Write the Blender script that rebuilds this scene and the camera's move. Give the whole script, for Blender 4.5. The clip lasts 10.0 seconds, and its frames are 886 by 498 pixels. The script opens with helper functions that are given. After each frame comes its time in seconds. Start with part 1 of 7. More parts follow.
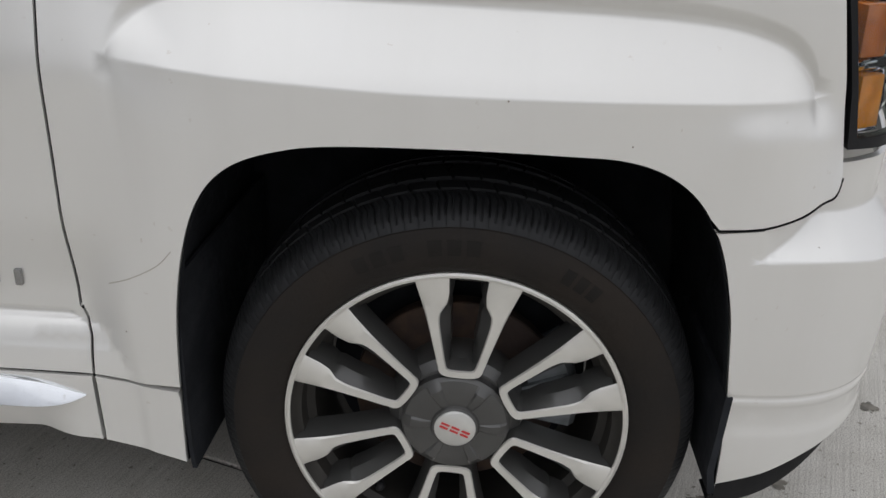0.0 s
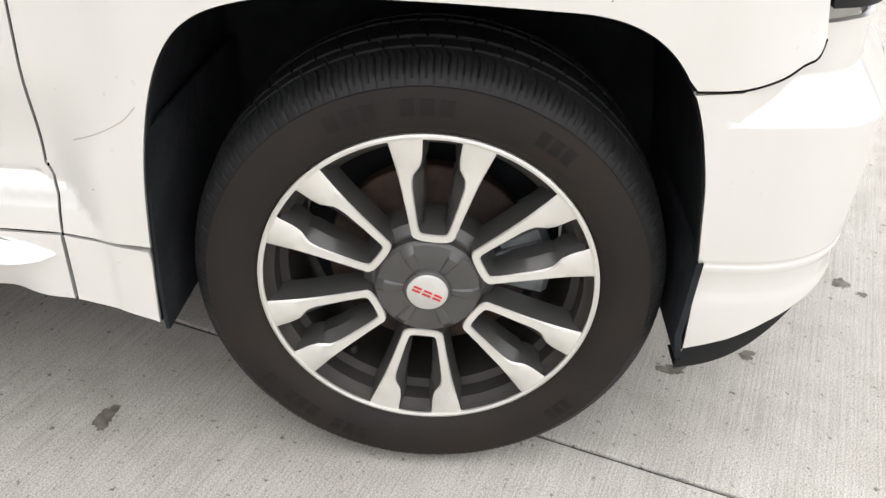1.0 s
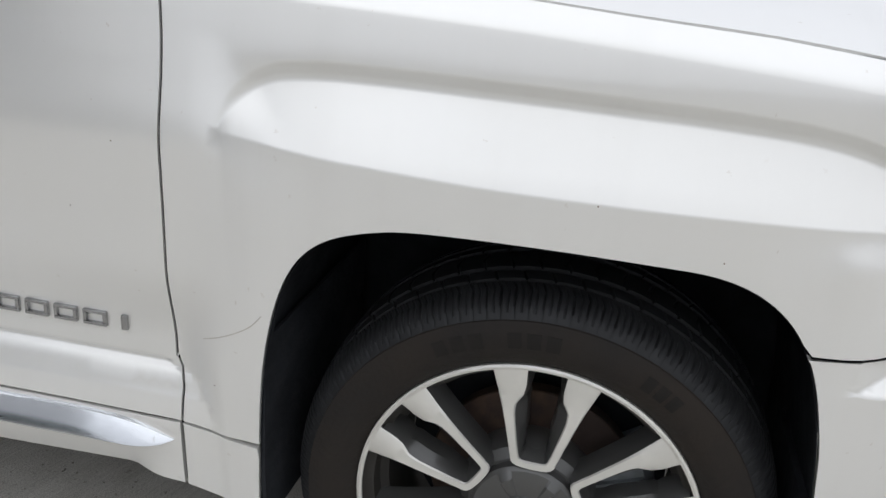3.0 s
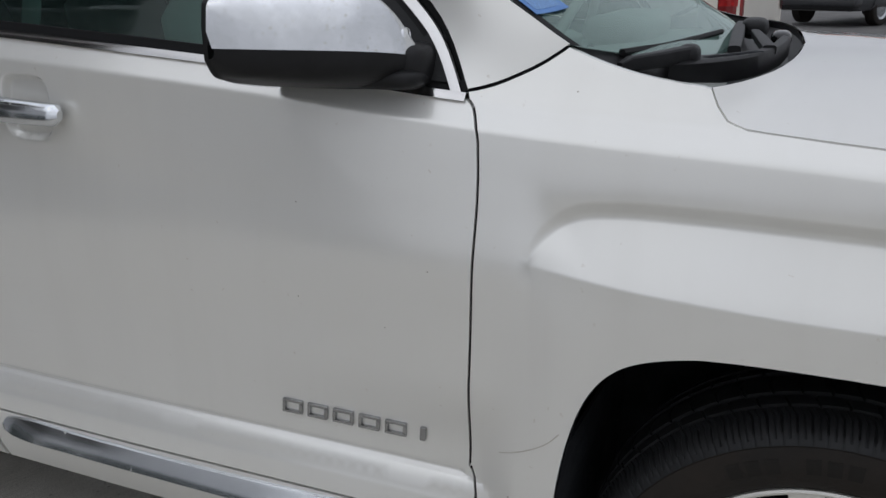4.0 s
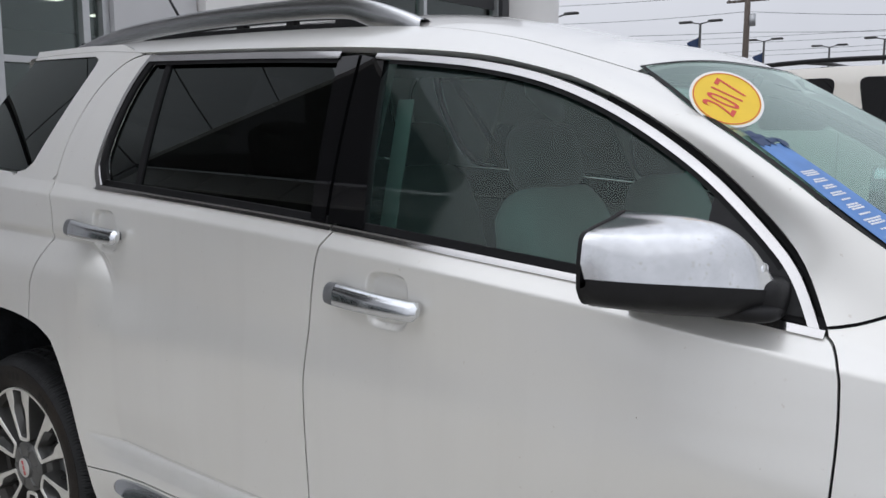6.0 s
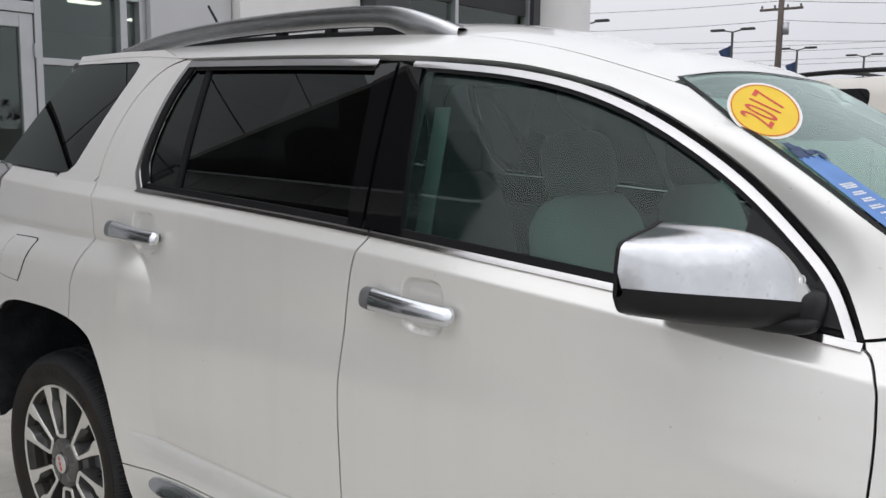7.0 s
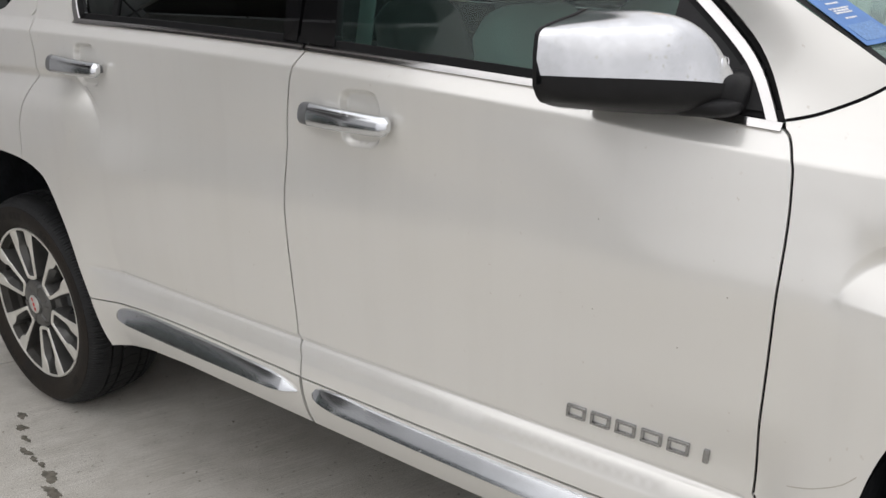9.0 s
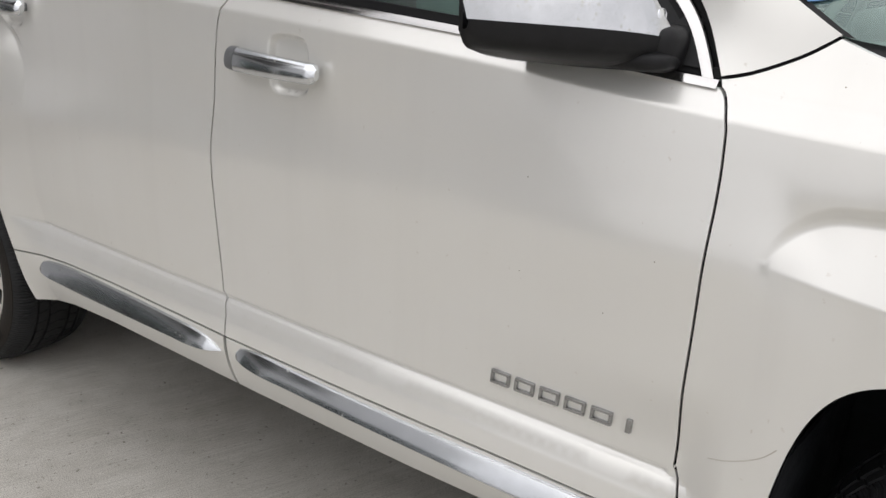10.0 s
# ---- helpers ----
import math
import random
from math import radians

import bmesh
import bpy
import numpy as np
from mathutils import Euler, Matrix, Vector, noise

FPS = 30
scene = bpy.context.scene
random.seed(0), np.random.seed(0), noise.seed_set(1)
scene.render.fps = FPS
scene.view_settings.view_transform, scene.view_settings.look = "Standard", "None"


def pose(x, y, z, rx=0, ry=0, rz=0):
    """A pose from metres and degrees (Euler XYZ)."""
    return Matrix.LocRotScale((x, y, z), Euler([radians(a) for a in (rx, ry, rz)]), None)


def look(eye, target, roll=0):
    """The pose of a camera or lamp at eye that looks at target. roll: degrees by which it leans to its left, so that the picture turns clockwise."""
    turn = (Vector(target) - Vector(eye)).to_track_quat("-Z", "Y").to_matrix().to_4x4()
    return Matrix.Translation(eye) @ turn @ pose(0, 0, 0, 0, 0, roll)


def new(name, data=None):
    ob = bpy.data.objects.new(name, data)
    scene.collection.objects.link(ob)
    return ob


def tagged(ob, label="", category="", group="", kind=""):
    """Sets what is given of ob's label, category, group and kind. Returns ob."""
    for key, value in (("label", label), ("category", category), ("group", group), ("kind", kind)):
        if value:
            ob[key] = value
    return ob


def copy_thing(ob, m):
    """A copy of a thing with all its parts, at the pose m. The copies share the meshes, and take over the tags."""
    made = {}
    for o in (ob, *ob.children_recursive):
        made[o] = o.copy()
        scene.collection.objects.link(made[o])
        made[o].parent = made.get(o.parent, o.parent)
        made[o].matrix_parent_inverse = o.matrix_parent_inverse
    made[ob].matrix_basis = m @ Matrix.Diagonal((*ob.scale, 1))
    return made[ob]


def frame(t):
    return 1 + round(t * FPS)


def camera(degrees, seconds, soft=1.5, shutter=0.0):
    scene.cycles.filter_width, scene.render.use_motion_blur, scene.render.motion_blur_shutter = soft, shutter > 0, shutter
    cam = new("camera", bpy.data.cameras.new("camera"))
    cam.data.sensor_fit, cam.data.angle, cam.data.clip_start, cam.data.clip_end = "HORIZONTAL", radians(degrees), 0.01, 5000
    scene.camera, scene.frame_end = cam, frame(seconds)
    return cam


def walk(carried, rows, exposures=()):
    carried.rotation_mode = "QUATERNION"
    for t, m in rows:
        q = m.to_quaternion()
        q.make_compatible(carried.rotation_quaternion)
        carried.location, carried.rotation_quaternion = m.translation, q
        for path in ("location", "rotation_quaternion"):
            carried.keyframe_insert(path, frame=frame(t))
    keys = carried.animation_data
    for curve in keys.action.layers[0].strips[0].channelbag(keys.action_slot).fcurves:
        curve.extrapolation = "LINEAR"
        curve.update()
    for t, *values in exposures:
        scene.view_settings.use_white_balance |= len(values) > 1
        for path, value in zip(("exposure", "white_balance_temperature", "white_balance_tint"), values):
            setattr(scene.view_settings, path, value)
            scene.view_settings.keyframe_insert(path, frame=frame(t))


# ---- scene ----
from mathutils.geometry import delaunay_2d_cdt

cam = camera(53.9, 10.0)
PATH = [
    (0, (0.023, -1.004, 1.134), (-0.0539, 0.8058, 0.2857), 0.88),
    (0.5, (0.032, -0.999, 1.104), (-0.01, 0.725, 0.091), 1.8),
    (1, (0.043, -1.005, 1.098), (0.007, 0.681, 0.023), 2.2),
    (1.5, (0.05, -1.004, 1.097), (0.016, 0.68, 0.019), 2.4),
    (2, (0.051, -0.994, 1.098), (0.015, 0.697, 0.031), 2.7),
    (2.5, (0.066, -0.997, 1.119), (0.018, 0.744, 0.136), 4.4),
    (2.8, (0.1131, -0.9914, 1.157), (-0.1245, 0.801, 0.3023), 2.79),
    (3, (0.0718, -0.9739, 1.203), (-0.2963, 0.8286, 0.4191), 2.74),
    (3.2, (0.0128, -1.005, 1.242), (-0.4727, 0.7984, 0.5258), 1.52),
    (4.3, (-0.131, -1.109, 1.309), (-0.905, 0.656, 0.775), -1.4),
    (4.5, (-0.156, -1.12, 1.334), (-0.971, 0.652, 0.894), -1.9),
    (5, (-0.189, -1.162, 1.393), (-1.158, 0.568, 1.134), -1.9),
    (5.5, (-0.218, -1.192, 1.406), (-1.339, 0.447, 1.163), -1.4),
    (5.7, (-0.235, -1.207, 1.41), (-1.402, 0.395, 1.142), -0.8),
    (7, (-0.24, -1.246, 1.417), (-1.495, 0.288, 1.148), 0.7),
    (7.5, (-0.247, -1.275, 1.426), (-1.553, 0.22, 1.182), -0.5),
    (8, (-0.23, -1.273, 1.398), (-1.531, 0.214, 1.086), -0.6),
    (8.5, (-0.216, -1.236, 1.372), (-1.476, 0.257, 0.946), -0.8),
    (9, (-0.148, -1.194, 1.328), (-1.347, 0.294, 0.738), -1.4),
    (9.5, (-0.052, -1.135, 1.282), (-1.177, 0.365, 0.583), -0.1),
    (10, (-0.126, -1.107, 1.279), (-1.253, 0.413, 0.633), 1.3),
]
EXPOSURES = [(0, -0.52, 6250, 10), (0.4, 0.17, 6450, 10), (0.8, 0.47, 6500, 10), (1.0, 0.54, 6500, 10), (2.0, 0.45, 6350, 10), (2.5, 0.22, 6200, 10), (3.0, -0.24, 6130, 9), (3.3, -0.42, 6080, 9), (4.5, -0.95, 6050, 9), (5.0, -0.52, 6050, 9), (5.5, -0.42, 6050, 10), (7.0, -0.22, 6300, 10), (8.0, -0.17, 6400, 10), (9.0, -0.2, 6500, 10), (10, -0.2, 6500, 10)]
walk(cam, [(t, look(eye, target, roll)) for t, eye, target, roll in PATH], EXPOSURES)

# ---- world, sun, exposure ----
world = bpy.data.worlds.new("overcast_sky")
scene.world = world
world.use_nodes = True
wn, wl = world.node_tree.nodes, world.node_tree.links
wbg = wn["Background"]
sky = wn.new("ShaderNodeTexSky")
sky.sky_type, sky.sun_disc = "NISHITA", False
sky.sun_elevation, sky.sun_rotation = radians(48), radians(200)
sky.dust_density, sky.air_density = 4.0, 1.5
grey = wn.new("ShaderNodeHueSaturation")
grey.inputs["Saturation"].default_value = 0.12
grey.inputs["Value"].default_value = 0.10
wl.new(sky.outputs[0], grey.inputs["Color"])
cloud = wn.new("ShaderNodeTexNoise")
cloud.inputs["Scale"].default_value = 2.2
cloud.inputs["Detail"].default_value = 5
wco = wn.new("ShaderNodeTexCoord")
wl.new(wco.outputs["Generated"], cloud.inputs["Vector"])
ramp = wn.new("ShaderNodeValToRGB")
ramp.color_ramp.elements[0].position, ramp.color_ramp.elements[1].position = 0.3, 0.7
ramp.color_ramp.elements[0].color = (0.91, 0.905, 0.945, 1)
ramp.color_ramp.elements[1].color = (1.07, 1.06, 1.09, 1)
wl.new(cloud.outputs["Fac"], ramp.inputs[0])
wmix = wn.new("ShaderNodeMix")
wmix.data_type, wmix.inputs["Factor"].default_value = "RGBA", 0.9
wl.new(grey.outputs[0], wmix.inputs["A"])
wl.new(ramp.outputs[0], wmix.inputs["B"])
# an overcast sky is brightest overhead
wsep = wn.new("ShaderNodeSeparateXYZ")
wl.new(wco.outputs["Generated"], wsep.inputs[0])
rise = wn.new("ShaderNodeMapRange")
rise.inputs["From Min"].default_value, rise.inputs["From Max"].default_value = 0.0, 1.0
rise.inputs["To Min"].default_value, rise.inputs["To Max"].default_value = 0.95, 1.85
high = wn.new("ShaderNodeMath")
high.operation, high.inputs[1].default_value = "POWER", 1.8
wl.new(wsep.outputs["Z"], high.inputs[0])
wl.new(high.outputs[0], rise.inputs["Value"])
wl.new(wmix.outputs["Result"], wbg.inputs["Color"])
wl.new(rise.outputs[0], wbg.inputs["Strength"])

sun = new("sun", bpy.data.lights.new("sun", "SUN"))
sun.data.energy, sun.data.angle, sun.data.color = 0.4, radians(90), (1.0, 0.97, 0.93)
sun.matrix_world = look((2.0, -4.0, 8.0), (0, 0, 0))

# ---- materials ----


def mat(name, color, rough=0.5, metal=0.0, coat=0.0, vary=0.0, scale=8.0, bump=0.0, bump_scale=60.0, spec=0.5, dark=None, at=(0.4, 0.7), coat_rough=0.03, rough_vary=0.0):
    """A surface with a base colour, blotches towards a second colour, fine relief and an optional clear coat."""
    m = bpy.data.materials.new(name)
    m.use_nodes = True
    n, l = m.node_tree.nodes, m.node_tree.links
    b = n["Principled BSDF"]
    b.inputs["Base Color"].default_value = (*color, 1)
    b.inputs["Roughness"].default_value = rough
    b.inputs["Metallic"].default_value = metal
    b.inputs["Coat Weight"].default_value = coat
    b.inputs["Coat Roughness"].default_value = coat_rough
    b.inputs["Specular IOR Level"].default_value = spec
    co = n.new("ShaderNodeTexCoord")
    if vary or dark:
        t = n.new("ShaderNodeTexNoise")
        t.inputs["Scale"].default_value, t.inputs["Detail"].default_value = scale, 8
        l.new(co.outputs["Object"], t.inputs["Vector"])
        r = n.new("ShaderNodeValToRGB")
        d = dark or tuple(c * (1 - vary) for c in color)
        r.color_ramp.elements[0].position, r.color_ramp.elements[1].position = at
        r.color_ramp.elements[0].color, r.color_ramp.elements[1].color = (*d, 1), (*color, 1)
        l.new(t.outputs["Fac"], r.inputs[0])
        l.new(r.outputs[0], b.inputs["Base Color"])
        if rough_vary:
            q = n.new("ShaderNodeMapRange")
            q.inputs["To Min"].default_value, q.inputs["To Max"].default_value = rough + rough_vary, rough - rough_vary
            l.new(t.outputs["Fac"], q.inputs["Value"])
            l.new(q.outputs[0], b.inputs["Roughness"])
    if bump:
        t = n.new("ShaderNodeTexNoise")
        t.inputs["Scale"].default_value, t.inputs["Detail"].default_value = bump_scale, 4
        l.new(co.outputs["Object"], t.inputs["Vector"])
        k = n.new("ShaderNodeBump")
        k.inputs["Strength"].default_value, k.inputs["Distance"].default_value = bump, 0.01
        l.new(t.outputs["Fac"], k.inputs["Height"])
        l.new(k.outputs[0], b.inputs["Normal"])
    return m


def glass(name, tint, gloss=0.0, ior=1.42, film=0.0, film_color=(0.6, 0.64, 0.62)):
    """A thin tinted pane: what passes is tinted, the rest is mirrored."""
    m = bpy.data.materials.new(name)
    m.use_nodes = True
    n, l = m.node_tree.nodes, m.node_tree.links
    n.remove(n["Principled BSDF"])
    t, g, x, f = (n.new("ShaderNodeBsdfTransparent"), n.new("ShaderNodeBsdfGlossy"), n.new("ShaderNodeMixShader"), n.new("ShaderNodeFresnel"))
    t.inputs["Color"].default_value = (*tint, 1)
    g.inputs["Roughness"].default_value = gloss
    g.inputs["Color"].default_value = (0.92, 1.0, 0.97, 1)
    f.inputs["IOR"].default_value = ior
    l.new(f.outputs[0], x.inputs[0])
    l.new(t.outputs[0], x.inputs[1])
    l.new(g.outputs[0], x.inputs[2])
    if film:
        # a diffuse tint painted over the pane for sky glare and haze
        d, y = n.new("ShaderNodeBsdfDiffuse"), n.new("ShaderNodeMixShader")
        d.inputs["Color"].default_value = (*film_color, 1)
        y.inputs[0].default_value = film
        l.new(x.outputs[0], y.inputs[1])
        l.new(d.outputs[0], y.inputs[2])
        l.new(y.outputs[0], n["Material Output"].inputs["Surface"])
        return m
    l.new(x.outputs[0], n["Material Output"].inputs["Surface"])
    return m


def emit(name, color, strength):
    m = bpy.data.materials.new(name)
    m.use_nodes = True
    b = m.node_tree.nodes["Principled BSDF"]
    b.inputs["Base Color"].default_value = (*color, 1)
    b.inputs["Emission Color"].default_value = (*color, 1)
    b.inputs["Emission Strength"].default_value = strength
    return m


def paint_material(name, color, dust=0.05, metal=0.0):
    """Pearl paint under clear coat, with a film of road dust and tiny specks."""
    m = mat(name, color, 0.28, metal, 1.0, spec=0.5)
    n, l = m.node_tree.nodes, m.node_tree.links
    b = n["Principled BSDF"]
    co = n.new("ShaderNodeTexCoord")
    big = n.new("ShaderNodeTexNoise")
    big.inputs["Scale"].default_value, big.inputs["Detail"].default_value = 3.0, 6
    l.new(co.outputs["Object"], big.inputs["Vector"])
    mx = n.new("ShaderNodeMix")
    mx.data_type = "RGBA"
    mx.inputs["A"].default_value = (*color, 1)
    mx.inputs["B"].default_value = (*(c * (1 - dust) * k for c, k in zip(color, (1.0, 0.985, 0.95))), 1)
    l.new(big.outputs["Fac"], mx.inputs["Factor"])
    sp = n.new("ShaderNodeTexVoronoi")
    sp.inputs["Scale"].default_value = 26.0
    l.new(co.outputs["Object"], sp.inputs["Vector"])
    lt = n.new("ShaderNodeMath")
    lt.operation, lt.inputs[1].default_value = "LESS_THAN", 0.032
    l.new(sp.outputs["Distance"], lt.inputs[0])
    sel = n.new("ShaderNodeSeparateColor")
    l.new(sp.outputs["Color"], sel.inputs[0])
    few = n.new("ShaderNodeMath")
    few.operation, few.inputs[1].default_value = "GREATER_THAN", 0.86
    l.new(sel.outputs[0], few.inputs[0])
    both = n.new("ShaderNodeMath")
    both.operation = "MULTIPLY"
    l.new(lt.outputs[0], both.inputs[0])
    l.new(few.outputs[0], both.inputs[1])
    mx2 = n.new("ShaderNodeMix")
    mx2.data_type = "RGBA"
    l.new(both.outputs[0], mx2.inputs["Factor"])
    l.new(mx.outputs["Result"], mx2.inputs["A"])
    mx2.inputs["B"].default_value = (0.33, 0.30, 0.25, 1)
    # faint dried run marks down the panels
    mp = n.new("ShaderNodeMapping")
    mp.inputs["Scale"].default_value = (16.0, 3.0, 0.9)
    l.new(co.outputs["Object"], mp.inputs["Vector"])
    runs = n.new("ShaderNodeTexNoise")
    runs.inputs["Scale"].default_value, runs.inputs["Detail"].default_value = 1.0, 7
    l.new(mp.outputs[0], runs.inputs["Vector"])
    rr = n.new("ShaderNodeMapRange")
    rr.inputs["From Min"].default_value, rr.inputs["From Max"].default_value = 0.30, 0.50
    rr.inputs["To Min"].default_value, rr.inputs["To Max"].default_value = 0.024, 0.0
    l.new(runs.outputs["Fac"], rr.inputs["Value"])
    mx3 = n.new("ShaderNodeMix")
    mx3.data_type, mx3.blend_type = "RGBA", "MULTIPLY"
    mx3.inputs["B"].default_value = (0.25, 0.22, 0.18, 1)
    l.new(rr.outputs[0], mx3.inputs["Factor"])
    l.new(mx2.outputs["Result"], mx3.inputs["A"])
    l.new(mx3.outputs["Result"], b.inputs["Base Color"])
    q = n.new("ShaderNodeMapRange")
    q.inputs["To Min"].default_value, q.inputs["To Max"].default_value = 0.015, 0.05
    l.new(big.outputs["Fac"], q.inputs["Value"])
    l.new(q.outputs[0], b.inputs["Coat Roughness"])
    return m


PAINT = paint_material("pearl_white_paint", (0.78, 0.775, 0.752), 0.05, 0.32)
PAINT2 = paint_material("cream_white_paint", (0.74, 0.71, 0.65), 0.1)
PAINT3 = paint_material("dark_grey_paint", (0.035, 0.037, 0.042), 0.1)
PAINT4 = paint_material("silver_paint", (0.45, 0.47, 0.5), 0.1)
CHROME = mat("chrome", (0.82, 0.83, 0.85), 0.07, 1.0, vary=0.05, scale=40, rough_vary=0.04)
SPEAR = mat("bright_chrome", (0.74, 0.76, 0.78), 0.15, 1.0, vary=0.06, scale=30)
SATIN = mat("brushed_grey_metal", (0.58, 0.60, 0.62), 0.22, 1.0, vary=0.1, scale=20)
MACHINED = mat("machined_aluminium", (0.80, 0.785, 0.735), 0.42, 0.6, vary=0.12, scale=14, bump=0.03, bump_scale=300)
RIMGREY = mat("painted_grey_rim", (0.095, 0.094, 0.090), 0.38, 0.35, 0.3, vary=0.25, scale=9)
BLACK = mat("black_plastic", (0.012, 0.012, 0.013), 0.5, spec=0.25, vary=0.3, scale=30, bump=0.12, bump_scale=500)
GLOSSBLACK = mat("gloss_black_trim", (0.004, 0.004, 0.0045), 0.02, spec=0.4)
RUBBER = mat("tyre_rubber", (0.011, 0.0099, 0.0092), 0.66, vary=0.35, scale=7, bump=0.15, bump_scale=120, dark=(0.019, 0.0145, 0.011), spec=0.28)
TREAD = mat("tread_rubber", (0.018, 0.0185, 0.0195), 0.6, vary=0.3, scale=25, spec=0.32)
CAPCHROME = mat("dusty_chrome", (0.71, 0.72, 0.735), 0.17, 1.0, vary=0.10, scale=30, rough_vary=0.03)
SATIN2 = mat("chrome_window_trim", (0.53, 0.522, 0.518), 0.10, 1.0, vary=0.05, scale=20)
LINER = mat("black_wheel_liner", (0.030, 0.032, 0.036), 0.9, spec=0.08, vary=0.4, scale=15, bump=0.3, bump_scale=40)
SEAL = mat("black_seal", (0.006, 0.006, 0.0065), 0.6, spec=0.15)
AMBER = mat("amber_plastic", (0.95, 0.37, 0.02), 0.25, coat=0.6, vary=0.25, scale=60)
AMBER_DARK = mat("dark_amber_plastic", (0.66, 0.20, 0.03), 0.25, coat=0.6, vary=0.3, scale=50)
REDLENS = mat("red_lens", (0.45, 0.010, 0.012), 0.12, coat=0.8, vary=0.4, scale=25)
RUST = mat("rusty_iron", (0.12, 0.075, 0.05), 0.6, 0.5, dark=(0.05, 0.035, 0.03), scale=18, bump=0.2)
BARREL = mat("dusty_dark_rim_barrel", (0.05, 0.046, 0.040), 0.6, 0.2, vary=0.4, scale=14)
CALIPER = mat("bare_cast_iron", (0.30, 0.32, 0.33), 0.45, 0.6, vary=0.4, scale=25, bump=0.2)
REDPRINT = mat("red_enamel", (0.55, 0.03, 0.03), 0.35)
# chrome darkened all over, standing in for dark reflections on the marks' bevels
BADGE2 = mat("dark_edged_chrome", (0.42, 0.42, 0.42), 0.22, 0.9, vary=0.15, scale=90)
BADGE = mat("satin_badge", (0.72, 0.72, 0.69), 0.3, 0.6, vary=0.08, scale=60)
LEATHER = mat("light_grey_leather", (0.36, 0.36, 0.34), 0.55, vary=0.12, scale=10, bump=0.1, bump_scale=200)
DARKCLOTH = mat("dark_interior_plastic", (0.06, 0.06, 0.062), 0.7, vary=0.2, scale=20)
HEADLINER = mat("grey_headliner", (0.42, 0.41, 0.39), 0.9, vary=0.1, scale=30)
DASH = mat("grey_green_dash", (0.30, 0.315, 0.295), 0.6, vary=0.1, scale=20)
TINT = glass("light_tinted_glass", (0.38, 0.56, 0.52), ior=1.40, film=0.02, film_color=(0.34, 0.56, 0.52))
GREYPLASTIC = mat("dull_grey_plastic", (0.20, 0.205, 0.21), 0.35, 0.4, vary=0.2, scale=40)
PRIVACY = glass("dark_privacy_glass", (0.006, 0.0065, 0.007), ior=1.46)
SHIELD = glass("windscreen_glass", (0.70, 0.86, 0.80), ior=1.5, film=0.20, film_color=(0.33, 0.50, 0.455))
CLEAR = glass("clear_lens", (0.95, 0.95, 0.96))
SHOPGLASS = glass("shop_window_glass", (0.60, 0.65, 0.63), ior=1.7)
YELLOW = mat("yellow_sticker", (0.86, 0.58, 0.03), 0.45, vary=0.06, scale=30)
STICKWHITE = mat("white_sticker", (0.80, 0.79, 0.78), 0.5)
STICKRED = mat("red_print", (0.62, 0.07, 0.05), 0.5)
BLUE = mat("blue_sticker", (0.10, 0.24, 0.56), 0.55, vary=0.15, scale=25)
DARKBLUE = mat("dark_blue_torn_paper", (0.015, 0.04, 0.11), 0.6)
ALU = mat("anodised_aluminium", (0.50, 0.51, 0.52), 0.4, 0.7, vary=0.08, scale=6)
ACM = mat("light_grey_wall_panel", (0.52, 0.52, 0.53), 0.35, 0.1, vary=0.05, scale=2)
ACMDARK = mat("dark_grey_wall_panel", (0.045, 0.046, 0.05), 0.4, vary=0.15, scale=3)
STUCCO = mat("white_wall_panel", (0.74, 0.73, 0.72), 0.6, vary=0.05, scale=3)
SOFFIT = mat("dark_soffit_panel", (0.12, 0.12, 0.125), 0.5, vary=0.15, scale=3)
JOINT = mat("dark_joint", (0.03, 0.03, 0.032), 0.8)
WOODPOLE = mat("weathered_wood_pole", (0.17, 0.14, 0.12), 0.9, vary=0.3, scale=6, bump=0.3)
POLEMETAL = mat("bronze_pole_metal", (0.05, 0.048, 0.047), 0.6)
WIRE = mat("wire", (0.05, 0.05, 0.055), 0.7)
INTERIOR = mat("showroom_interior", (0.22, 0.20, 0.18), 0.8, vary=0.3, scale=1.5)
LIGHT = emit("ceiling_light_panel", (1.0, 0.93, 0.80), 4.0)
WHEELMARK = mat("sidewall_mark", (0.0125, 0.0102, 0.0085), 0.66, spec=0.28, vary=0.4, scale=30)
STAIN = mat("oil_stain", (0.23, 0.21, 0.17), 0.65, vary=0.5, scale=45)
RAILMETAL = mat("brushed_rail_metal", (0.72, 0.73, 0.74), 0.20, 1.0, vary=0.06, scale=20)



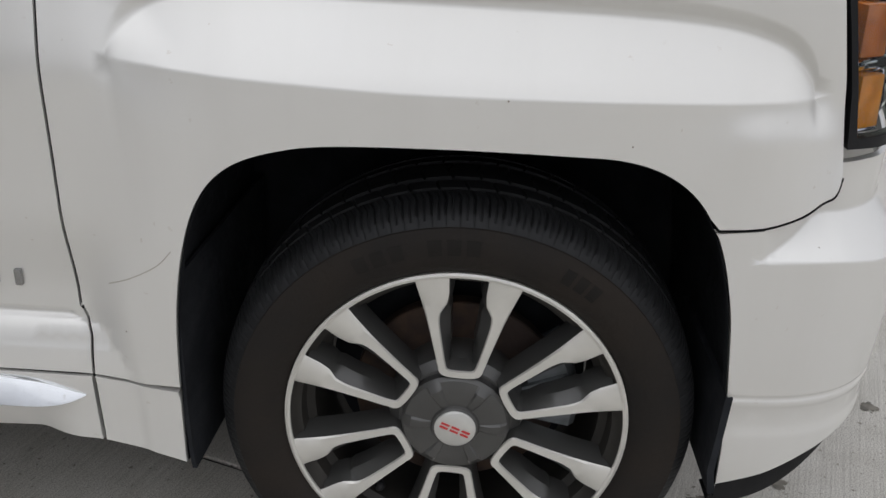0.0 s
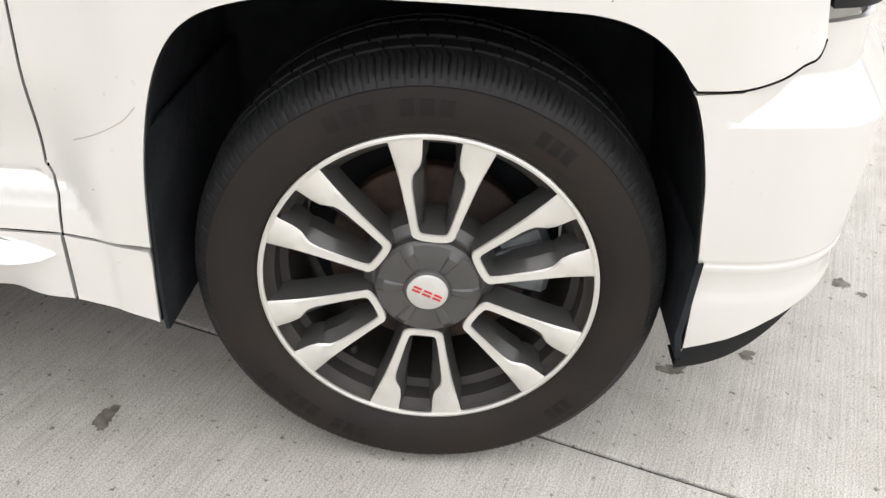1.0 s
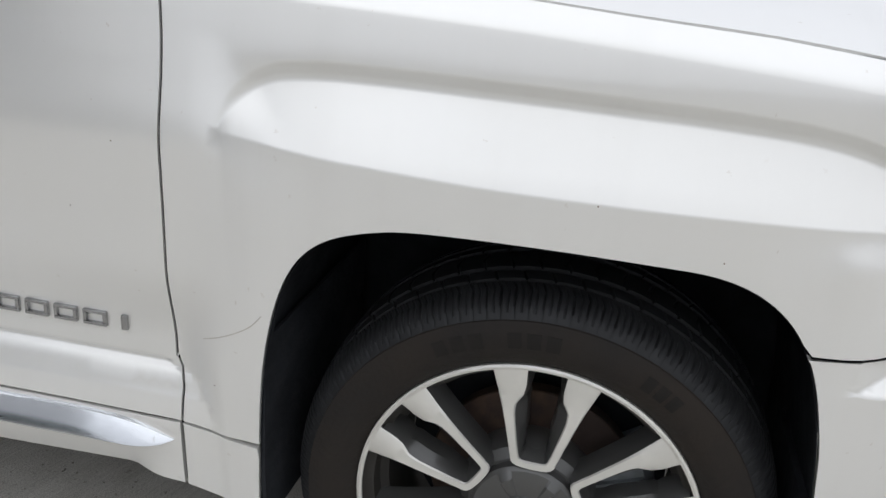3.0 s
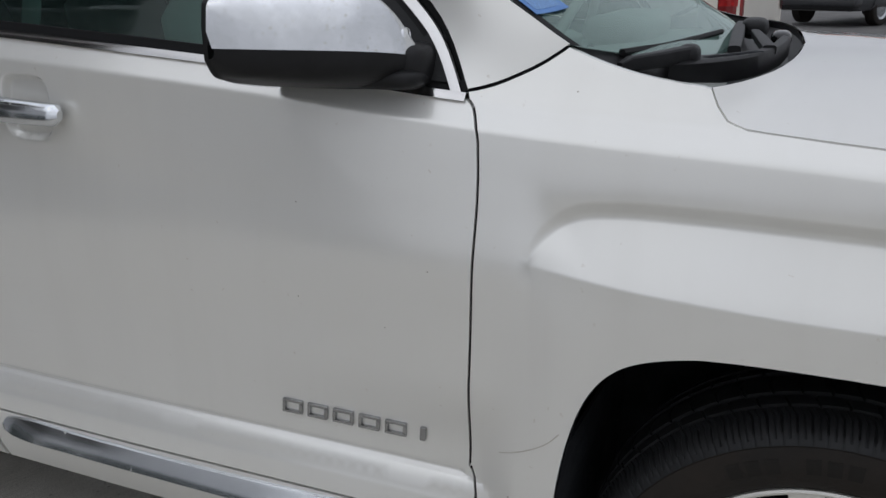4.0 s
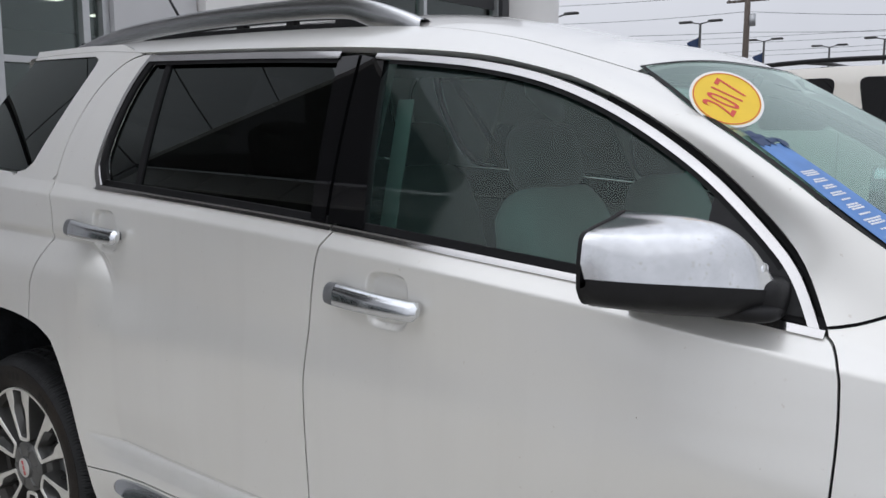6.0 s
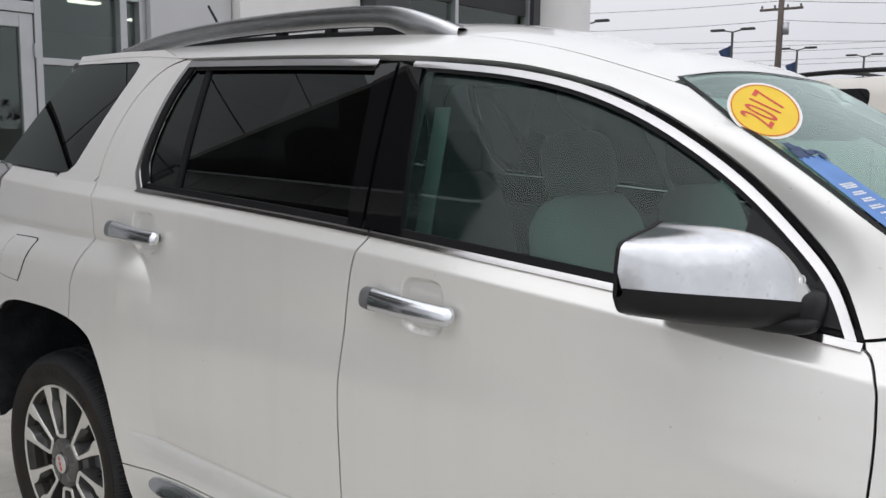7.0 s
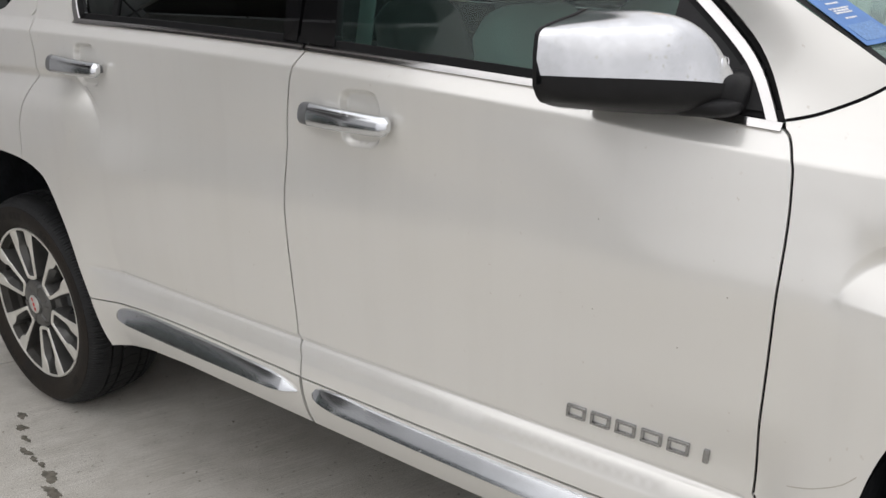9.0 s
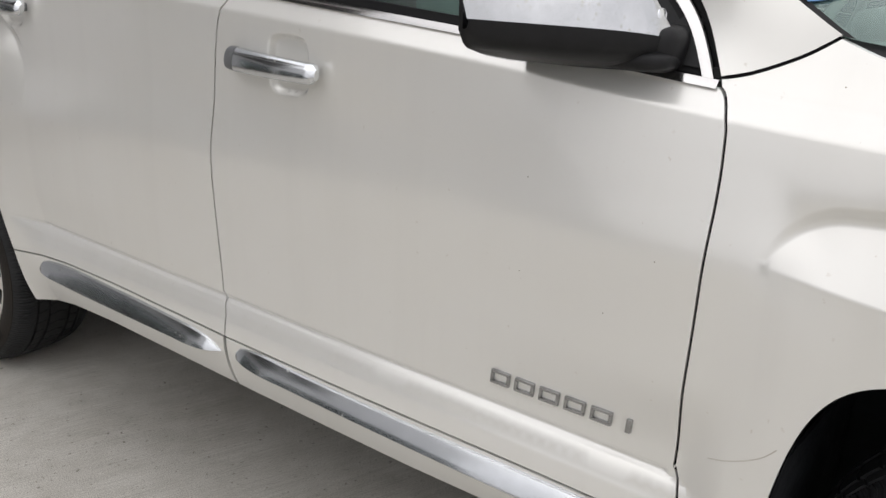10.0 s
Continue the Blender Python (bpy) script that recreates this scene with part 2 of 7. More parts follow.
def specked(m, scale, size, share, color, rough):
    """Dried water marks and grime specks on a surface."""
    n, l = m.node_tree.nodes, m.node_tree.links
    b = n["Principled BSDF"]
    co = n.new("ShaderNodeTexCoord")
    warp = n.new("ShaderNodeTexNoise")
    warp.inputs["Scale"].default_value, warp.inputs["Detail"].default_value = scale * 3, 3
    l.new(co.outputs["Object"], warp.inputs["Vector"])
    add = n.new("ShaderNodeMix")
    add.data_type, add.blend_type, add.inputs["Factor"].default_value = "RGBA", "LINEAR_LIGHT", 0.35 / scale
    l.new(co.outputs["Object"], add.inputs["A"])
    l.new(warp.outputs["Color"], add.inputs["B"])
    v = n.new("ShaderNodeTexVoronoi")
    v.inputs["Scale"].default_value = scale
    l.new(add.outputs["Result"], v.inputs["Vector"])
    near = n.new("ShaderNodeMapRange")
    near.inputs["From Min"].default_value, near.inputs["From Max"].default_value = size * 0.6, size
    near.inputs["To Min"].default_value, near.inputs["To Max"].default_value = 1.0, 0.0
    l.new(v.outputs["Distance"], near.inputs["Value"])
    sel = n.new("ShaderNodeSeparateColor")
    l.new(v.outputs["Color"], sel.inputs[0])
    few = n.new("ShaderNodeMapRange")
    few.inputs["From Min"].default_value, few.inputs["From Max"].default_value = 1 - share, 1.0
    l.new(sel.outputs[0], few.inputs["Value"])
    k = n.new("ShaderNodeMath")
    k.operation = "MULTIPLY"
    l.new(near.outputs[0], k.inputs[0])
    l.new(few.outputs[0], k.inputs[1])
    old = b.inputs["Base Color"].links[0].from_socket
    mx = n.new("ShaderNodeMix")
    mx.data_type = "RGBA"
    mx.inputs["B"].default_value = (*color, 1)
    l.new(k.outputs[0], mx.inputs["Factor"])
    l.new(old, mx.inputs["A"])
    l.new(mx.outputs["Result"], b.inputs["Base Color"])
    if not b.inputs["Roughness"].links:
        q = n.new("ShaderNodeMapRange")
        q.inputs["To Min"].default_value, q.inputs["To Max"].default_value = b.inputs["Roughness"].default_value, rough
        l.new(k.outputs[0], q.inputs["Value"])
        l.new(q.outputs[0], b.inputs["Roughness"])


specked(CAPCHROME, 120, 0.34, 0.40, (0.60, 0.60, 0.58), 0.5)
specked(CAPCHROME, 34, 0.13, 0.30, (0.40, 0.39, 0.36), 0.5)
specked(PAINT, 46, 0.12, 0.26, (0.66, 0.63, 0.58), 0.5)
specked(SPEAR, 60, 0.22, 0.25, (0.45, 0.45, 0.43), 0.4)

# ---- ground material: broomed concrete ----


BROOM = 69.6


def concrete():
    m = bpy.data.materials.new("broomed_concrete")
    m.use_nodes = True
    n, l = m.node_tree.nodes, m.node_tree.links
    b = n["Principled BSDF"]
    b.inputs["Roughness"].default_value = 0.85
    co = n.new("ShaderNodeTexCoord")

    def noise_node(scale, detail, stretch=(1, 1, 1)):
        mp = n.new("ShaderNodeMapping")
        mp.vector_type = "TEXTURE"
        mp.inputs["Scale"].default_value = tuple(1 / c for c in stretch)
        mp.inputs["Rotation"].default_value = (0, 0, radians(BROOM))
        l.new(co.outputs["Object"], mp.inputs["Vector"])
        t = n.new("ShaderNodeTexNoise")
        t.inputs["Scale"].default_value, t.inputs["Detail"].default_value = scale, detail
        l.new(mp.outputs[0], t.inputs["Vector"])
        return t.outputs["Fac"]

    def ramped(fac, a, ca, bb, cb):
        r = n.new("ShaderNodeValToRGB")
        r.color_ramp.elements[0].position, r.color_ramp.elements[1].position = a, bb
        r.color_ramp.elements[0].color, r.color_ramp.elements[1].color = (*ca, 1), (*cb, 1)
        l.new(fac, r.inputs[0])
        return r.outputs[0]

    def times(x, y):
        k = n.new("ShaderNodeMix")
        k.data_type, k.blend_type, k.inputs["Factor"].default_value = "RGBA", "MULTIPLY", 1.0
        l.new(x, k.inputs["A"])
        l.new(y, k.inputs["B"])
        return k.outputs["Result"]

    base = ramped(noise_node(1.1, 9), 0.32, (0.54, 0.517, 0.470), 0.68, (0.61, 0.590, 0.540))
    base = times(base, ramped(noise_node(13, 9), 0.34, (0.91, 0.905, 0.89), 0.62, (1.03, 1.03, 1.03)))
    broom = noise_node(10, 3, (0.35, 24.0, 1.0))
    base = times(base, ramped(broom, 0.32, (0.86, 0.855, 0.845), 0.60, (1.05, 1.05, 1.05)))
    grit = noise_node(360, 7)
    base = times(base, ramped(grit, 0.34, (0.56, 0.55, 0.53), 0.58, (1.05, 1.05, 1.05)))
    pits = noise_node(75, 9)
    base = times(base, ramped(pits, 0.29, (0.42, 0.40, 0.37), 0.37, (1, 1, 1)))
    smear = noise_node(2.3, 9)
    base = times(base, ramped(smear, 0.30, (0.90, 0.89, 0.87), 0.44, (1, 1, 1)))
    l.new(base, b.inputs["Base Color"])
    k = n.new("ShaderNodeBump")
    k.inputs["Strength"].default_value, k.inputs["Distance"].default_value = 0.25, 0.002
    l.new(broom, k.inputs["Height"])
    k2 = n.new("ShaderNodeBump")
    k2.inputs["Strength"].default_value, k2.inputs["Distance"].default_value = 0.3, 0.002
    l.new(grit, k2.inputs["Height"])
    l.new(k.outputs[0], k2.inputs["Normal"])
    l.new(k2.outputs[0], b.inputs["Normal"])
    return m


CONCRETE = concrete()
ASPHALT = mat("worn_asphalt", (0.14, 0.135, 0.13), 0.9, vary=0.3, scale=2, bump=0.3, bump_scale=200)
WALKWAY = mat("brown_concrete_walk", (0.36, 0.33, 0.29), 0.85, vary=0.2, scale=4, bump=0.2, bump_scale=150)

# ---- building helpers ----


def part(name, bm, material, parent=None, label="", smooth=True, sharp=None):
    """One bmesh as one mesh object."""
    me = bpy.data.meshes.new(name)
    bmesh.ops.recalc_face_normals(bm, faces=bm.faces)
    if smooth:
        for f in bm.faces:
            f.smooth = True
        if sharp is not None:
            for e in bm.edges:
                if len(e.link_faces) == 2 and e.calc_face_angle(0) > radians(sharp):
                    e.smooth = False
    drawn = bm.verts.layers.float_vector.get("drawn_normal")
    shade = [v[drawn].copy() for v in bm.verts] if drawn and smooth else None
    if drawn:
        bm.verts.layers.float_vector.remove(drawn)
    bm.to_mesh(me)
    bm.free()
    if shade:
        loops = []
        for f in me.polygons:
            for i in f.vertices:
                k = shade[i].dot(f.normal)
                loops.append(shade[i] * math.copysign(1, k) if abs(k) > 0.6 else f.normal.copy())
        me.normals_split_custom_set(loops)
    me.materials.append(material)
    ob = new(name, me)
    if parent is not None:
        ob.parent = parent
    if label:
        tagged(ob, label)
    return ob


def thing(name, label, category, loc=(0, 0, 0), group="", kind=""):
    ob = new(name)
    ob.empty_display_size = 0.1
    ob.location = loc
    return tagged(ob, label, category, group, kind)


def box(bm, x0, x1, y0, y1, z0, z1, bevel=0.0, m=None):
    r = bmesh.ops.create_cube(bm, size=1.0)
    vs = r["verts"]
    for v in vs:
        v.co = Vector(((x0 + x1) / 2 + v.co.x * (x1 - x0), (y0 + y1) / 2 + v.co.y * (y1 - y0), (z0 + z1) / 2 + v.co.z * (z1 - z0)))
    if m is not None:
        for v in vs:
            v.co = m @ v.co
    if bevel:
        es = list({e for v in vs for e in v.link_edges})
        bmesh.ops.bevel(bm, geom=es, offset=bevel, segments=2, profile=0.5, affect="EDGES")
    return bm


def boxed(x0, x1, y0, y1, z0, z1, bevel=0.0, m=None):
    return box(bmesh.new(), x0, x1, y0, y1, z0, z1, bevel, m)


def grid_mesh(rows, close_u=False, close_v=False, bm=None):
    """A mesh through rows of points."""
    bm = bm or bmesh.new()
    vs = [[bm.verts.new(p) for p in r] for r in rows]
    nu, nv = len(vs), len(vs[0])
    for i in range(nu if close_u else nu - 1):
        for j in range(nv if close_v else nv - 1):
            q = [vs[i][j], vs[i][(j + 1) % nv], vs[(i + 1) % nu][(j + 1) % nv], vs[(i + 1) % nu][j]]
            q = [v for k, v in enumerate(q) if v not in q[:k]]
            if len(q) > 2:
                try:
                    bm.faces.new(q)
                except ValueError:
                    pass
    return bm


def thicken(bm, vec):
    """Give an open sheet a rim that goes back by vec."""
    edges = [e for e in bm.edges if e.is_boundary]
    r = bmesh.ops.extrude_edge_only(bm, edges=edges)
    for v in [g for g in r["geom"] if isinstance(g, bmesh.types.BMVert)]:
        v.co += Vector(vec)
    for e in edges:
        e.smooth = False
    return bm


def tube(points, radius, sides=8, bm=None, close=True):
    """A round bar along points; radius may be a list."""
    bm = bm or bmesh.new()
    pts = [Vector(p) for p in points]
    rings = []
    for i, p in enumerate(pts):
        d = (pts[min(i + 1, len(pts) - 1)] - pts[max(i - 1, 0)]).normalized()
        a = d.orthogonal().normalized() if abs(d.z) > 0.99 else d.cross(Vector((0, 0, 1))).normalized()
        b = d.cross(a)
        r = radius[i] if isinstance(radius, (list, tuple)) else radius
        rings.append([p + r * (math.cos(k * math.tau / sides) * a + math.sin(k * math.tau / sides) * b) for k in range(sides)])
    n0 = len(bm.verts)
    grid_mesh(rings, close_v=True, bm=bm)
    if close:
        bm.verts.ensure_lookup_table()
        bm.faces.new([bm.verts[n0 + k] for k in range(sides)])
        bm.faces.new([bm.verts[len(bm.verts) - sides + k] for k in range(sides)])
    return bm


def lathe(profile, sides=96, axis="y"):
    """Turn pairs (radius, along) about an axis through the origin."""
    rows = []
    for k in range(sides):
        a = k * math.tau / sides
        rows.append([(r * math.cos(a), y, r * math.sin(a)) if axis == "y" else (r * math.cos(a), r * math.sin(a), y) for r, y in profile])
    return grid_mesh(rows, close_u=True)


def smoothed(pts, n=8):
    """A smooth curve through points of any dimension."""
    out = []
    for i in range(len(pts) - 1):
        p0, p1, p2, p3 = pts[max(i - 1, 0)], pts[i], pts[i + 1], pts[min(i + 2, len(pts) - 1)]
        for k in range(n):
            u = k / n
            out.append(tuple(0.5 * (2 * b + (c - a) * u + (2 * a - 5 * b + 4 * c - d) * u * u + (3 * b - a - 3 * c + d) * u ** 3) for a, b, c, d in zip(p0, p1, p2, p3)))
    out.append(tuple(pts[-1]))
    return out


def spaced(pts, step):
    """Points at even steps along an open polyline, its end left out."""
    out = []
    for a, b in zip(pts, pts[1:]):
        n = max(1, round(math.dist(a, b) / step))
        out += [tuple(p + (q - p) * k / n for p, q in zip(a, b)) for k in range(n)]
    return out


def inside(p, poly):
    c, (x, y) = False, p
    for (x0, y0), (x1, y1) in zip(poly, poly[1:] + poly[:1]):
        if (y0 > y) != (y1 > y) and x < (x1 - x0) * (y - y0) / (y1 - y0) + x0:
            c = not c
    return c


def inset(poly, g):
    """A closed outline drawn in by g."""
    if sum(a[0] * b[1] - b[0] * a[1] for a, b in zip(poly, poly[1:] + poly[:1])) < 0:
        poly = poly[::-1]
    out, n = [], len(poly)
    for i in range(n):
        a, p, b = poly[i - 1], poly[i], poly[(i + 1) % n]
        d1 = Vector((p[0] - a[0], p[1] - a[1])).normalized()
        d2 = Vector((b[0] - p[0], b[1] - p[1])).normalized()
        nn = Vector((-d1.y - d2.y, d1.x + d2.x))
        k = nn.length
        nn = nn / k if k > 1e-6 else Vector((-d1.y, d1.x))
        out.append((p[0] + nn.x * g, p[1] + nn.y * g))
    return out


def panel(outline, fn, step=0.018, gap=0.0021, rim=0.014, lines=()):
    """A pressed sheet: a closed outline in (along, up), laid on the surface fn(along, up) -> point, with its edge folded inwards."""
    poly = inset(spaced(list(outline) + [outline[0]], step), gap)
    xs, zs = [p[0] for p in poly], [p[1] for p in poly]
    pts = [Vector(p) for p in poly]
    x = min(xs) + step / 2
    row = 0
    shrunk = inset(poly, step * 0.45)
    near = set()
    for line in lines:
        for p in spaced(list(line), step * 0.8):
            if inside(p, shrunk):
                pts.append(Vector(p))
                cx, cz = round(p[0] / step), round(p[1] / step)
                near.update((cx + i, cz + j) for i in (-1, 0, 1) for j in (-1, 0, 1) if math.hypot((cx + i) * step - p[0], (cz + j) * step - p[1]) < step * 0.75)
    while x < max(xs):
        z = min(zs) + (step / 2 if row % 2 else step)
        while z < max(zs):
            if (round(x / step), round(z / step)) not in near and inside((x, z), shrunk):
                pts.append(Vector((x, z)))
            z += step
        x += step * 0.9
        row += 1
    n = len(poly)
    vs, _, faces, _, _, _ = delaunay_2d_cdt(pts, [(i, (i + 1) % n) for i in range(n)], [list(range(n))], 1, 1e-6)
    bm = bmesh.new()
    drawn = bm.verts.layers.float_vector.new("drawn_normal")
    bv = []
    h = 0.0012
    for v in vs:
        q = bm.verts.new(fn(v[0], v[1]))
        du = Vector(fn(v[0] + h, v[1])) - Vector(fn(v[0] - h, v[1]))
        dv = Vector(fn(v[0], v[1] + h)) - Vector(fn(v[0], v[1] - h))
        q[drawn] = du.cross(dv).normalized()
        bv.append(q)
    for f in faces:
        bm.faces.new([bv[i] for i in f])
    loose = [v for v in bm.verts if not v.link_faces]
    bmesh.ops.delete(bm, geom=loose, context="VERTS")
    edges = [e for e in bm.edges if e.is_boundary]
    bm.normal_update()
    if rim:
        flip = -1 if sum((f.normal.y for f in bm.faces)) < 0 else 1
        r = bmesh.ops.extrude_edge_only(bm, edges=edges)
        vs2 = [g for g in r["geom"] if isinstance(g, bmesh.types.BMVert)]
        for v in vs2:
            v.co += Vector((0, rim, 0))
        for e in edges:
            e.smooth = False
    return bm

# ---- the car's body: its side surface ----
WIDE = 1.85
BELT = [(-3.7, 1.29), (-2.36, 1.243), (-1.54, 1.2), (-0.93, 1.15), (-0.54, 1.108), (0.0, 1.075), (0.6, 1.02)]
DOOR = [(0.22, 0.12), (0.28, 0.055), (0.34, 0.022), (0.39, 0.007), (0.43, 0.003), (0.455, 0.0055), (0.474, 0.0092), (0.482, 0.0112), (0.4865, 0.0130), (0.520, 0.0272), (0.5235, 0.0332), (0.5265, 0.0352), (0.5335, 0.0308), (0.542, 0.0300), (0.56, 0.0301), (0.6, 0.0295), (0.7, 0.0265), (0.85, 0.022), (0.97, 0.026), (1.06, 0.034)]


def curve_at(tab, v):
    """Smooth curve through the pairs of a table."""
    if v <= tab[0][0]:
        return tab[0][1]
    if v >= tab[-1][0]:
        return tab[-1][1]
    i = max(k for k in range(len(tab) - 1) if tab[k][0] <= v)
    (a, p), (b, q) = tab[i], tab[i + 1]
    m = (q - p) / (b - a)
    m0 = (m + (p - tab[i - 1][1]) / (a - tab[i - 1][0])) / 2 if i else m
    m1 = (m + (tab[i + 2][1] - q) / (tab[i + 2][0] - b)) / 2 if i + 2 < len(tab) else m
    u, h = (v - a) / (b - a), b - a
    return p * (2 * u ** 3 - 3 * u * u + 1) + m0 * h * (u ** 3 - 2 * u * u + u) + q * (3 * u * u - 2 * u ** 3) + m1 * h * (u ** 3 - u * u)


def ease(v):
    v = min(1.0, max(0.0, v))
    return v * v * (3 - 2 * v)


def facet(v):
    """A straight ramp with eased ends."""
    v, e = min(1.0, max(0.0, v)), 0.05
    if v < e:
        return v * v / (2 * e) / (1 - e)
    if v > 1 - e:
        return 1 - (1 - v) ** 2 / (2 * e) / (1 - e)
    return (v - e / 2) / (1 - e)


def taper(x, z):
    return 0.035 * ease((x + 1.3) / 0.8) * (0.2 + 0.8 * ease((z - 0.97) / 0.17)) + 0.10 * ease((-x - 2.6) / 1.4)


def box_depth(x, z, x0, x1, z1, r):
    """How far a point lies inside a tall box with rounded upper corners."""
    qx, qz = abs(x - (x0 + x1) / 2) - (x1 - x0) / 2 + r, z - z1 + r
    return r - math.hypot(max(qx, 0), max(qz, 0)) - min(max(qx, qz), 0)


CREST = [(-0.433, 0.894), (-0.4256, 0.911), (-0.405, 0.936), (-0.371, 0.957), (-0.317, 0.9655), (-0.23, 0.9665), (-0.088, 0.9625), (0.05, 0.9575), (0.2, 0.951), (0.30, 0.942), (0.355, 0.929), (0.396, 0.909), (0.420, 0.880), (0.428, 0.8585)]
LEDGE = [(-0.433, 0.893), (-0.398, 0.887), (-0.337, 0.879), (-0.278, 0.873), (-0.222, 0.869), (-0.0825, 0.860), (0.1, 0.856), (0.3, 0.856), (0.428, 0.8580)]


LEDGE_END = [(-0.512, 0.5235), (-0.502, 0.516), (-0.4925, 0.505), (-0.4825, 0.494), (-0.4735, 0.486), (-0.470, 0.47), (-0.466, 0.44)]


def flare_share(x, z):
    """Share of the front flare's step at a point: a sloping facet that runs out to a point at both ends."""
    zt, zl = curve_at(CREST, x), curve_at(LEDGE, x)
    low = ease((zl - z) / (0.16 - 0.11 * ease((x - 0.2) / 0.15)))
    share = min(1.0, (zt - zl) / 0.098) if -0.433 < x < 0.428 else 0.0
    early = ease((0.74 - z) / 0.2)
    share = share * (1 - low) + ease((x + 0.468 + 0.02 * low + 0.037 * early) / (0.13 - 0.04 * early)) * ease((0.500 - x) / 0.16) * low
    return share * facet((zt - z) / max(zt - zl, 0.004))


def surf(x, z):
    """Depth of the body's side at x and height z; the wheel flares stand at about 0."""
    zb = curve_at(BELT, x)
    soft = 0.008 + 0.006 * ease((x + 0.6) / 0.3)
    zc = zb - 0.033 - soft / 2
    if z > zb:
        y = 0.0591 + 0.52 * (z - zb) + 0.22 * (z - zb) ** 2
    else:
        zz = z - 0.028 * max(0, -x - 0.53) * max(0.0, min(1.0, (0.9 - z) / 0.3))
        if zz < 0.5 and x > -0.62:
            zz += max(0.0, 0.44 - zz) * ease((x + 0.62) / 0.10)
        ledge = curve_at(DOOR, zz)
        y = curve_at(DOOR, zz + max(0.0, 0.56 - zz) * ease((x + 0.545) / 0.03)) if x < 0 else ledge
        shallow = max(0.72 * ease((x + 1.0) / 0.5), 0.55 * ease((-x - 1.8) / 0.4)) * ease((z - 0.56) / 0.14)
        rise = ease((z - 0.86 + 0.18 * ease((x + 0.47) / 0.22)) / 0.16)
        y = 0.0340 * rise + y * (1 - shallow) * (1 - rise)
        u = (z - zc) / soft
        if u > 0:
            y += 0.76 * soft * (u * u / 2 if u < 1 else u - 0.5)
    y += taper(x, z)
    low = 0.006 * ease((0.6 - z) / 0.3)
    y += 0.011 * ease((curve_at(CREST, x) - z + 0.025) / 0.022) * ease((z - 0.80) / 0.1) * ease((x + 0.445) / 0.10) * ease((0.455 - x) / 0.06)
    m = flare_share(x, z)
    y = y * (1 - m) + m * (0.002 + low)
    if z < 0.55 and -0.545 < x < 0:
        # the doors' ledge runs out where the wheel flare swells past it
        d = ledge + taper(x, z) - y
        y += d if d < -0.0012 else 0.0 if d > 0.0012 else -(d - 0.0012) ** 2 / 0.0048
    rear = box_depth(x, z, -4.4, -2.277, 1.097, 0.16)
    y += 0.008 * ease((rear + 0.024) / 0.021) * ease((z - 1.01) / 0.06)
    m = facet(rear / (0.055 + 0.10 * ease((1.09 - z) / 0.2)))
    return y * (1 - m) + m * (0.002 + low + 0.07 * ease((-x - 3.0) / 1.2))


def run_of(start, length, way, turn):
    """Plan line that leaves the straight side at start and turns inwards."""
    x, y, out, n = start, 0.0, [], 400
    for k in range(n + 1):
        th = turn(length * k / n)
        out.append((x, y, th))
        x += way * math.cos(th) * length / n
        y += math.sin(th) * length / n
    return out


FRONT = run_of(0.38, 1.0, 1, lambda d: radians(68) * ease(d / 0.34) + radians(17) * ease((d - 0.25) / 0.75))
REAR = run_of(-3.33, 0.62, -1, lambda d: radians(86) * ease(d / 0.55))


def place(s, z, off):
    """Point at s along the plan line, at height z, off metres inside it."""
    for line, start, length, way in ((FRONT, 0.38, 1.0, 1), (REAR, -3.33, 0.62, -1)):
        d = (s - start) * way
        if d > 0:
            k = min(d / length, 1.0) * 400
            i = min(int(k), 399)
            f = k - i
            x, y, th = (line[i][j] * (1 - f) + line[i + 1][j] * f for j in range(3))
            over = max(0.0, d - length)
            x += way * math.cos(th) * over
            y += math.sin(th) * over
            return (x - way * math.sin(th) * off, y + math.cos(th) * off, z)
    return (s, off, z)


def skin(s, z):
    return place(s, z, surf(s, z))


def proud(d):
    """The side's surface, d metres further out."""
    return lambda s, z: place(s, z, surf(s, z) - d)


SHELF_TOP = [(0.378, 0.657), (0.423, 0.683), (0.465, 0.706), (0.52, 0.708), (1.0, 0.70)]
SHELF_FOOT = [(0.378, 0.6565), (0.436, 0.657), (0.493, 0.655), (0.57, 0.646), (1.0, 0.64)]


def bumper_off(s, z):
    """Depth of the front bumper's corner: a recessed band, a sloping shelf that starts in a point, a full face, a groove and a small step."""
    zt, zf = curve_at(SHELF_TOP, s), curve_at(SHELF_FOOT, s)
    share = min(1.0, (zt - zf) / 0.052)
    top = 0.050 * share * (1 - facet((zt - z) / max(zt - zf, 0.003)))
    groove = 0.0022 * (1 - ease(abs(z - 0.449) / 0.006))
    step = 0.003 * ease((0.440 - z) / 0.014) - 0.004 * ease((0.404 - z) / 0.026)
    return 0.002 + top + groove + step + 0.05 * ease((0.37 - z) / 0.20) ** 2 + 0.01 * ease((0.6 - z) / 0.3)


def bumper_skin(s, z):
    return place(s, z, bumper_off(s, z))


def rear_bumper_skin(s, z):
    return place(s, z, surf(s, min(z, 0.7)) - 0.012 * ease((0.9 - z) / 0.03) + 0.05 * ease((0.52 - z) / 0.15))


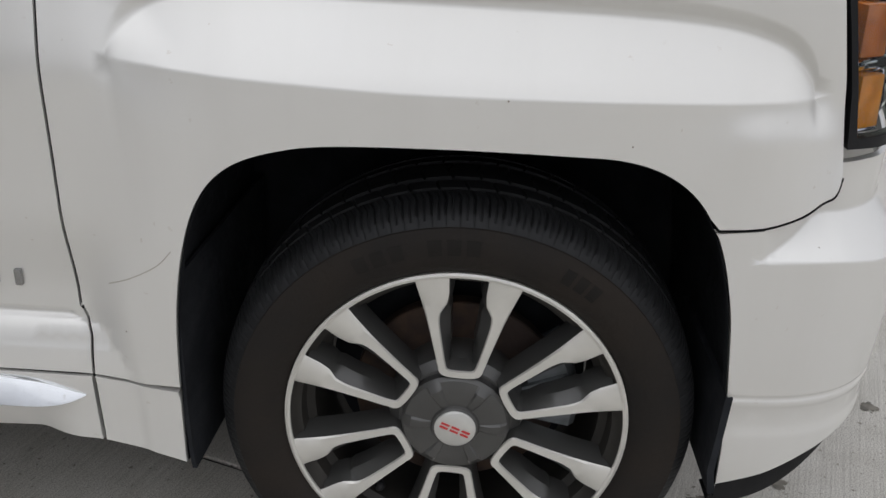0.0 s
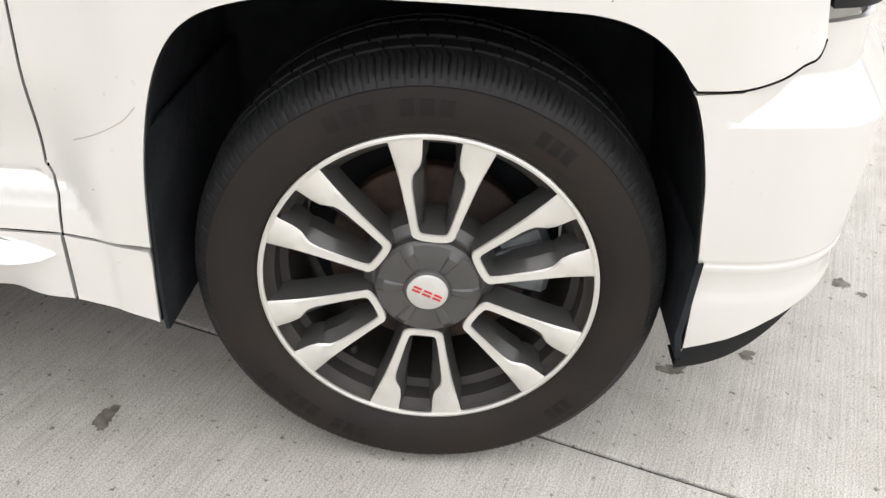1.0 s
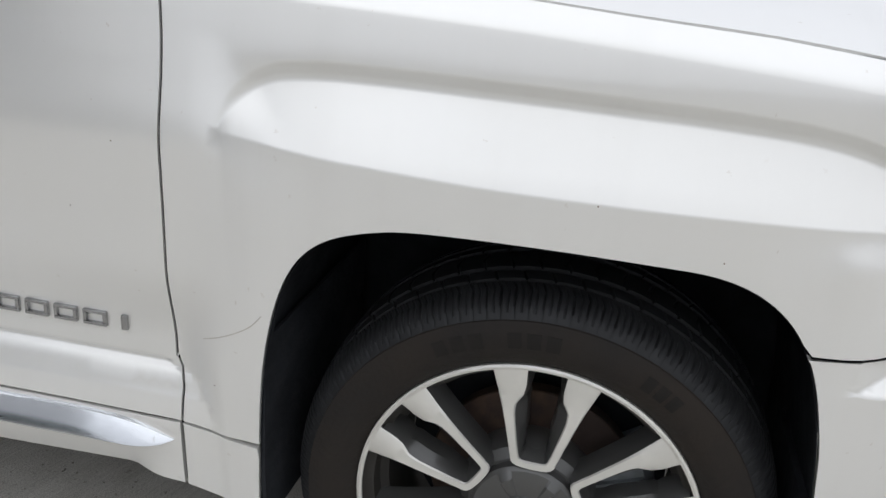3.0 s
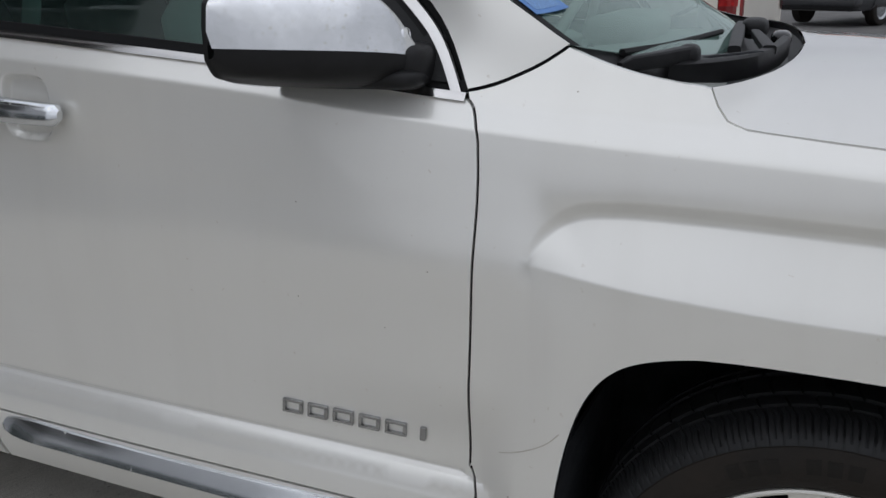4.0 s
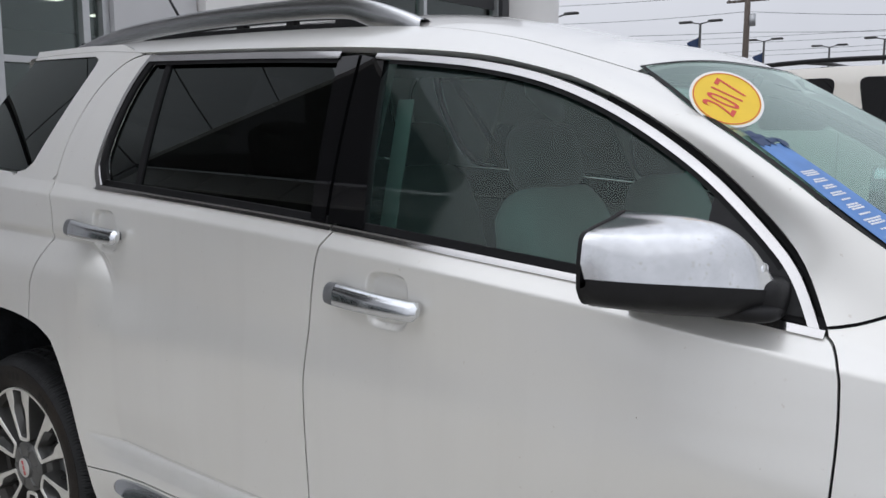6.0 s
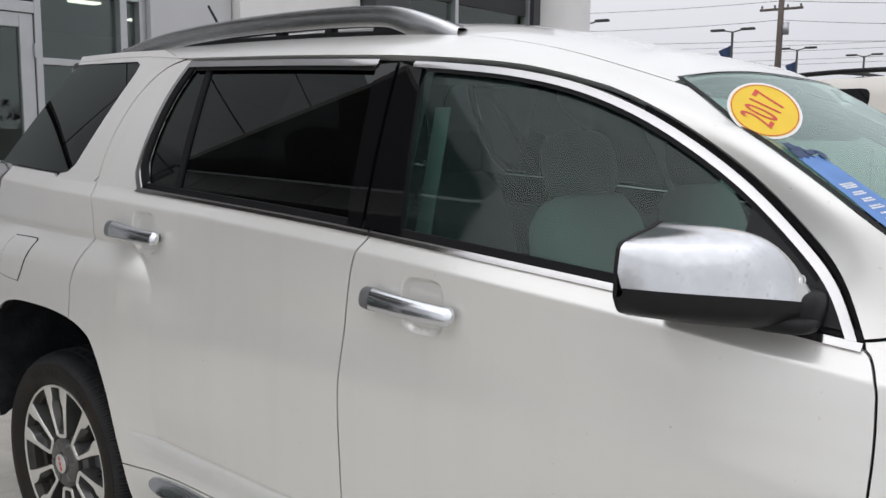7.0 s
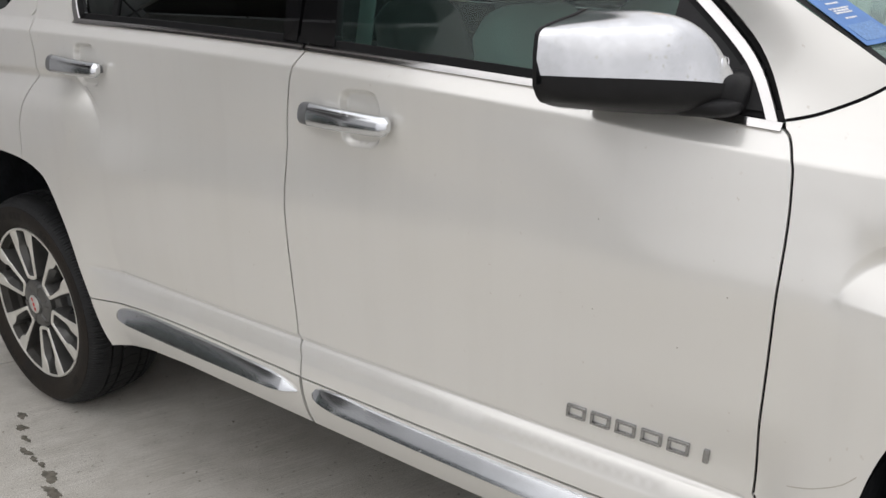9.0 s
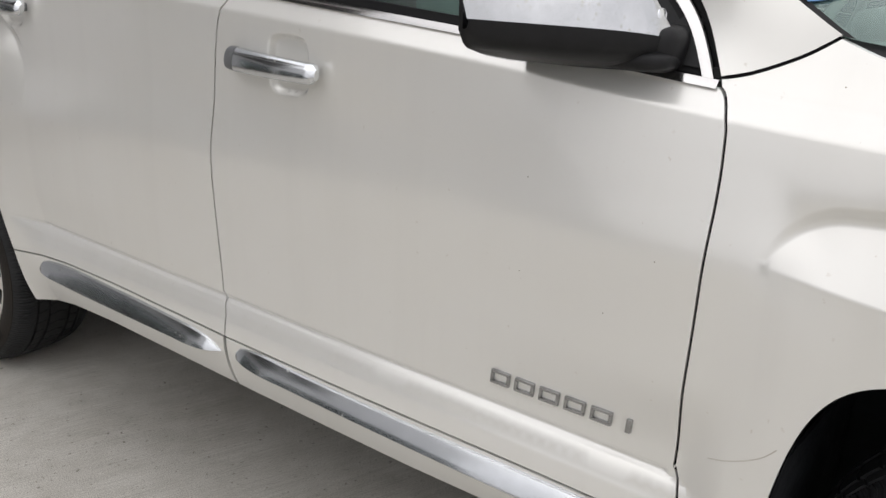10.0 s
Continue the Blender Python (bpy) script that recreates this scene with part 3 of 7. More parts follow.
# ---- outlines on the side, (along, up) ----
ARCH_F = smoothed([(-0.392, 0.298), (-0.386, 0.43), (-0.375, 0.558), (-0.354, 0.66), (-0.325, 0.726), (-0.283, 0.765), (-0.218, 0.786), (-0.148, 0.793), (-0.01, 0.793), (0.126, 0.789), (0.195, 0.785), (0.243, 0.772), (0.281, 0.748), (0.310, 0.713), (0.334, 0.661), (0.354, 0.581), (0.363, 0.512), (0.373, 0.421), (0.377, 0.325), (0.379, 0.272)], 6)
ARCH_R = smoothed([(-2.372, 0.335), (-2.418, 0.472), (-2.447, 0.55), (-2.493, 0.675), (-2.559, 0.795), (-2.61, 0.832), (-2.685, 0.855), (-2.80, 0.868), (-2.92, 0.87), (-3.02, 0.866), (-3.10, 0.848), (-3.165, 0.80), (-3.20, 0.73), (-3.207, 0.60), (-3.205, 0.44)], 6)
SEAM_A = [(-0.547, 1.111), (-0.534, 1.0996), (-0.521, 1.0716), (-0.5155, 1.04), (-0.511, 0.953), (-0.5145, 0.777), (-0.524, 0.560), (-0.5225, 0.541), (-0.5115, 0.507), (-0.5105, 0.488), (-0.511, 0.444)]
SEAM_B = [(-1.504, 1.198), (-1.530, 1.150), (-1.545, 1.085), (-1.556, 1.0), (-1.566, 0.9), (-1.568, 0.75), (-1.5635, 0.59), (-1.5625, 0.568), (-1.546, 0.535), (-1.5395, 0.51), (-1.537, 0.475)]
SEAM_C = [(-2.685, 0.855), (-2.672, 0.92), (-2.66, 0.972), (-2.595, 1.075), (-2.578, 1.13), (-2.582, 1.20), (-2.622, 1.353), (-2.618, 1.46), (-2.588, 1.538), (-2.53, 1.592), (-2.467, 1.612)]
SILL = [(-0.39, 0.424), (-0.45, 0.434), (-0.511, 0.443), (-0.765, 0.452), (-1.177, 0.463), (-1.537, 0.4745), (-1.956, 0.495), (-2.15, 0.499), (-2.273, 0.495), (-2.42, 0.479)]
FOOT = [(-0.392, 0.297), (-0.45, 0.316), (-0.511, 0.331), (-0.60, 0.338), (-0.8, 0.334), (-1.04, 0.334), (-1.5, 0.35), (-2.02, 0.371), (-2.18, 0.368), (-2.28, 0.352), (-2.372, 0.335)]
GAP = [(-0.551, 1.124), (-0.591, 1.193), (-0.643, 1.248), (-0.751, 1.335), (-0.866, 1.407), (-0.991, 1.469), (-1.123, 1.516), (-1.263, 1.547), (-1.415, 1.567), (-1.626, 1.584), (-1.966, 1.599), (-2.346, 1.609), (-2.467, 1.612)]
HOODCUT = [(-0.209, 0.121, 1.135), (-0.198, 0.107, 1.113), (-0.184, 0.096, 1.096), (-0.158, 0.089, 1.086), (-0.063, 0.085, 1.077), (0.069, 0.081, 1.066), (0.229, 0.08, 1.054), (0.36, 0.084, 1.038), (0.46, 0.10, 1.02)]


def between(pts, a, b):
    """The stretch of a polyline from along = a to along = b."""
    lo, hi = min(a, b), max(a, b)
    flip = pts[0][0] > pts[-1][0]
    p = pts[::-1] if flip else list(pts)

    def cut(x):
        for (x0, z0), (x1, z1) in zip(p, p[1:]):
            if x0 <= x <= x1:
                return (x, z0 + (z1 - z0) * (x - x0) / (x1 - x0))
        return p[0] if x < p[0][0] else p[-1]
    out = [cut(lo)] + [q for q in p if lo < q[0] < hi] + [cut(hi)]
    return out if a < b else out[::-1]


def strip(curve, w0, w1, d, n=6):
    """A narrow moulding along a curve on the side; it lies from w0 to w1 inside the curve and stands d proud."""
    c = [Vector(p) for p in curve]
    rows = []
    for i, p in enumerate(c):
        t = (c[min(i + 1, len(c) - 1)] - c[max(i - 1, 0)]).normalized()
        nn = Vector((-t.y, t.x))
        row = []
        for k in range(n + 1):
            w = w0 + (w1 - w0) * k / n
            q = p + nn * w
            w += (w1 - w0) * (-0.14 if k == 1 else 0.14 if k == n - 1 else 0)
            q = p + nn * w
            h = d * (0.94 if k in (1, n - 1) else 1.0) if 0 < k < n else -0.008
            row.append(place(q.x, q.y, surf(q.x, q.y) - h))
        rows.append(row)
    return grid_mesh(rows)


car = thing("suv_car", "pearl white compact SUV with chrome trim, parked on concrete", "car")
pairs = []


def body(name, bm, material, parent=None, label="", sharp=35, twin=True):
    """A part of the car's near side; its twin on the far side is the same mesh mirrored."""
    ob = part(name, bm, material, parent or car, label, sharp=sharp)
    if twin:
        pairs.append(ob)
    return ob


belt = [(x / 100, curve_at(BELT, x / 100)) for x in range(-340, 61, 4)]


def offset_box(x0, x1, z1, r, g):
    """Outline of a flare's rounded box, drawn in by g."""
    x0, x1, z1, r = x0 + g, x1 - g, z1 - g, max(0.01, r - g)
    left = [(x0 + r - r * math.cos(a), z1 - r + r * math.sin(a)) for a in [math.pi / 2 * k / 8 for k in range(9)]]
    right = [(x1 - r + r * math.sin(a), z1 - r + r * math.cos(a)) for a in [math.pi / 2 * k / 8 for k in range(9)]]
    return [(x0, 0.3)] + left + right + [(x1, 0.3)]


front_xs = [-0.0025 - 0.4285 * math.cos(math.pi * q / 100) for q in range(101)]
FLARES = [[(x, curve_at(CREST, x) + up) for x in front_xs] for up in (-0.006, 0.0, 0.004, 0.009, 0.014, 0.019, 0.025)]
FLARES += [[(x, curve_at(LEDGE, x) + up) for x in front_xs[4:-4]] for up in (-0.003, 0.0, 0.005)]
FLARES += [offset_box(-4.4, -2.277, 1.097, 0.16, g) for g in (-0.022, -0.014, -0.006, 0.0, 0.004, 0.051, 0.055, 0.059)]
CREASES = FLARES + [[(x / 20, v + 0.028 * max(0, -x / 20 - 0.53)) for x in range(-60, -7)] for v in (0.470, 0.478, 0.4835, 0.4895, 0.5175, 0.5205, 0.5235, 0.5265, 0.530, 0.5335, 0.538, 0.543)]
CREASES += [[(x + g, z) for x, z in LEDGE_END] for g in (-0.004, 0.0, 0.004)]
CREASES += [[(x, z - d) for x, z in belt] for d in (0.003, 0.012, 0.022, 0.0285, 0.032, 0.0355, 0.0395, 0.045)]
CREASES += [[(x, z + 0.004) for x, z in belt if x > -0.56]]
# front wing
arch_up = [p for p in ARCH_F if p[1] >= 0.424 and p[0] < 0.2] + [p for p in ARCH_F if p[0] >= 0.2 and p[1] > 0.706]
edge = [(0.323, 0.699), (0.378, 0.702), (0.425, 0.716), (0.452, 0.732), (0.472, 0.74), (0.482, 0.762), (0.480, 0.80), (0.470, 0.87), (0.455, 0.93), (0.437, 1.0), (0.43, 1.024)]
cut = [(p[0], p[2]) for p in HOODCUT if p[0] < 0.42][::-1]
cowl_edge = smoothed([(-0.213, 1.137), (-0.26, 1.143), (-0.31, 1.152), (-0.36, 1.166), (-0.409, 1.184)], 4)
pillar_foot = smoothed([(-0.409, 1.184), (-0.441, 1.162), (-0.472, 1.146), (-0.511, 1.130), (-0.548, 1.121)], 4)
wing = body("front_wing", panel(arch_up + smoothed(edge, 3) + cut + cowl_edge[1:] + pillar_foot[1:] + smoothed(SEAM_A, 4)[1:] + SILL[:3][::-1][1:-1], skin, 0.0145, lines=CREASES), PAINT)
# thin black line laid along the bumper gap to draw its shade
body("bumper_joint", strip(smoothed(edge[:6], 4), -0.0010, 0.0001, 0.0005, n=4), SEAL, wing)
# lower piece of the wing behind the wheel, and the sills
body("wing_extension", panel(SILL[:3][::-1] + [p for p in ARCH_F if p[0] < -0.3 and 0.3 < p[1] < 0.42][::-1] + FOOT[:3], skin, 0.0125, lines=CREASES), PAINT)
sill_f = body("front_sill", panel(between(SILL, -1.534, -0.513) + between(FOOT, -0.513, -1.528), skin, 0.0125, lines=CREASES), PAINT)
sill_r = body("rear_sill", panel(between(SILL, -2.42, -1.540) + between(FOOT, -1.534, -2.372) + [p for p in ARCH_R if p[1] < 0.47 and p[0] > -2.6][1:], skin, 0.0125, lines=CREASES), PAINT)


def door_skin(x0, z0, lean):
    """The side's surface with the hollow behind a handle."""
    def fn(s, z):
        u, v = (s - x0) / 0.052, (z - z0 - lean * (s - x0)) / 0.055
        d = (u ** 4 + v ** 4) ** 0.25
        return place(s, z, surf(s, z) + 0.014 * ease((1.06 - d) / 0.22))
    return fn


def hollow_rings(x0, z0):
    return [[(x0 + 0.052 * k * math.copysign(abs(math.cos(a)) ** 0.5, math.cos(a)), z0 + 0.055 * k * math.copysign(abs(math.sin(a)) ** 0.5, math.sin(a))) for a in [j * math.tau / 72 for j in range(73)]] for k in (1.09, 1.055, 1.02, 0.985, 0.95, 0.915, 0.88, 0.845, 0.80)]


top_f = between(belt, -1.504, -0.551)
door_f = body("front_door", panel(smoothed(SEAM_A, 4) + between(SILL, -0.511, -1.537)[1:] + smoothed(SEAM_B[::-1], 4)[1:] + top_f[1:-1], door_skin(-1.340, 1.073, 0.0), 0.0125, lines=CREASES + hollow_rings(-1.340, 1.073)), PAINT)
SEAM_CS = smoothed(SEAM_C, 6)
seam_c_low = [p for p in SEAM_CS if p[1] < 1.2525] + [next(p for p in SEAM_CS if p[1] >= 1.2525)]
seam_c_high = [p for p in SEAM_CS if p[1] >= 1.2525]
arch_r_front = [p for p in ARCH_R if p[0] > -2.685 and p[1] > 0.479]
top_r = between(belt, -2.590, -1.504)
door_r = body("rear_door", panel(smoothed(SEAM_B, 4) + between(SILL, -1.537, -2.42)[1:] + arch_r_front + seam_c_low + top_r[2:-1], door_skin(-2.320, 1.137, 0.0), 0.0125, lines=CREASES + hollow_rings(-2.320, 1.137)), PAINT)
# white upper frame of the rear door, behind its window
glass_back = [(-2.375, 1.245), (-2.415, 1.285), (-2.432, 1.32), (-2.446, 1.387), (-2.452, 1.46), (-2.449, 1.525), (-2.436, 1.58), (-2.422, 1.611)]
body("rear_door_frame", panel(seam_c_high[::-1] + between(belt, -2.575, -2.375)[1:] + smoothed(glass_back, 3)[1:], skin, 0.016), PAINT)
# rear quarter with the D-pillar round its glass
q_glass = [(-3.323, 1.29), (-2.835, 1.275), (-2.79, 1.283), (-2.762, 1.305), (-2.688, 1.585), (-2.69, 1.605), (-2.716, 1.615), (-3.12, 1.622)]
quarter_low = seam_c_low[::-1] + [p for p in ARCH_R if -3.2 < p[0] < -2.69] + [(-3.21, 0.86), (-3.3, 0.905), (-3.42, 0.925), (-3.46, 1.0), (-3.44, 1.072), (-3.364, 1.08), (-3.310, 1.128), (-3.226, 1.262), (-3.215, 1.286)] + [(x, z + (0.012 if x < -2.845 else 0.0)) for x, z in between(belt, -3.19, -2.61)[1:]]


quarter = body("rear_quarter", panel(quarter_low, skin, 0.0145, lines=CREASES), PAINT)
lid = smoothed([(-3.05, 1.070), (-2.92, 1.072), (-2.903, 1.066), (-2.907, 1.054), (-2.985, 0.945), (-3.004, 0.934), (-3.105, 0.942), (-3.120, 0.952), (-3.116, 0.966), (-3.068, 1.060), (-3.05, 1.070)], 4)[:-1]
body("lid_joint", panel(lid, proud(0.0016), 0.010, gap=-0.0016, rim=0.004, lines=FLARES), SEAL, quarter)
body("filler_lid", panel(lid, proud(0.0022), 0.010, gap=0.0006, rim=0.004, lines=FLARES), PAINT, quarter)
body("d_pillar", panel(seam_c_high + [(-2.6, 1.65), (-2.8, 1.655), (-3.13, 1.655)] + [(-3.12, 1.622), (-2.716, 1.615), (-2.69, 1.605), (-2.688, 1.585), (-2.762, 1.305), (-2.79, 1.283), (-2.835, 1.275)] + [(-2.835, 1.262), (-2.62, 1.254)], skin, 0.018), PAINT)
body("quarter_glass", panel(q_glass, proud(-0.003), 0.03, rim=0.006), PRIVACY)
body("quarter_glass_backing", panel([(-3.323, 1.283), (-2.83, 1.268), (-2.755, 1.30), (-2.68, 1.6), (-2.7, 1.622), (-3.12, 1.63)], proud(-0.03), 0.05, rim=0), SEAL)

# ---- window band ----


body("frame_joint", strip(between(belt, -2.572, -2.40), -0.006, 0.006, 0.0007), PAINT, door_r)
body("quarter_joint", strip(between(belt, -2.84, -2.597), -0.007, 0.007, 0.0007), PAINT, quarter)
# black strips sunk in the seams supply the shade of the gaps
for line in (SEAM_A[1:], SEAM_B[1:], SEAM_C[1:], SILL[1:-1]):
    body("seam_strip", strip(smoothed(line, 6), -0.005, 0.005, -0.005), SEAL)
gap_s = smoothed(GAP, 5)
body("door_seal", strip([p for p in gap_s if p[0] > -1.0], -0.020, 0.008, -0.014), SEAL)
front_gap = [p for p in gap_s if p[0] > -1.62]
rear_gap = [p for p in gap_s if -1.632 > p[0] > -2.43]
body("window_surround", strip(front_gap, 0.0065, 0.0212, 0.0045), SATIN2, door_f, "chrome window surround")
body("window_surround", strip(rear_gap, 0.004, 0.022, 0.006), SATIN2, door_r, "chrome window surround")
back_s = smoothed(glass_back, 4)
body("window_surround", strip(back_s[::-1], -0.002, 0.014, 0.006), SATIN2, door_r, "chrome window surround")
belt_f = between(belt, -1.506, -0.549)
belt_r = between(belt, -2.385, -1.512)
body("belt_moulding", strip(belt_f, -0.001, 0.011, 0.006), SATIN2, door_f, "chrome belt moulding")
body("belt_moulding", strip(belt_r, -0.001, 0.011, 0.006), SATIN2, door_r, "chrome belt moulding")
# panes and the black parts between them
pane_f = [(-0.748, 1.150), (-0.745, 1.272)] + smoothed([(-0.772, 1.312), (-0.867, 1.376), (-0.992, 1.444), (-1.122, 1.494), (-1.258, 1.521), (-1.406, 1.538), (-1.553, 1.546)], 5) + [(-1.432, 1.208)] + between(belt, -1.432, -0.748)[1:-1]
pane_f = [(p[0], max(p[1] + (0.016 if p[1] > 1.26 else 0), curve_at(BELT, p[0]) + 0.012)) for p in pane_f]
body("window_pane", panel(pane_f, proud(-0.010), 0.03, gap=0, rim=0.004), TINT, door_f, "lightly tinted window")
pane_r = [(-1.575, 1.215), (-1.682, 1.558)] + smoothed([(-1.966, 1.575), (-2.346, 1.586), (-2.40, 1.583)], 4) + [(-2.416, 1.52), (-2.42, 1.46), (-2.414, 1.387), (-2.40, 1.325), (-2.352, 1.262)] + between(belt, -2.352, -1.575)[1:-1]
pane_r = [(p[0], max(p[1], curve_at(BELT, p[0]) + 0.012)) for p in pane_r]
body("window_pane", panel(pane_r, proud(-0.010), 0.03, gap=0, rim=0.004), PRIVACY, door_r, "dark privacy window")


def band(a, b, d=0.0, n=10):
    """A flat black band between two lines on the side."""
    rows = []
    for k in range(n + 1):
        u = k / n
        p = [a[0][i] + (a[1][i] - a[0][i]) * u for i in (0, 1)]
        q = [b[0][i] + (b[1][i] - b[0][i]) * u for i in (0, 1)]
        rows.append([place(p[0] + (q[0] - p[0]) * j / 4, p[1] + (q[1] - p[1]) * j / 4, surf(p[0] + (q[0] - p[0]) * j / 4, p[1] + (q[1] - p[1]) * j / 4) - d) for j in range(5)])
    return thicken(grid_mesh(rows), (0, 0.02, 0))


body("pillar_cover", band(((-1.428, 1.205), (-1.549, 1.556)), ((-1.529, 1.212), (-1.621, 1.572)), 0.001), GLOSSBLACK, door_f, "gloss black pillar cover")
body("pillar_cover", band(((-1.538, 1.213), (-1.631, 1.572)), ((-1.580, 1.218), (-1.692, 1.570)), 0.001), GLOSSBLACK, door_r, "gloss black pillar cover")
body("window_divider", band(((-2.205, 1.240), (-2.325, 1.588)), ((-2.226, 1.242), (-2.347, 1.588)), -0.004), SEAL, door_r)
body("window_seal", strip([p for p in gap_s if -0.60 > p[0] > -1.56], 0.021, 0.030, 0.0015), SEAL, door_f)
body("window_seal", strip([p for p in gap_s if -1.68 > p[0] > -2.40], 0.022, 0.032, 0.0015), SEAL, door_r)
body("window_seal", strip(back_s[::-1], 0.014, 0.034, 0.0015), SEAL, door_r)
body("window_seal", strip(belt_f, 0.011, 0.024, -0.003), SEAL, door_f)
body("window_seal", strip(belt_r, 0.011, 0.024, -0.003), SEAL, door_r)
# black sail ahead of the front pane, where the mirror is fixed
sail = [(-0.752, 1.148), (-0.752, 1.302)] + [(x + 0.012, z - 0.024) for x, z in front_gap if -0.735 < x < -0.60][::-1] + [(-0.580, 1.132)] + [(-0.66, 1.138)]
body("mirror_sail", panel(sail, proud(0.001), 0.02, gap=0.0), BLACK, door_f, "black plastic corner piece")

# ---- roof, pillars, windscreen, bonnet ----
SHIELD_EDGE = [Vector(p) for p in smoothed([(-0.409, 0.1424, 1.184), (-0.434, 0.1415, 1.200), (-0.478, 0.146, 1.230), (-0.529, 0.150, 1.2635), (-0.583, 0.161, 1.298), (-0.633, 0.180, 1.330), (-0.704, 0.211, 1.372), (-0.757, 0.235, 1.402), (-0.828, 0.270, 1.439), (-0.907, 0.321, 1.485), (-0.979, 0.3635, 1.525)], 4)]
outer = [Vector((p[0], surf(*p), p[1])) for p in gap_s if p[0] > -1.13]
n_p = 30


def along(pts, u):
    """The point at the share u of a polyline's length."""
    ls = [0.0]
    for a, b in zip(pts, pts[1:]):
        ls.append(ls[-1] + (b - a).length)
    d = u * ls[-1]
    for i in range(len(pts) - 1):
        if d <= ls[i + 1] + 1e-9:
            return pts[i].lerp(pts[i + 1], (d - ls[i]) / max(1e-9, ls[i + 1] - ls[i]))
    return pts[-1]


pillar_rows = []
for k in range(n_p + 1):
    a, b = along(outer, k / n_p), along(SHIELD_EDGE, k / n_p)
    a = a + Vector((0.004, -0.001, 0.006))
    out = Vector((0.25, -0.8, 0.55)).normalized()
    pillar_rows.append([a.lerp(b, j / 8) + out * (0.007 * ease(k / 8) - 0.004 * (1 - ease(k / 4))) * math.sin(math.pi * j / 8) + Vector((0, 0, -0.009)) * (1 - ease(k / 5)) * math.sin(math.pi * j / 8) for j in range(9)])

# the pillar's foot follows the wing's edge
foot = [Vector(skin(*p)) for p in pillar_foot[::-1]]
shift = [along(foot, j / 8) + Vector((0.0, 0.0, 0.0032)) - pillar_rows[0][j] for j in range(9)]
for k in range(7):
    pillar_rows[k] = [p + d * (1 - ease(k / 7)) for p, d in zip(pillar_rows[k], shift)]

ROOF_MID = [(-3.36, 1.645), (-3.2, 1.665), (-2.6, 1.705), (-1.9, 1.708), (-1.5, 1.688), (-1.2, 1.625), (-1.0, 1.570)]
EDGE_Z = [(-3.36, 1.62), (-3.1, 1.632), (-2.7, 1.632), (-2.467, 1.618), (-2.346, 1.615), (-1.966, 1.605), (-1.626, 1.590), (-1.415, 1.573), (-1.263, 1.553), (-1.129, 1.523)]


def roof_point(x, u):
    """u: 0 at the door's top edge, 1 at the car's middle."""
    ze = curve_at(EDGE_Z, x)
    ye = surf(x, ze) - 0.002
    zm = curve_at(ROOF_MID, x)
    return Vector((x, ye + (WIDE / 2 - ye) * u, ze + (zm - ze) * (1 - (1 - u) ** 4.2)))


SPLIT = 0.155
ROOF_END = -3.13
xs = [ROOF_END + (-1.12 - ROOF_END) * k / 60 for k in range(61)]
side_rows = pillar_rows[:-2] + [[roof_point(x, SPLIT * j / 8) for j in range(9)] for x in xs[::-1][1:]]
# one smooth skin from the pillar's foot to the tail
for _ in range(14):
    old = [list(r) for r in side_rows]
    for i in range(n_p - 7, n_p + 7):
        for j in range(1, 8):
            side_rows[i][j] = old[i][j] * 0.5 + (old[i - 1][j] + old[i + 1][j]) * 0.25
        if i >= n_p - 1:
            side_rows[i][8] = old[i][8] * 0.7 + (old[i - 1][8] + old[i + 1][8]) * 0.15
side_rows = [[r[0] + Vector((0, 0.02, -0.012))] + r + [r[8] + Vector((-0.006, 0.016, -0.016))] for r in side_rows]
body("side_rail", grid_mesh(side_rows), PAINT)
# black strip behind the pillar's foot, added to darken the gap
body("pillar_joint", strip(pillar_foot[::-1], -0.008, 0.006, -0.004), SEAL)


def roof_full(x, u):
    """Roof out to the windscreen's head."""
    if x < -1.129:
        return roof_point(x, u)
    f = (x + 1.129) / 0.15
    a = roof_point(-1.129, u)
    hy = 0.375 + (WIDE / 2 - 0.375) * (u - SPLIT) / (1 - SPLIT)
    h = Vector((-0.979 + 0.045 * ease((hy - 0.375) / 0.55), hy, 1.529 + 0.026 * (1 - (1 - (hy - 0.375) / 0.55) ** 3)))
    p = a.lerp(h, f)
    p.z += 0.012 * math.sin(math.pi * f)
    return p


rail_edge = sorted((tuple(r[-2]) for r in side_rows), key=lambda p: p[0])


def edge_at(x):
    """Upper edge of the side rail."""
    return Vector((x, float(np.interp(x, [p[0] for p in rail_edge], [p[1] for p in rail_edge])), float(np.interp(x, [p[0] for p in rail_edge], [p[2] for p in rail_edge]))))


mid_rows = []
for k in range(31):
    row = []
    for j in range(81):
        x = ROOF_END + (-0.979 - ROOF_END) * j / 80
        p = roof_full(x, SPLIT + 0.012 + (0.988 - SPLIT) * k / 30)
        e = edge_at(p.x) + Vector((0, 0.010, 0.001))
        off = e - roof_full(x, SPLIT + 0.012)
        off.x = 0
        row.append(p + off * max(0.0, 1 - k / 9) ** 2)
    mid_rows.append(row)
body("roof_panel", thicken(grid_mesh(mid_rows), (0, 0, -0.012)), PAINT)
ditch = [[edge_at(ROOF_END + 0.03 + (-0.99 - ROOF_END - 0.03) * j / 70) + Vector((0, dy, dz)) for j in range(71)] for dy, dz in ((-0.002, -0.008), (0.001, -0.0005), (0.009, -0.0005), (0.012, -0.008))]
body("roof_ditch_strip", grid_mesh(ditch), BLACK, None, "black roof drip moulding")

# windscreen
BASE_MID, HEAD_MID = Vector((-0.235, WIDE / 2, 1.130)), Vector((-0.93, WIDE / 2, 1.552))


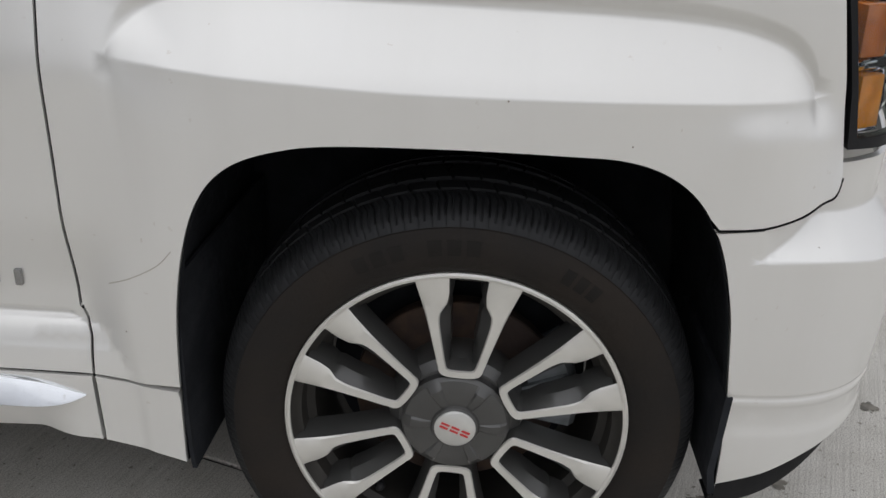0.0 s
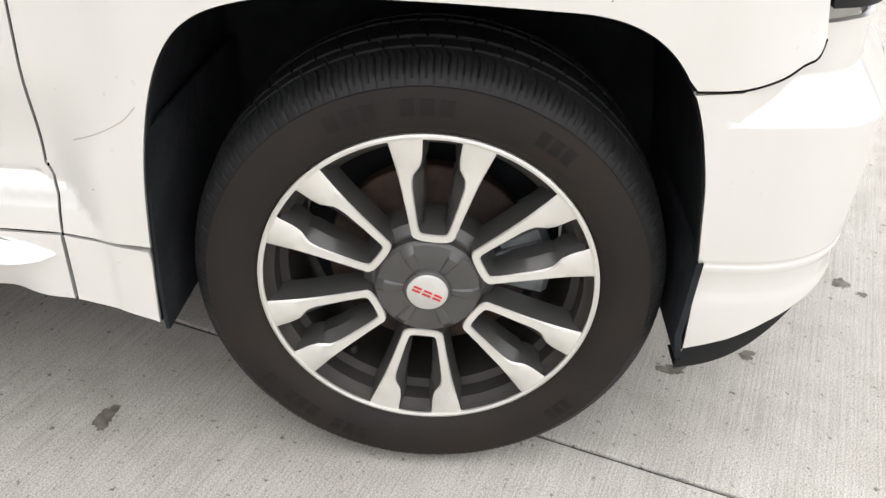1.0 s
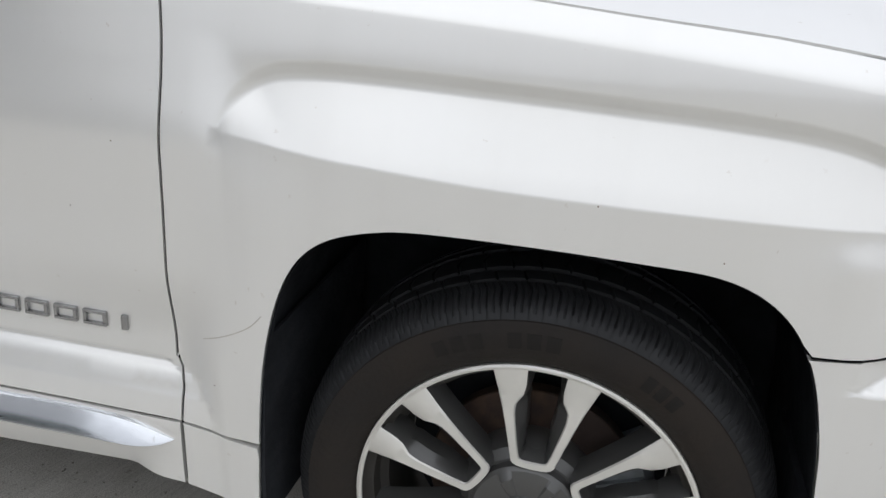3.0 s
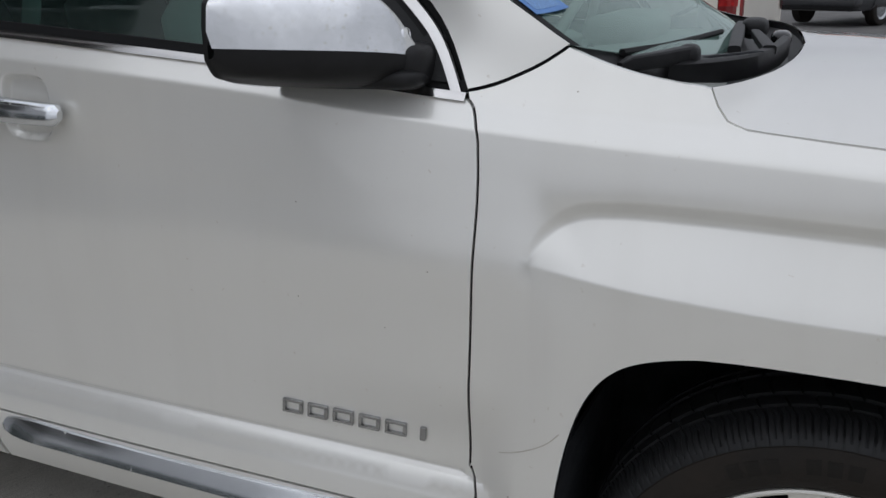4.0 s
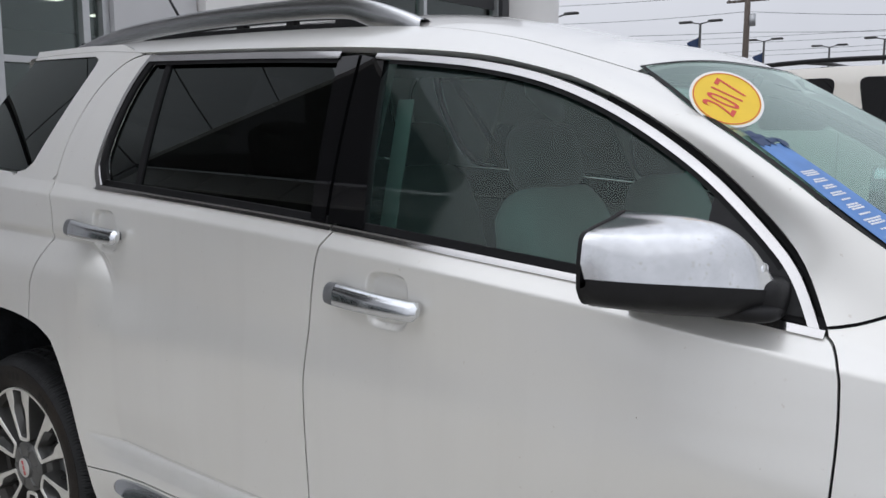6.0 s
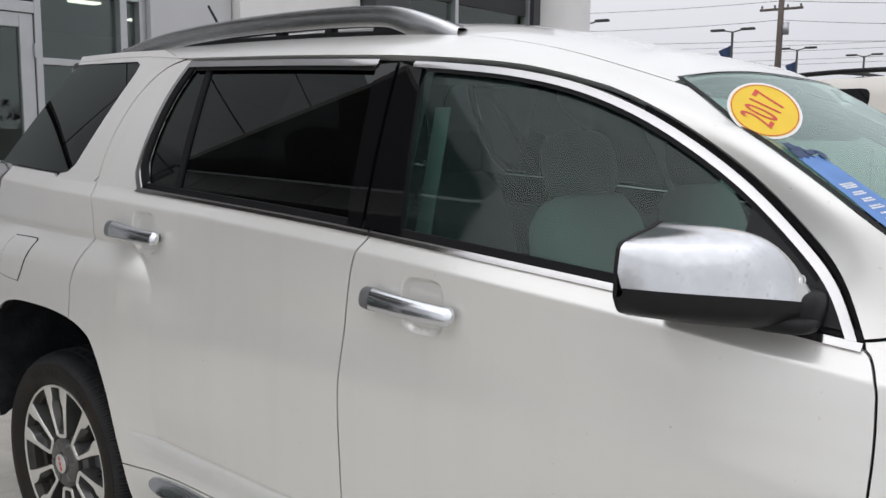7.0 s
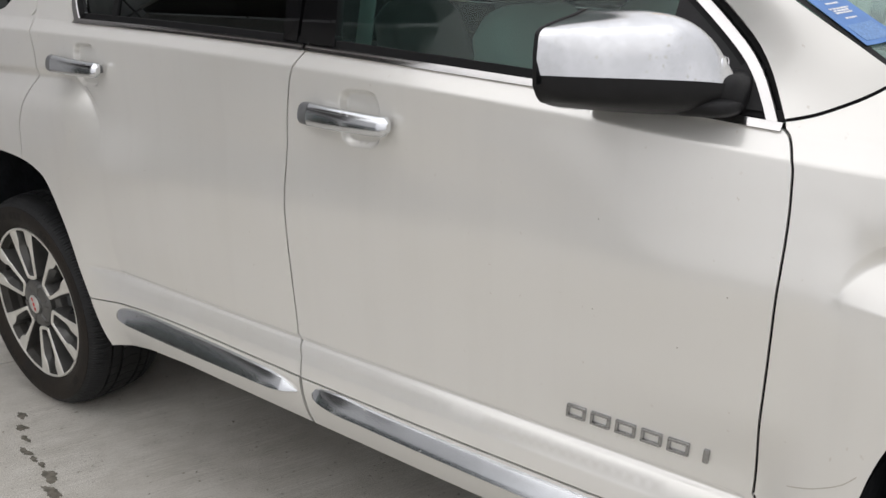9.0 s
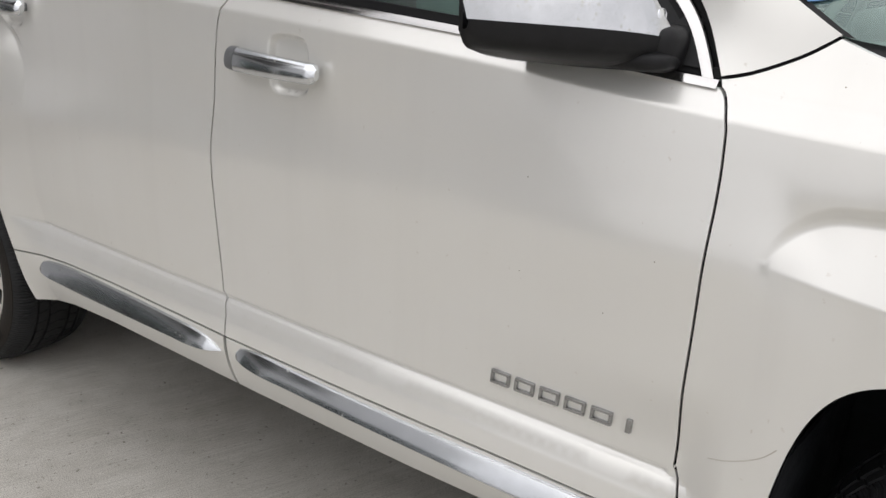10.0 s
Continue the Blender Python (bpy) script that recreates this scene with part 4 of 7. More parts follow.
def shield_point(u, v):
    """u: 0 base to 1 head; v: 0 near edge to 1 the middle."""
    e = along(SHIELD_EDGE, u)
    m = BASE_MID.lerp(HEAD_MID, u) + Vector((0.004, 0, 0.004)) * math.sin(math.pi * u)
    w = 1 - (1 - v) ** 3.2
    return Vector((e.x + (m.x - e.x) * w, e.y + (m.y - e.y) * v, e.z + (m.z - e.z) * w))


rows = [[shield_point(k / 24, 1 - abs(1 - j / 20)) if j <= 20 else Vector((lambda p: (p.x, WIDE - p.y, p.z))(shield_point(k / 24, 1 - (j - 20) / 20))) for j in range(41)] for k in range(25)]
shield = body("windscreen", grid_mesh(rows), SHIELD, None, "clear windscreen", twin=False)
shield.visible_shadow = False
frit = [[shield_point(k / 24, v) + Vector((0.001, -0.001, 0.0015)) for v in (0.0, 0.007, 0.014, 0.022)] for k in range(25)]
body("black_windscreen_border", grid_mesh(frit), SEAL, shield)
frit = [[shield_point(u, j / 20) + Vector((0.001, 0, 0.0015)) for u in (0.992, 0.995, 1.0, 1.001)] for j in range(21)]
body("black_windscreen_border", grid_mesh(frit), SEAL, shield)
# scuttle: black plastic bowl between windscreen and bonnet
HOOD_BACK = [Vector(p) for p in smoothed([(-0.209, 0.121, 1.135), (-0.174, 0.21, 1.134), (-0.137, 0.38, 1.133), (-0.112, 0.62, 1.132), (-0.10, WIDE / 2, 1.132)], 6)]
rows = []
for k in range(25):
    v = k / 24
    a, b = shield_point(0.015, v), along(HOOD_BACK, v)
    rows.append([a + Vector((0, 0, -0.004)), a.lerp(b, 0.2) + Vector((0, 0, -0.035)), a.lerp(b, 0.5) + Vector((0, 0, -0.055)), a.lerp(b, 0.8) + Vector((0, 0, -0.05)), b + Vector((0, 0, -0.02)), b + Vector((-0.004, 0, -0.002))])
body("scuttle_panel", grid_mesh(rows), BLACK, None, "black plastic scuttle panel")
rows = [[Vector(skin(*p)) + Vector(d) for d in ((0, 0.003, -0.003), (0, 0.02, -0.03), (0.01, 0.06, -0.055), (0.02, 0.16, -0.06))] for p in cowl_edge]
body("scuttle_side", grid_mesh(rows), BLACK)
# bonnet
BONNET_MID = [(-0.10, 1.133), (0.1, 1.13), (0.35, 1.11), (0.6, 1.07), (0.8, 1.015), (0.9, 0.96)]
HC = [Vector(p) for p in smoothed([(-0.209, 0.121, 1.135), (-0.198, 0.109, 1.113), (-0.184, 0.099, 1.096), (-0.158, 0.092, 1.087), (-0.063, 0.088, 1.078), (0.069, 0.085, 1.067), (0.229, 0.084, 1.055), (0.36, 0.088, 1.039), (0.46, 0.104, 1.021), (0.60, 0.165, 0.995), (0.70, 0.25, 0.975), (0.78, 0.36, 0.96)], 4)]
MIDLINE = [Vector((x, WIDE / 2, z)) for x, z in smoothed(BONNET_MID, 6)]
rows = []
for k in range(45):
    u = k / 44
    a, c = along(HC, u), along(MIDLINE, u)
    row = [a + Vector((0, 0.004, -0.02)), a]
    for j in range(1, 21):
        v = j / 20
        p = a.lerp(c, v)
        p.z = a.z + (c.z - a.z) * (1 - (1 - v) ** 3.0)
        p.z += 0.007 * math.exp(-((v - 0.42) / 0.12) ** 2) * ease(u * 1.5)
        if u < 0.3:
            off = (along(HOOD_BACK, v) - along(HC, 0).lerp(along(MIDLINE, 0), v)) * (1 - u / 0.3) ** 2
            p += Vector((off.x, off.y, 0))
        row.append(p)
    rows.append(row)
body("bonnet", grid_mesh(rows), PAINT)

# ---- front end ----
bump_out = [(0.323, 0.697)] + edge[1:6] + [(0.484, 0.775), (0.56, 0.775), (0.75, 0.765), (1.0, 0.76), (1.46, 0.76), (1.46, 0.41), (0.9, 0.405), (0.7, 0.395), (0.62, 0.384), (0.56, 0.368), (0.50, 0.344), (0.443, 0.315), (0.381, 0.292)] + [p for p in ARCH_F if p[0] > 0.3 and p[1] < 0.70][::-1][1:]
shelf = [[(0.382 + 0.011 * q, curve_at(tab, 0.382 + 0.011 * q) + up) for q in range(60)] for tab, up in ((SHELF_TOP, 0.003), (SHELF_TOP, 0.0), (SHELF_TOP, -0.004), (SHELF_FOOT, 0.004), (SHELF_FOOT, 0.0), (SHELF_FOOT, -0.003))]
shelf += [[(0.38, z), (1.3, z)] for z in (0.456, 0.4525, 0.449, 0.4455, 0.441, 0.434, 0.428, 0.403, 0.396, 0.388, 0.380)]
bumper = body("front_bumper", panel(bump_out, bumper_skin, 0.0135, lines=shelf), PAINT)
BUMPER_FOOT = [(0.37, 0.288), (0.381, 0.292), (0.443, 0.315), (0.50, 0.344), (0.56, 0.368), (0.62, 0.384), (0.7, 0.395), (0.9, 0.405)]
lip = []
for k in range(31):
    x = 0.376 + 0.30 * k / 30
    zt = curve_at(BUMPER_FOOT, x) + 0.006
    low = max(0.012, (zt - 0.262 - 0.25 * (x - 0.376)) * (1 - ease((x - 0.40) / 0.22)) + 0.012)
    lip.append([place(x, zt - low * f, bumper_off(x, 0.30) + 0.004 + o) for f, o in ((0.0, 0.004), (0.3, 0.0), (0.9, 0.0), (1.0, 0.004), (1.0, 0.05))])
body("air_dam", thicken(grid_mesh(lip), (0, 0.01, 0)), BLACK, bumper, "black plastic air dam")
pocket = [(0.86, 0.62), (0.95, 0.64), (1.12, 0.64), (1.16, 0.58), (1.1, 0.44), (0.93, 0.43), (0.87, 0.50)]
fog = body("fog_lamp_bezel", panel(pocket, lambda s, z: place(s, z, bumper_off(s, z) - 0.004), 0.03), SATIN, bumper, "grey metal fog lamp bezel")
# headlamp
lamp_out = [(0.486, 0.797), (0.478, 0.865), (0.463, 0.93), (0.447, 0.985), (0.56, 0.985), (0.72, 0.975), (0.82, 0.96), (0.82, 0.80), (0.7, 0.793)]


def lamp_off(d):
    return lambda s, z: place(s, z, 0.036 + 0.06 * (z - 0.8) + 0.02 * ease((s - 0.5) / 0.3) + d)


lamp = body("headlamp", panel(lamp_out, lamp_off(0.062), 0.03, rim=0.0), BLACK, None, "headlamp with amber reflectors")
body("lamp_lens", panel(lamp_out, lamp_off(0.0), 0.03, rim=0.03), CLEAR, lamp, "clear plastic lens")
body("lamp_frame", panel([(0.483, 0.795), (0.474, 0.865), (0.459, 0.93), (0.443, 0.99), (0.458, 0.99), (0.473, 0.93), (0.489, 0.865), (0.499, 0.812), (0.72, 0.808), (0.82, 0.812), (0.82, 0.79), (0.7, 0.788)], lamp_off(-0.002), 0.02, rim=0.02), BLACK, lamp)


def lamp_block(s0, s1, z0, z1, d0, d1, bev=0.003):
    bm = bmesh.new()
    pts = [[place(s, z, 0.036 + 0.06 * (z - 0.8) + 0.02 * ease((s - 0.5) / 0.3) + d) for s in (s0, s1) for z in (z0, z1)] for d in (d0, d1)]
    a = [bm.verts.new(p) for p in pts[0]]
    b = [bm.verts.new(p) for p in pts[1]]
    for q in ((a[0], a[1], a[3], a[2]), (b[0], b[2], b[3], b[1]), (a[0], a[2], b[2], b[0]), (a[1], b[1], b[3], a[3]), (a[0], b[0], b[1], a[1]), (a[2], a[3], b[3], b[2])):
        bm.faces.new(q)
    bmesh.ops.recalc_face_normals(bm, faces=bm.faces)
    bmesh.ops.bevel(bm, geom=list(bm.edges), offset=bev, segments=2, profile=0.5, affect="EDGES")
    return bm


body("amber_reflector", lamp_block(0.499, 0.552, 0.818, 0.884, 0.007, 0.05), AMBER, lamp, "bright amber reflector")
body("amber_reflector", lamp_block(0.487, 0.540, 0.905, 0.968, 0.007, 0.05), AMBER_DARK, lamp, "dull amber turn lamp")
body("reflector_rim", lamp_block(0.494, 0.57, 0.810, 0.8165, 0.012, 0.05), CHROME, lamp)
body("reflector_rim", lamp_block(0.490, 0.60, 0.887, 0.9015, 0.012, 0.05), CHROME, lamp)
body("reflector_rim", lamp_block(0.554, 0.562, 0.812, 0.888, 0.012, 0.05), CHROME, lamp)
body("reflector_rim", lamp_block(0.542, 0.549, 0.903, 0.972, 0.012, 0.05), CHROME, lamp)
for zc in (0.852, 0.935):
    bm = lathe([(0.001, 0.0), (0.02, 0.004), (0.034, 0.014), (0.040, 0.030), (0.044, 0.032), (0.044, 0.05)], 32)
    bmesh.ops.transform(bm, matrix=Matrix.Translation(place(0.62, zc, 0.10)) @ pose(0, 0, 0, 0, 0, 145), verts=bm.verts)
    body("projector_bowl", bm, CHROME, lamp, "chrome reflector bowl")
# grille and closing pieces at the nose
body("grille", panel([(0.83, 0.78), (0.83, 0.955), (1.46, 0.955), (1.46, 0.78)], lambda s, z: place(s, z, 0.06), 0.05), GLOSSBLACK, None, "gloss black grille")

# ---- rear end ----
rb = [(-3.208, 0.44), (-3.205, 0.6), (-3.204, 0.73), (-3.195, 0.80), (-3.205, 0.855), (-3.30, 0.90), (-3.42, 0.92), (-3.6, 0.925), (-4.3, 0.925), (-4.3, 0.42)]
body("rear_bumper", panel(rb, rear_bumper_skin, 0.025), PAINT)
tl = [(-3.224, 1.272), (-3.236, 1.255), (-3.312, 1.132), (-3.366, 1.084), (-3.44, 1.078), (-3.62, 1.08), (-3.62, 1.29), (-3.42, 1.296), (-3.30, 1.29)]
tail = body("tail_lamp", panel(tl, proud(0.004), 0.02, rim=0.03), mat("smoky_lamp_plastic", (0.30, 0.30, 0.31), 0.15, 0.3, coat=0.8), None, "red tail lamp with smoky clear rim")
body("red_lens", panel([(-3.285, 1.232), (-3.330, 1.158), (-3.48, 1.158), (-3.48, 1.24)], proud(0.008), 0.02, rim=0.02), REDLENS, tail, "upper red lens")
body("red_lens", panel([(-3.336, 1.150), (-3.346, 1.128), (-3.378, 1.100), (-3.48, 1.096), (-3.48, 1.150)], proud(0.008), 0.02, rim=0.02), REDLENS, tail, "lower red lens")
body("tailgate", panel([(-3.43, 0.93), (-3.62, 0.93), (-4.3, 0.93), (-4.3, 1.28), (-3.62, 1.28), (-3.62, 1.0), (-3.44, 1.0)], lambda s, z: place(s, z, surf(-3.3, z) + 0.02), 0.04), PAINT)
gate = [[Vector((-3.66 + 0.52 * k / 12, 0.36 + 0.20 * k / 12 + (WIDE / 2 - 0.36 - 0.20 * k / 12) * j / 10, 1.27 + 0.36 * k / 12)) + Vector((-0.06, 0, 0.01)) * (1 - (1 - j / 10) ** 2) for j in range(11)] for k in range(13)]
body("rear_window", grid_mesh(gate), PRIVACY, None, "dark rear window")
sp = [[roof_point(ROOF_END, u) + Vector((dx, 0, dz)) for u in [0.0 + k / 16 for k in range(17)]] for dx, dz in ((0.0, 0.0), (-0.014, -0.001), (-0.028, -0.006), (-0.036, -0.016), (-0.036, -0.030), (-0.026, -0.042), (0.0, -0.046), (0.06, -0.044))]
body("roof_spoiler", grid_mesh(sp), PAINT)

# ---- underside, wheel housings ----
def shell_skin(s, z):
    d = 0.012
    for x0, z0 in ((-1.347, 1.073), (-2.328, 1.137)):
        d += 0.016 * ease((0.17 - math.hypot(s - x0, z - z0)) / 0.06)
    return place(s, z, surf(s, z) + d)


INNER_PTS = [(-0.40, 0.30)] + between(FOOT, -0.42, -2.36) + [(-2.39, 0.34), (-2.43, 0.48), (-2.51, 0.69), (-2.58, 0.81), (-2.7, 0.875), (-3.0, 0.885), (-3.13, 0.865), (-3.215, 0.8), (-3.22, 0.5), (-3.5, 0.5), (-3.5, 1.2), (-3.3, 1.25)] + between(belt, -3.28, -0.56) + [(-0.42, 1.16), (-0.22, 1.12), (-0.19, 1.08), (0.42, 1.01), (0.45, 0.9), (0.45, 0.72), (0.36, 0.70), (0.30, 0.745), (0.24, 0.785), (0.12, 0.803), (-0.15, 0.807), (-0.23, 0.80), (-0.30, 0.775), (-0.345, 0.73), (-0.375, 0.66), (-0.395, 0.55), (-0.402, 0.43)]
body("inner_shell", panel(INNER_PTS, shell_skin, 0.03, gap=0.004, rim=0.0), SEAL, None, "black inner structure")


def housing(outline, depth):
    """A wheel housing: an arch-shaped tunnel with a closed back and an edge that follows the arch."""
    rows = []
    for y in (0.004, 0.02, 0.06, 0.2, depth):
        g = 0.0 if y < 0.03 else 0.012
        c = [sum(p[i] for p in outline) / len(outline) for i in (0, 1)]
        rows.append([(p[0] + (c[0] - p[0]) * -g * 2, y + surf(p[0], p[1]) * (1 if y < 0.1 else 0), p[1] + (0.02 if y > 0.03 else 0.0)) for p in outline])
    bm = grid_mesh(rows)
    bm.verts.ensure_lookup_table()
    n = len(outline)
    bm.faces.new([bm.verts[len(bm.verts) - n + k] for k in range(n)])
    return bm


body("wheel_housing", housing(ARCH_F, 0.46), LINER, None, "black wheel housing")
body("wheel_housing", housing(ARCH_R, 0.46), LINER, None, "black wheel housing")
under = box(boxed(-3.5, 0.6, 0.52, WIDE - 0.52, 0.27, 0.35, 0.02), -2.3, -0.5, 0.2, WIDE - 0.2, 0.31, 0.37, 0.02)
body("underbody", under, LINER, None, "black underbody", twin=False)
# mudflap-like liner foot behind the front wheel
flap = [[(-0.384 + dx + 0.05 * (y - 0.03), y, z) for y in (0.012, 0.08, 0.2, 0.42)] for z, dx in ((0.60, 0.010), (0.45, 0.004), (0.38, 0.002), (0.31, 0.002), (0.285, 0.004))]
body("liner_foot", thicken(grid_mesh(flap), (-0.006, 0, 0)), LINER)
flap = [[(0.374 + dx, y, z) for y in (0.006, 0.08, 0.2, 0.30)] for z, dx in ((0.45, -0.004), (0.38, -0.008), (0.325, -0.012), (0.284, -0.006))]
body("liner_foot", thicken(grid_mesh(flap), (0.01, 0, 0)), LINER)

# ---- trim on the side ----


def spear(x0, x1, top, foot):
    """A long chrome spear with a ridge along it."""
    rows = []
    for k in range(61):
        x = x0 + (x1 - x0) * k / 60
        a, b = curve_at(top, x), curve_at(foot, x)
        row = []
        for j in range(13):
            v = (0, 0.06, 0.14, 0.22, 0.26, 0.34, 0.44, 0.54, 0.64, 0.74, 0.84, 0.93, 1)[j]
            z = b + (a - b) * v
            h = (0.026 * min(1.0, (a - b) / 0.05)) * (v / 0.24 if v < 0.24 else 1 - 0.9 * ((v - 0.24) / 0.76) ** 1.15) if 0 < v < 1 else -0.006
            row.append(place(x, z, surf(x, z) - h - 0.001))
        rows.append(row)
    return grid_mesh(rows)


body("chrome_spear", spear(-1.502, -0.527, [(-1.502, 0.446), (-1.49, 0.46), (-1.455, 0.468), (-1.3, 0.461), (-1.02, 0.4505), (-0.75, 0.446), (-0.65, 0.443), (-0.58, 0.433), (-0.527, 0.411)], [(-1.502, 0.444), (-1.48, 0.433), (-1.42, 0.421), (-1.33, 0.416), (-0.883, 0.398), (-0.66, 0.392), (-0.55, 0.397), (-0.527, 0.409)]), SPEAR, sill_f, "chrome spear on the sill")
body("chrome_spear", spear(-2.285, -1.552, [(-2.285, 0.464), (-2.26, 0.483), (-2.215, 0.492), (-1.95, 0.487), (-1.717, 0.474), (-1.63, 0.466), (-1.585, 0.456), (-1.552, 0.437)], [(-2.285, 0.461), (-2.24, 0.447), (-2.12, 0.434), (-1.957, 0.428), (-1.72, 0.424), (-1.59, 0.424), (-1.552, 0.435)]), SPEAR, sill_r, "chrome spear on the sill")


def handle(x0, z0, parent, lean):
    """A chrome grip handle on two feet with a lock cover at its rear end."""
    def bar(xa, xb, ra, rb_, material, name, label, out, round_a, round_b):
        rows = []
        for k in range(29):
            u = k / 28
            x = xa + (xb - xa) * u
            g = 1.0
            for d_, rounded in ((x - xa, round_a), (xb - x, round_b)):
                if rounded:
                    g = min(g, 0.5 + 0.5 * math.sqrt(max(0.0, 1 - (1 - min(1.0, d_ / rounded)) ** 2)))
            r = (ra + (rb_ - ra) * u) * g
            zc = z0 + lean * (x - x0)
            f = (x - x0 + 0.126) / 0.24
            y = surf(x, zc) - out - 0.009 * math.sin(math.pi * f)
            rows.append([(x, y + 0.013 * g * math.copysign(abs(math.sin(a)) ** 0.8, math.sin(a)) + 0.25 * r * math.cos(a), zc + r * math.copysign(abs(math.cos(a)) ** 0.85, math.cos(a))) for a in [j * math.tau / 20 for j in range(20)]])
        bm = grid_mesh(rows, close_v=True)
        bm.verts.ensure_lookup_table()
        for s in (0, len(bm.verts) - 20):
            bm.faces.new([bm.verts[s + j] for j in range(20)])
        return body(name, bm, material, parent, label)
    bar(x0 - 0.0925, x0 + 0.114, 0.0225, 0.0185, SPEAR, "door_handle", "chrome door handle", 0.022, 0, 0.014)
    bar(x0 - 0.126, x0 - 0.0940, 0.0205, 0.0225, GREYPLASTIC, "lock_cover", "dull grey lock cover", 0.022, 0.012, 0)
    for dx in (-0.100, 0.086):
        bm = boxed(x0 + dx - 0.012, x0 + dx + 0.012, surf(x0, z0) - 0.024, surf(x0, z0) + 0.01, z0 - 0.010 + lean * dx, z0 + 0.010 + lean * dx, 0.004)
        body("handle_foot", bm, GREYPLASTIC, parent)


handle(-1.358, 1.072, door_f, -0.055)
handle(-2.338, 1.135, door_r, -0.055)

# badge on the front door: plain chrome blocks the size of letters, each a slanted outline, and a bar at the end
for k in range(6):
    xc = -0.8405 + k * 0.0478
    bm = bmesh.new()
    bars = [(-0.0195, 0.0185, 0.0075, 0.013), (-0.0195, 0.0185, -0.013, -0.0075), (-0.0195, -0.0135, -0.0078, 0.0078), (0.0125, 0.0185, -0.0078, 0.0078)] if k < 5 else [(-0.0055, 0.0045, -0.013, 0.013)]
    for x0, x1, z0, z1 in bars:
        box(bm, xc + x0, xc + x1, -0.004, 0.003, z0, z1, 0.0014)
    for v in bm.verts:
        z = 0.591 + v.co.z - 0.006 * (v.co.x + 0.842) / 0.25
        v.co = Vector(place(v.co.x + v.co.z * 0.12, z, surf(v.co.x, z) - 0.002 + v.co.y))
    body("badge_mark", bm, BADGE2, door_f, "chrome badge mark", twin=False)

# a curved scratch and stone chips on the wing
CHIP = mat("stone_chip_brown", (0.22, 0.17, 0.13), 0.7)
SCRATCH = mat("scratch_grey", (0.50, 0.47, 0.42), 0.6)
body("scratch", tube([Vector(skin(s, z)) for s, z in smoothed([(-0.470, 0.5877), (-0.431, 0.6046), (-0.395, 0.6241), (-0.3745, 0.645)], 6)], 0.0009, 5), SCRATCH, wing, twin=False)
for s, z, r in ((0.055, 0.857, 0.0013), (0.206, 0.805, 0.0013), (-0.452, 0.52, 0.0012)):
    bm = lathe([(0.0, -0.0006), (r * 0.7, -0.0005), (r, 0.0004)], 9)
    bmesh.ops.translate(bm, vec=skin(s, z), verts=bm.verts)
    body("stone_chip", bm, CHIP, wing, twin=False)

# roof rails
rail_x = [(-3.02, 1.640, 0.36), (-2.93, 1.668, 0.372), (-2.75, 1.706, 0.386), (-2.55, 1.725, 0.395), (-2.3, 1.735, 0.40), (-2.0, 1.735, 0.402), (-1.8, 1.728, 0.404), (-1.7, 1.712, 0.406), (-1.6, 1.68, 0.41), (-1.545, 1.658, 0.414)]


def rail_profile(p, t, w, h):
    return [(p[0], p[2] + w * math.copysign(abs(math.cos(a)) ** 0.4, math.cos(a)), p[1] - h * 0.5 + h * 0.5 * math.copysign(abs(math.sin(a)) ** 0.4, math.sin(a))) for a in [j * math.tau / 14 for j in range(14)]]


pts = smoothed(rail_x, 6)
rows = []
for i, p in enumerate(pts):
    u = i / (len(pts) - 1)
    solid = max(ease((0.14 - u) / 0.14), ease((u - 0.70) / 0.14))
    base = roof_point(p[0], 0.16).z
    h = 0.056 + (max(0.056, p[1] - base + 0.01) - 0.056) * solid
    rows.append(rail_profile(p, u, 0.022, h))
rail = body("roof_rail", grid_mesh(rows, close_v=True), RAILMETAL, None, "brushed metal roof rail on black feet")
low_rows = []
for i, p in enumerate(pts):
    u = i / (len(pts) - 1)
    if 0.10 < u < 0.90:
        base = roof_point(p[0], 0.16).z
        low_rows.append(rail_profile((p[0], base + 0.012, p[2]), u, 0.015, 0.02))
body("rail_base", grid_mesh(low_rows, close_v=True), BLACK, rail, "black rail base")
for x in (-2.62, -2.18, -1.98, -1.77):
    zt = curve_at([(p[0], p[1]) for p in rail_x], x)
    base = roof_point(x, 0.16).z
    wide = 0.05 if x in (-2.62, -1.77) else 0.016
    bm = boxed(x - wide, x + wide, 0.388, 0.414, base, zt - 0.012, 0.004)
    for v in bm.verts:
        if v.co.z > (base + zt) / 2:
            v.co.x = x + (v.co.x - x) * 0.6
    body("rail_foot", bm, BLACK, rail)
body("aerial", tube([(-3.05, 0.93, 1.675), (-3.1, 0.93, 1.72), (-3.25, 0.93, 1.90)], [0.012, 0.006, 0.005]), BLACK, None, "black roof aerial", twin=False)

# ---- door mirror ----
FX = [(-0.118, -0.828), (-0.108, -0.80), (-0.085, -0.755), (-0.05, -0.710), (-0.01, -0.668), (0.03, -0.640), (0.07, -0.622), (0.085, -0.618)]
TOPZ = [(-0.118, 1.222), (-0.115, 1.244), (-0.107, 1.256), (-0.09, 1.261), (-0.01, 1.273), (0.035, 1.280), (0.056, 1.272), (0.072, 1.250), (0.085, 1.210)]
MIDZ = [(-0.118, 1.194), (0.0, 1.183), (0.085, 1.171)]
BOTZ = [(-0.118, 1.180), (-0.105, 1.160), (-0.08, 1.149), (0.0, 1.131), (0.085, 1.118)]
XR = -0.838
ys = [-0.118 + 0.203 * k / 40 for k in range(41)]


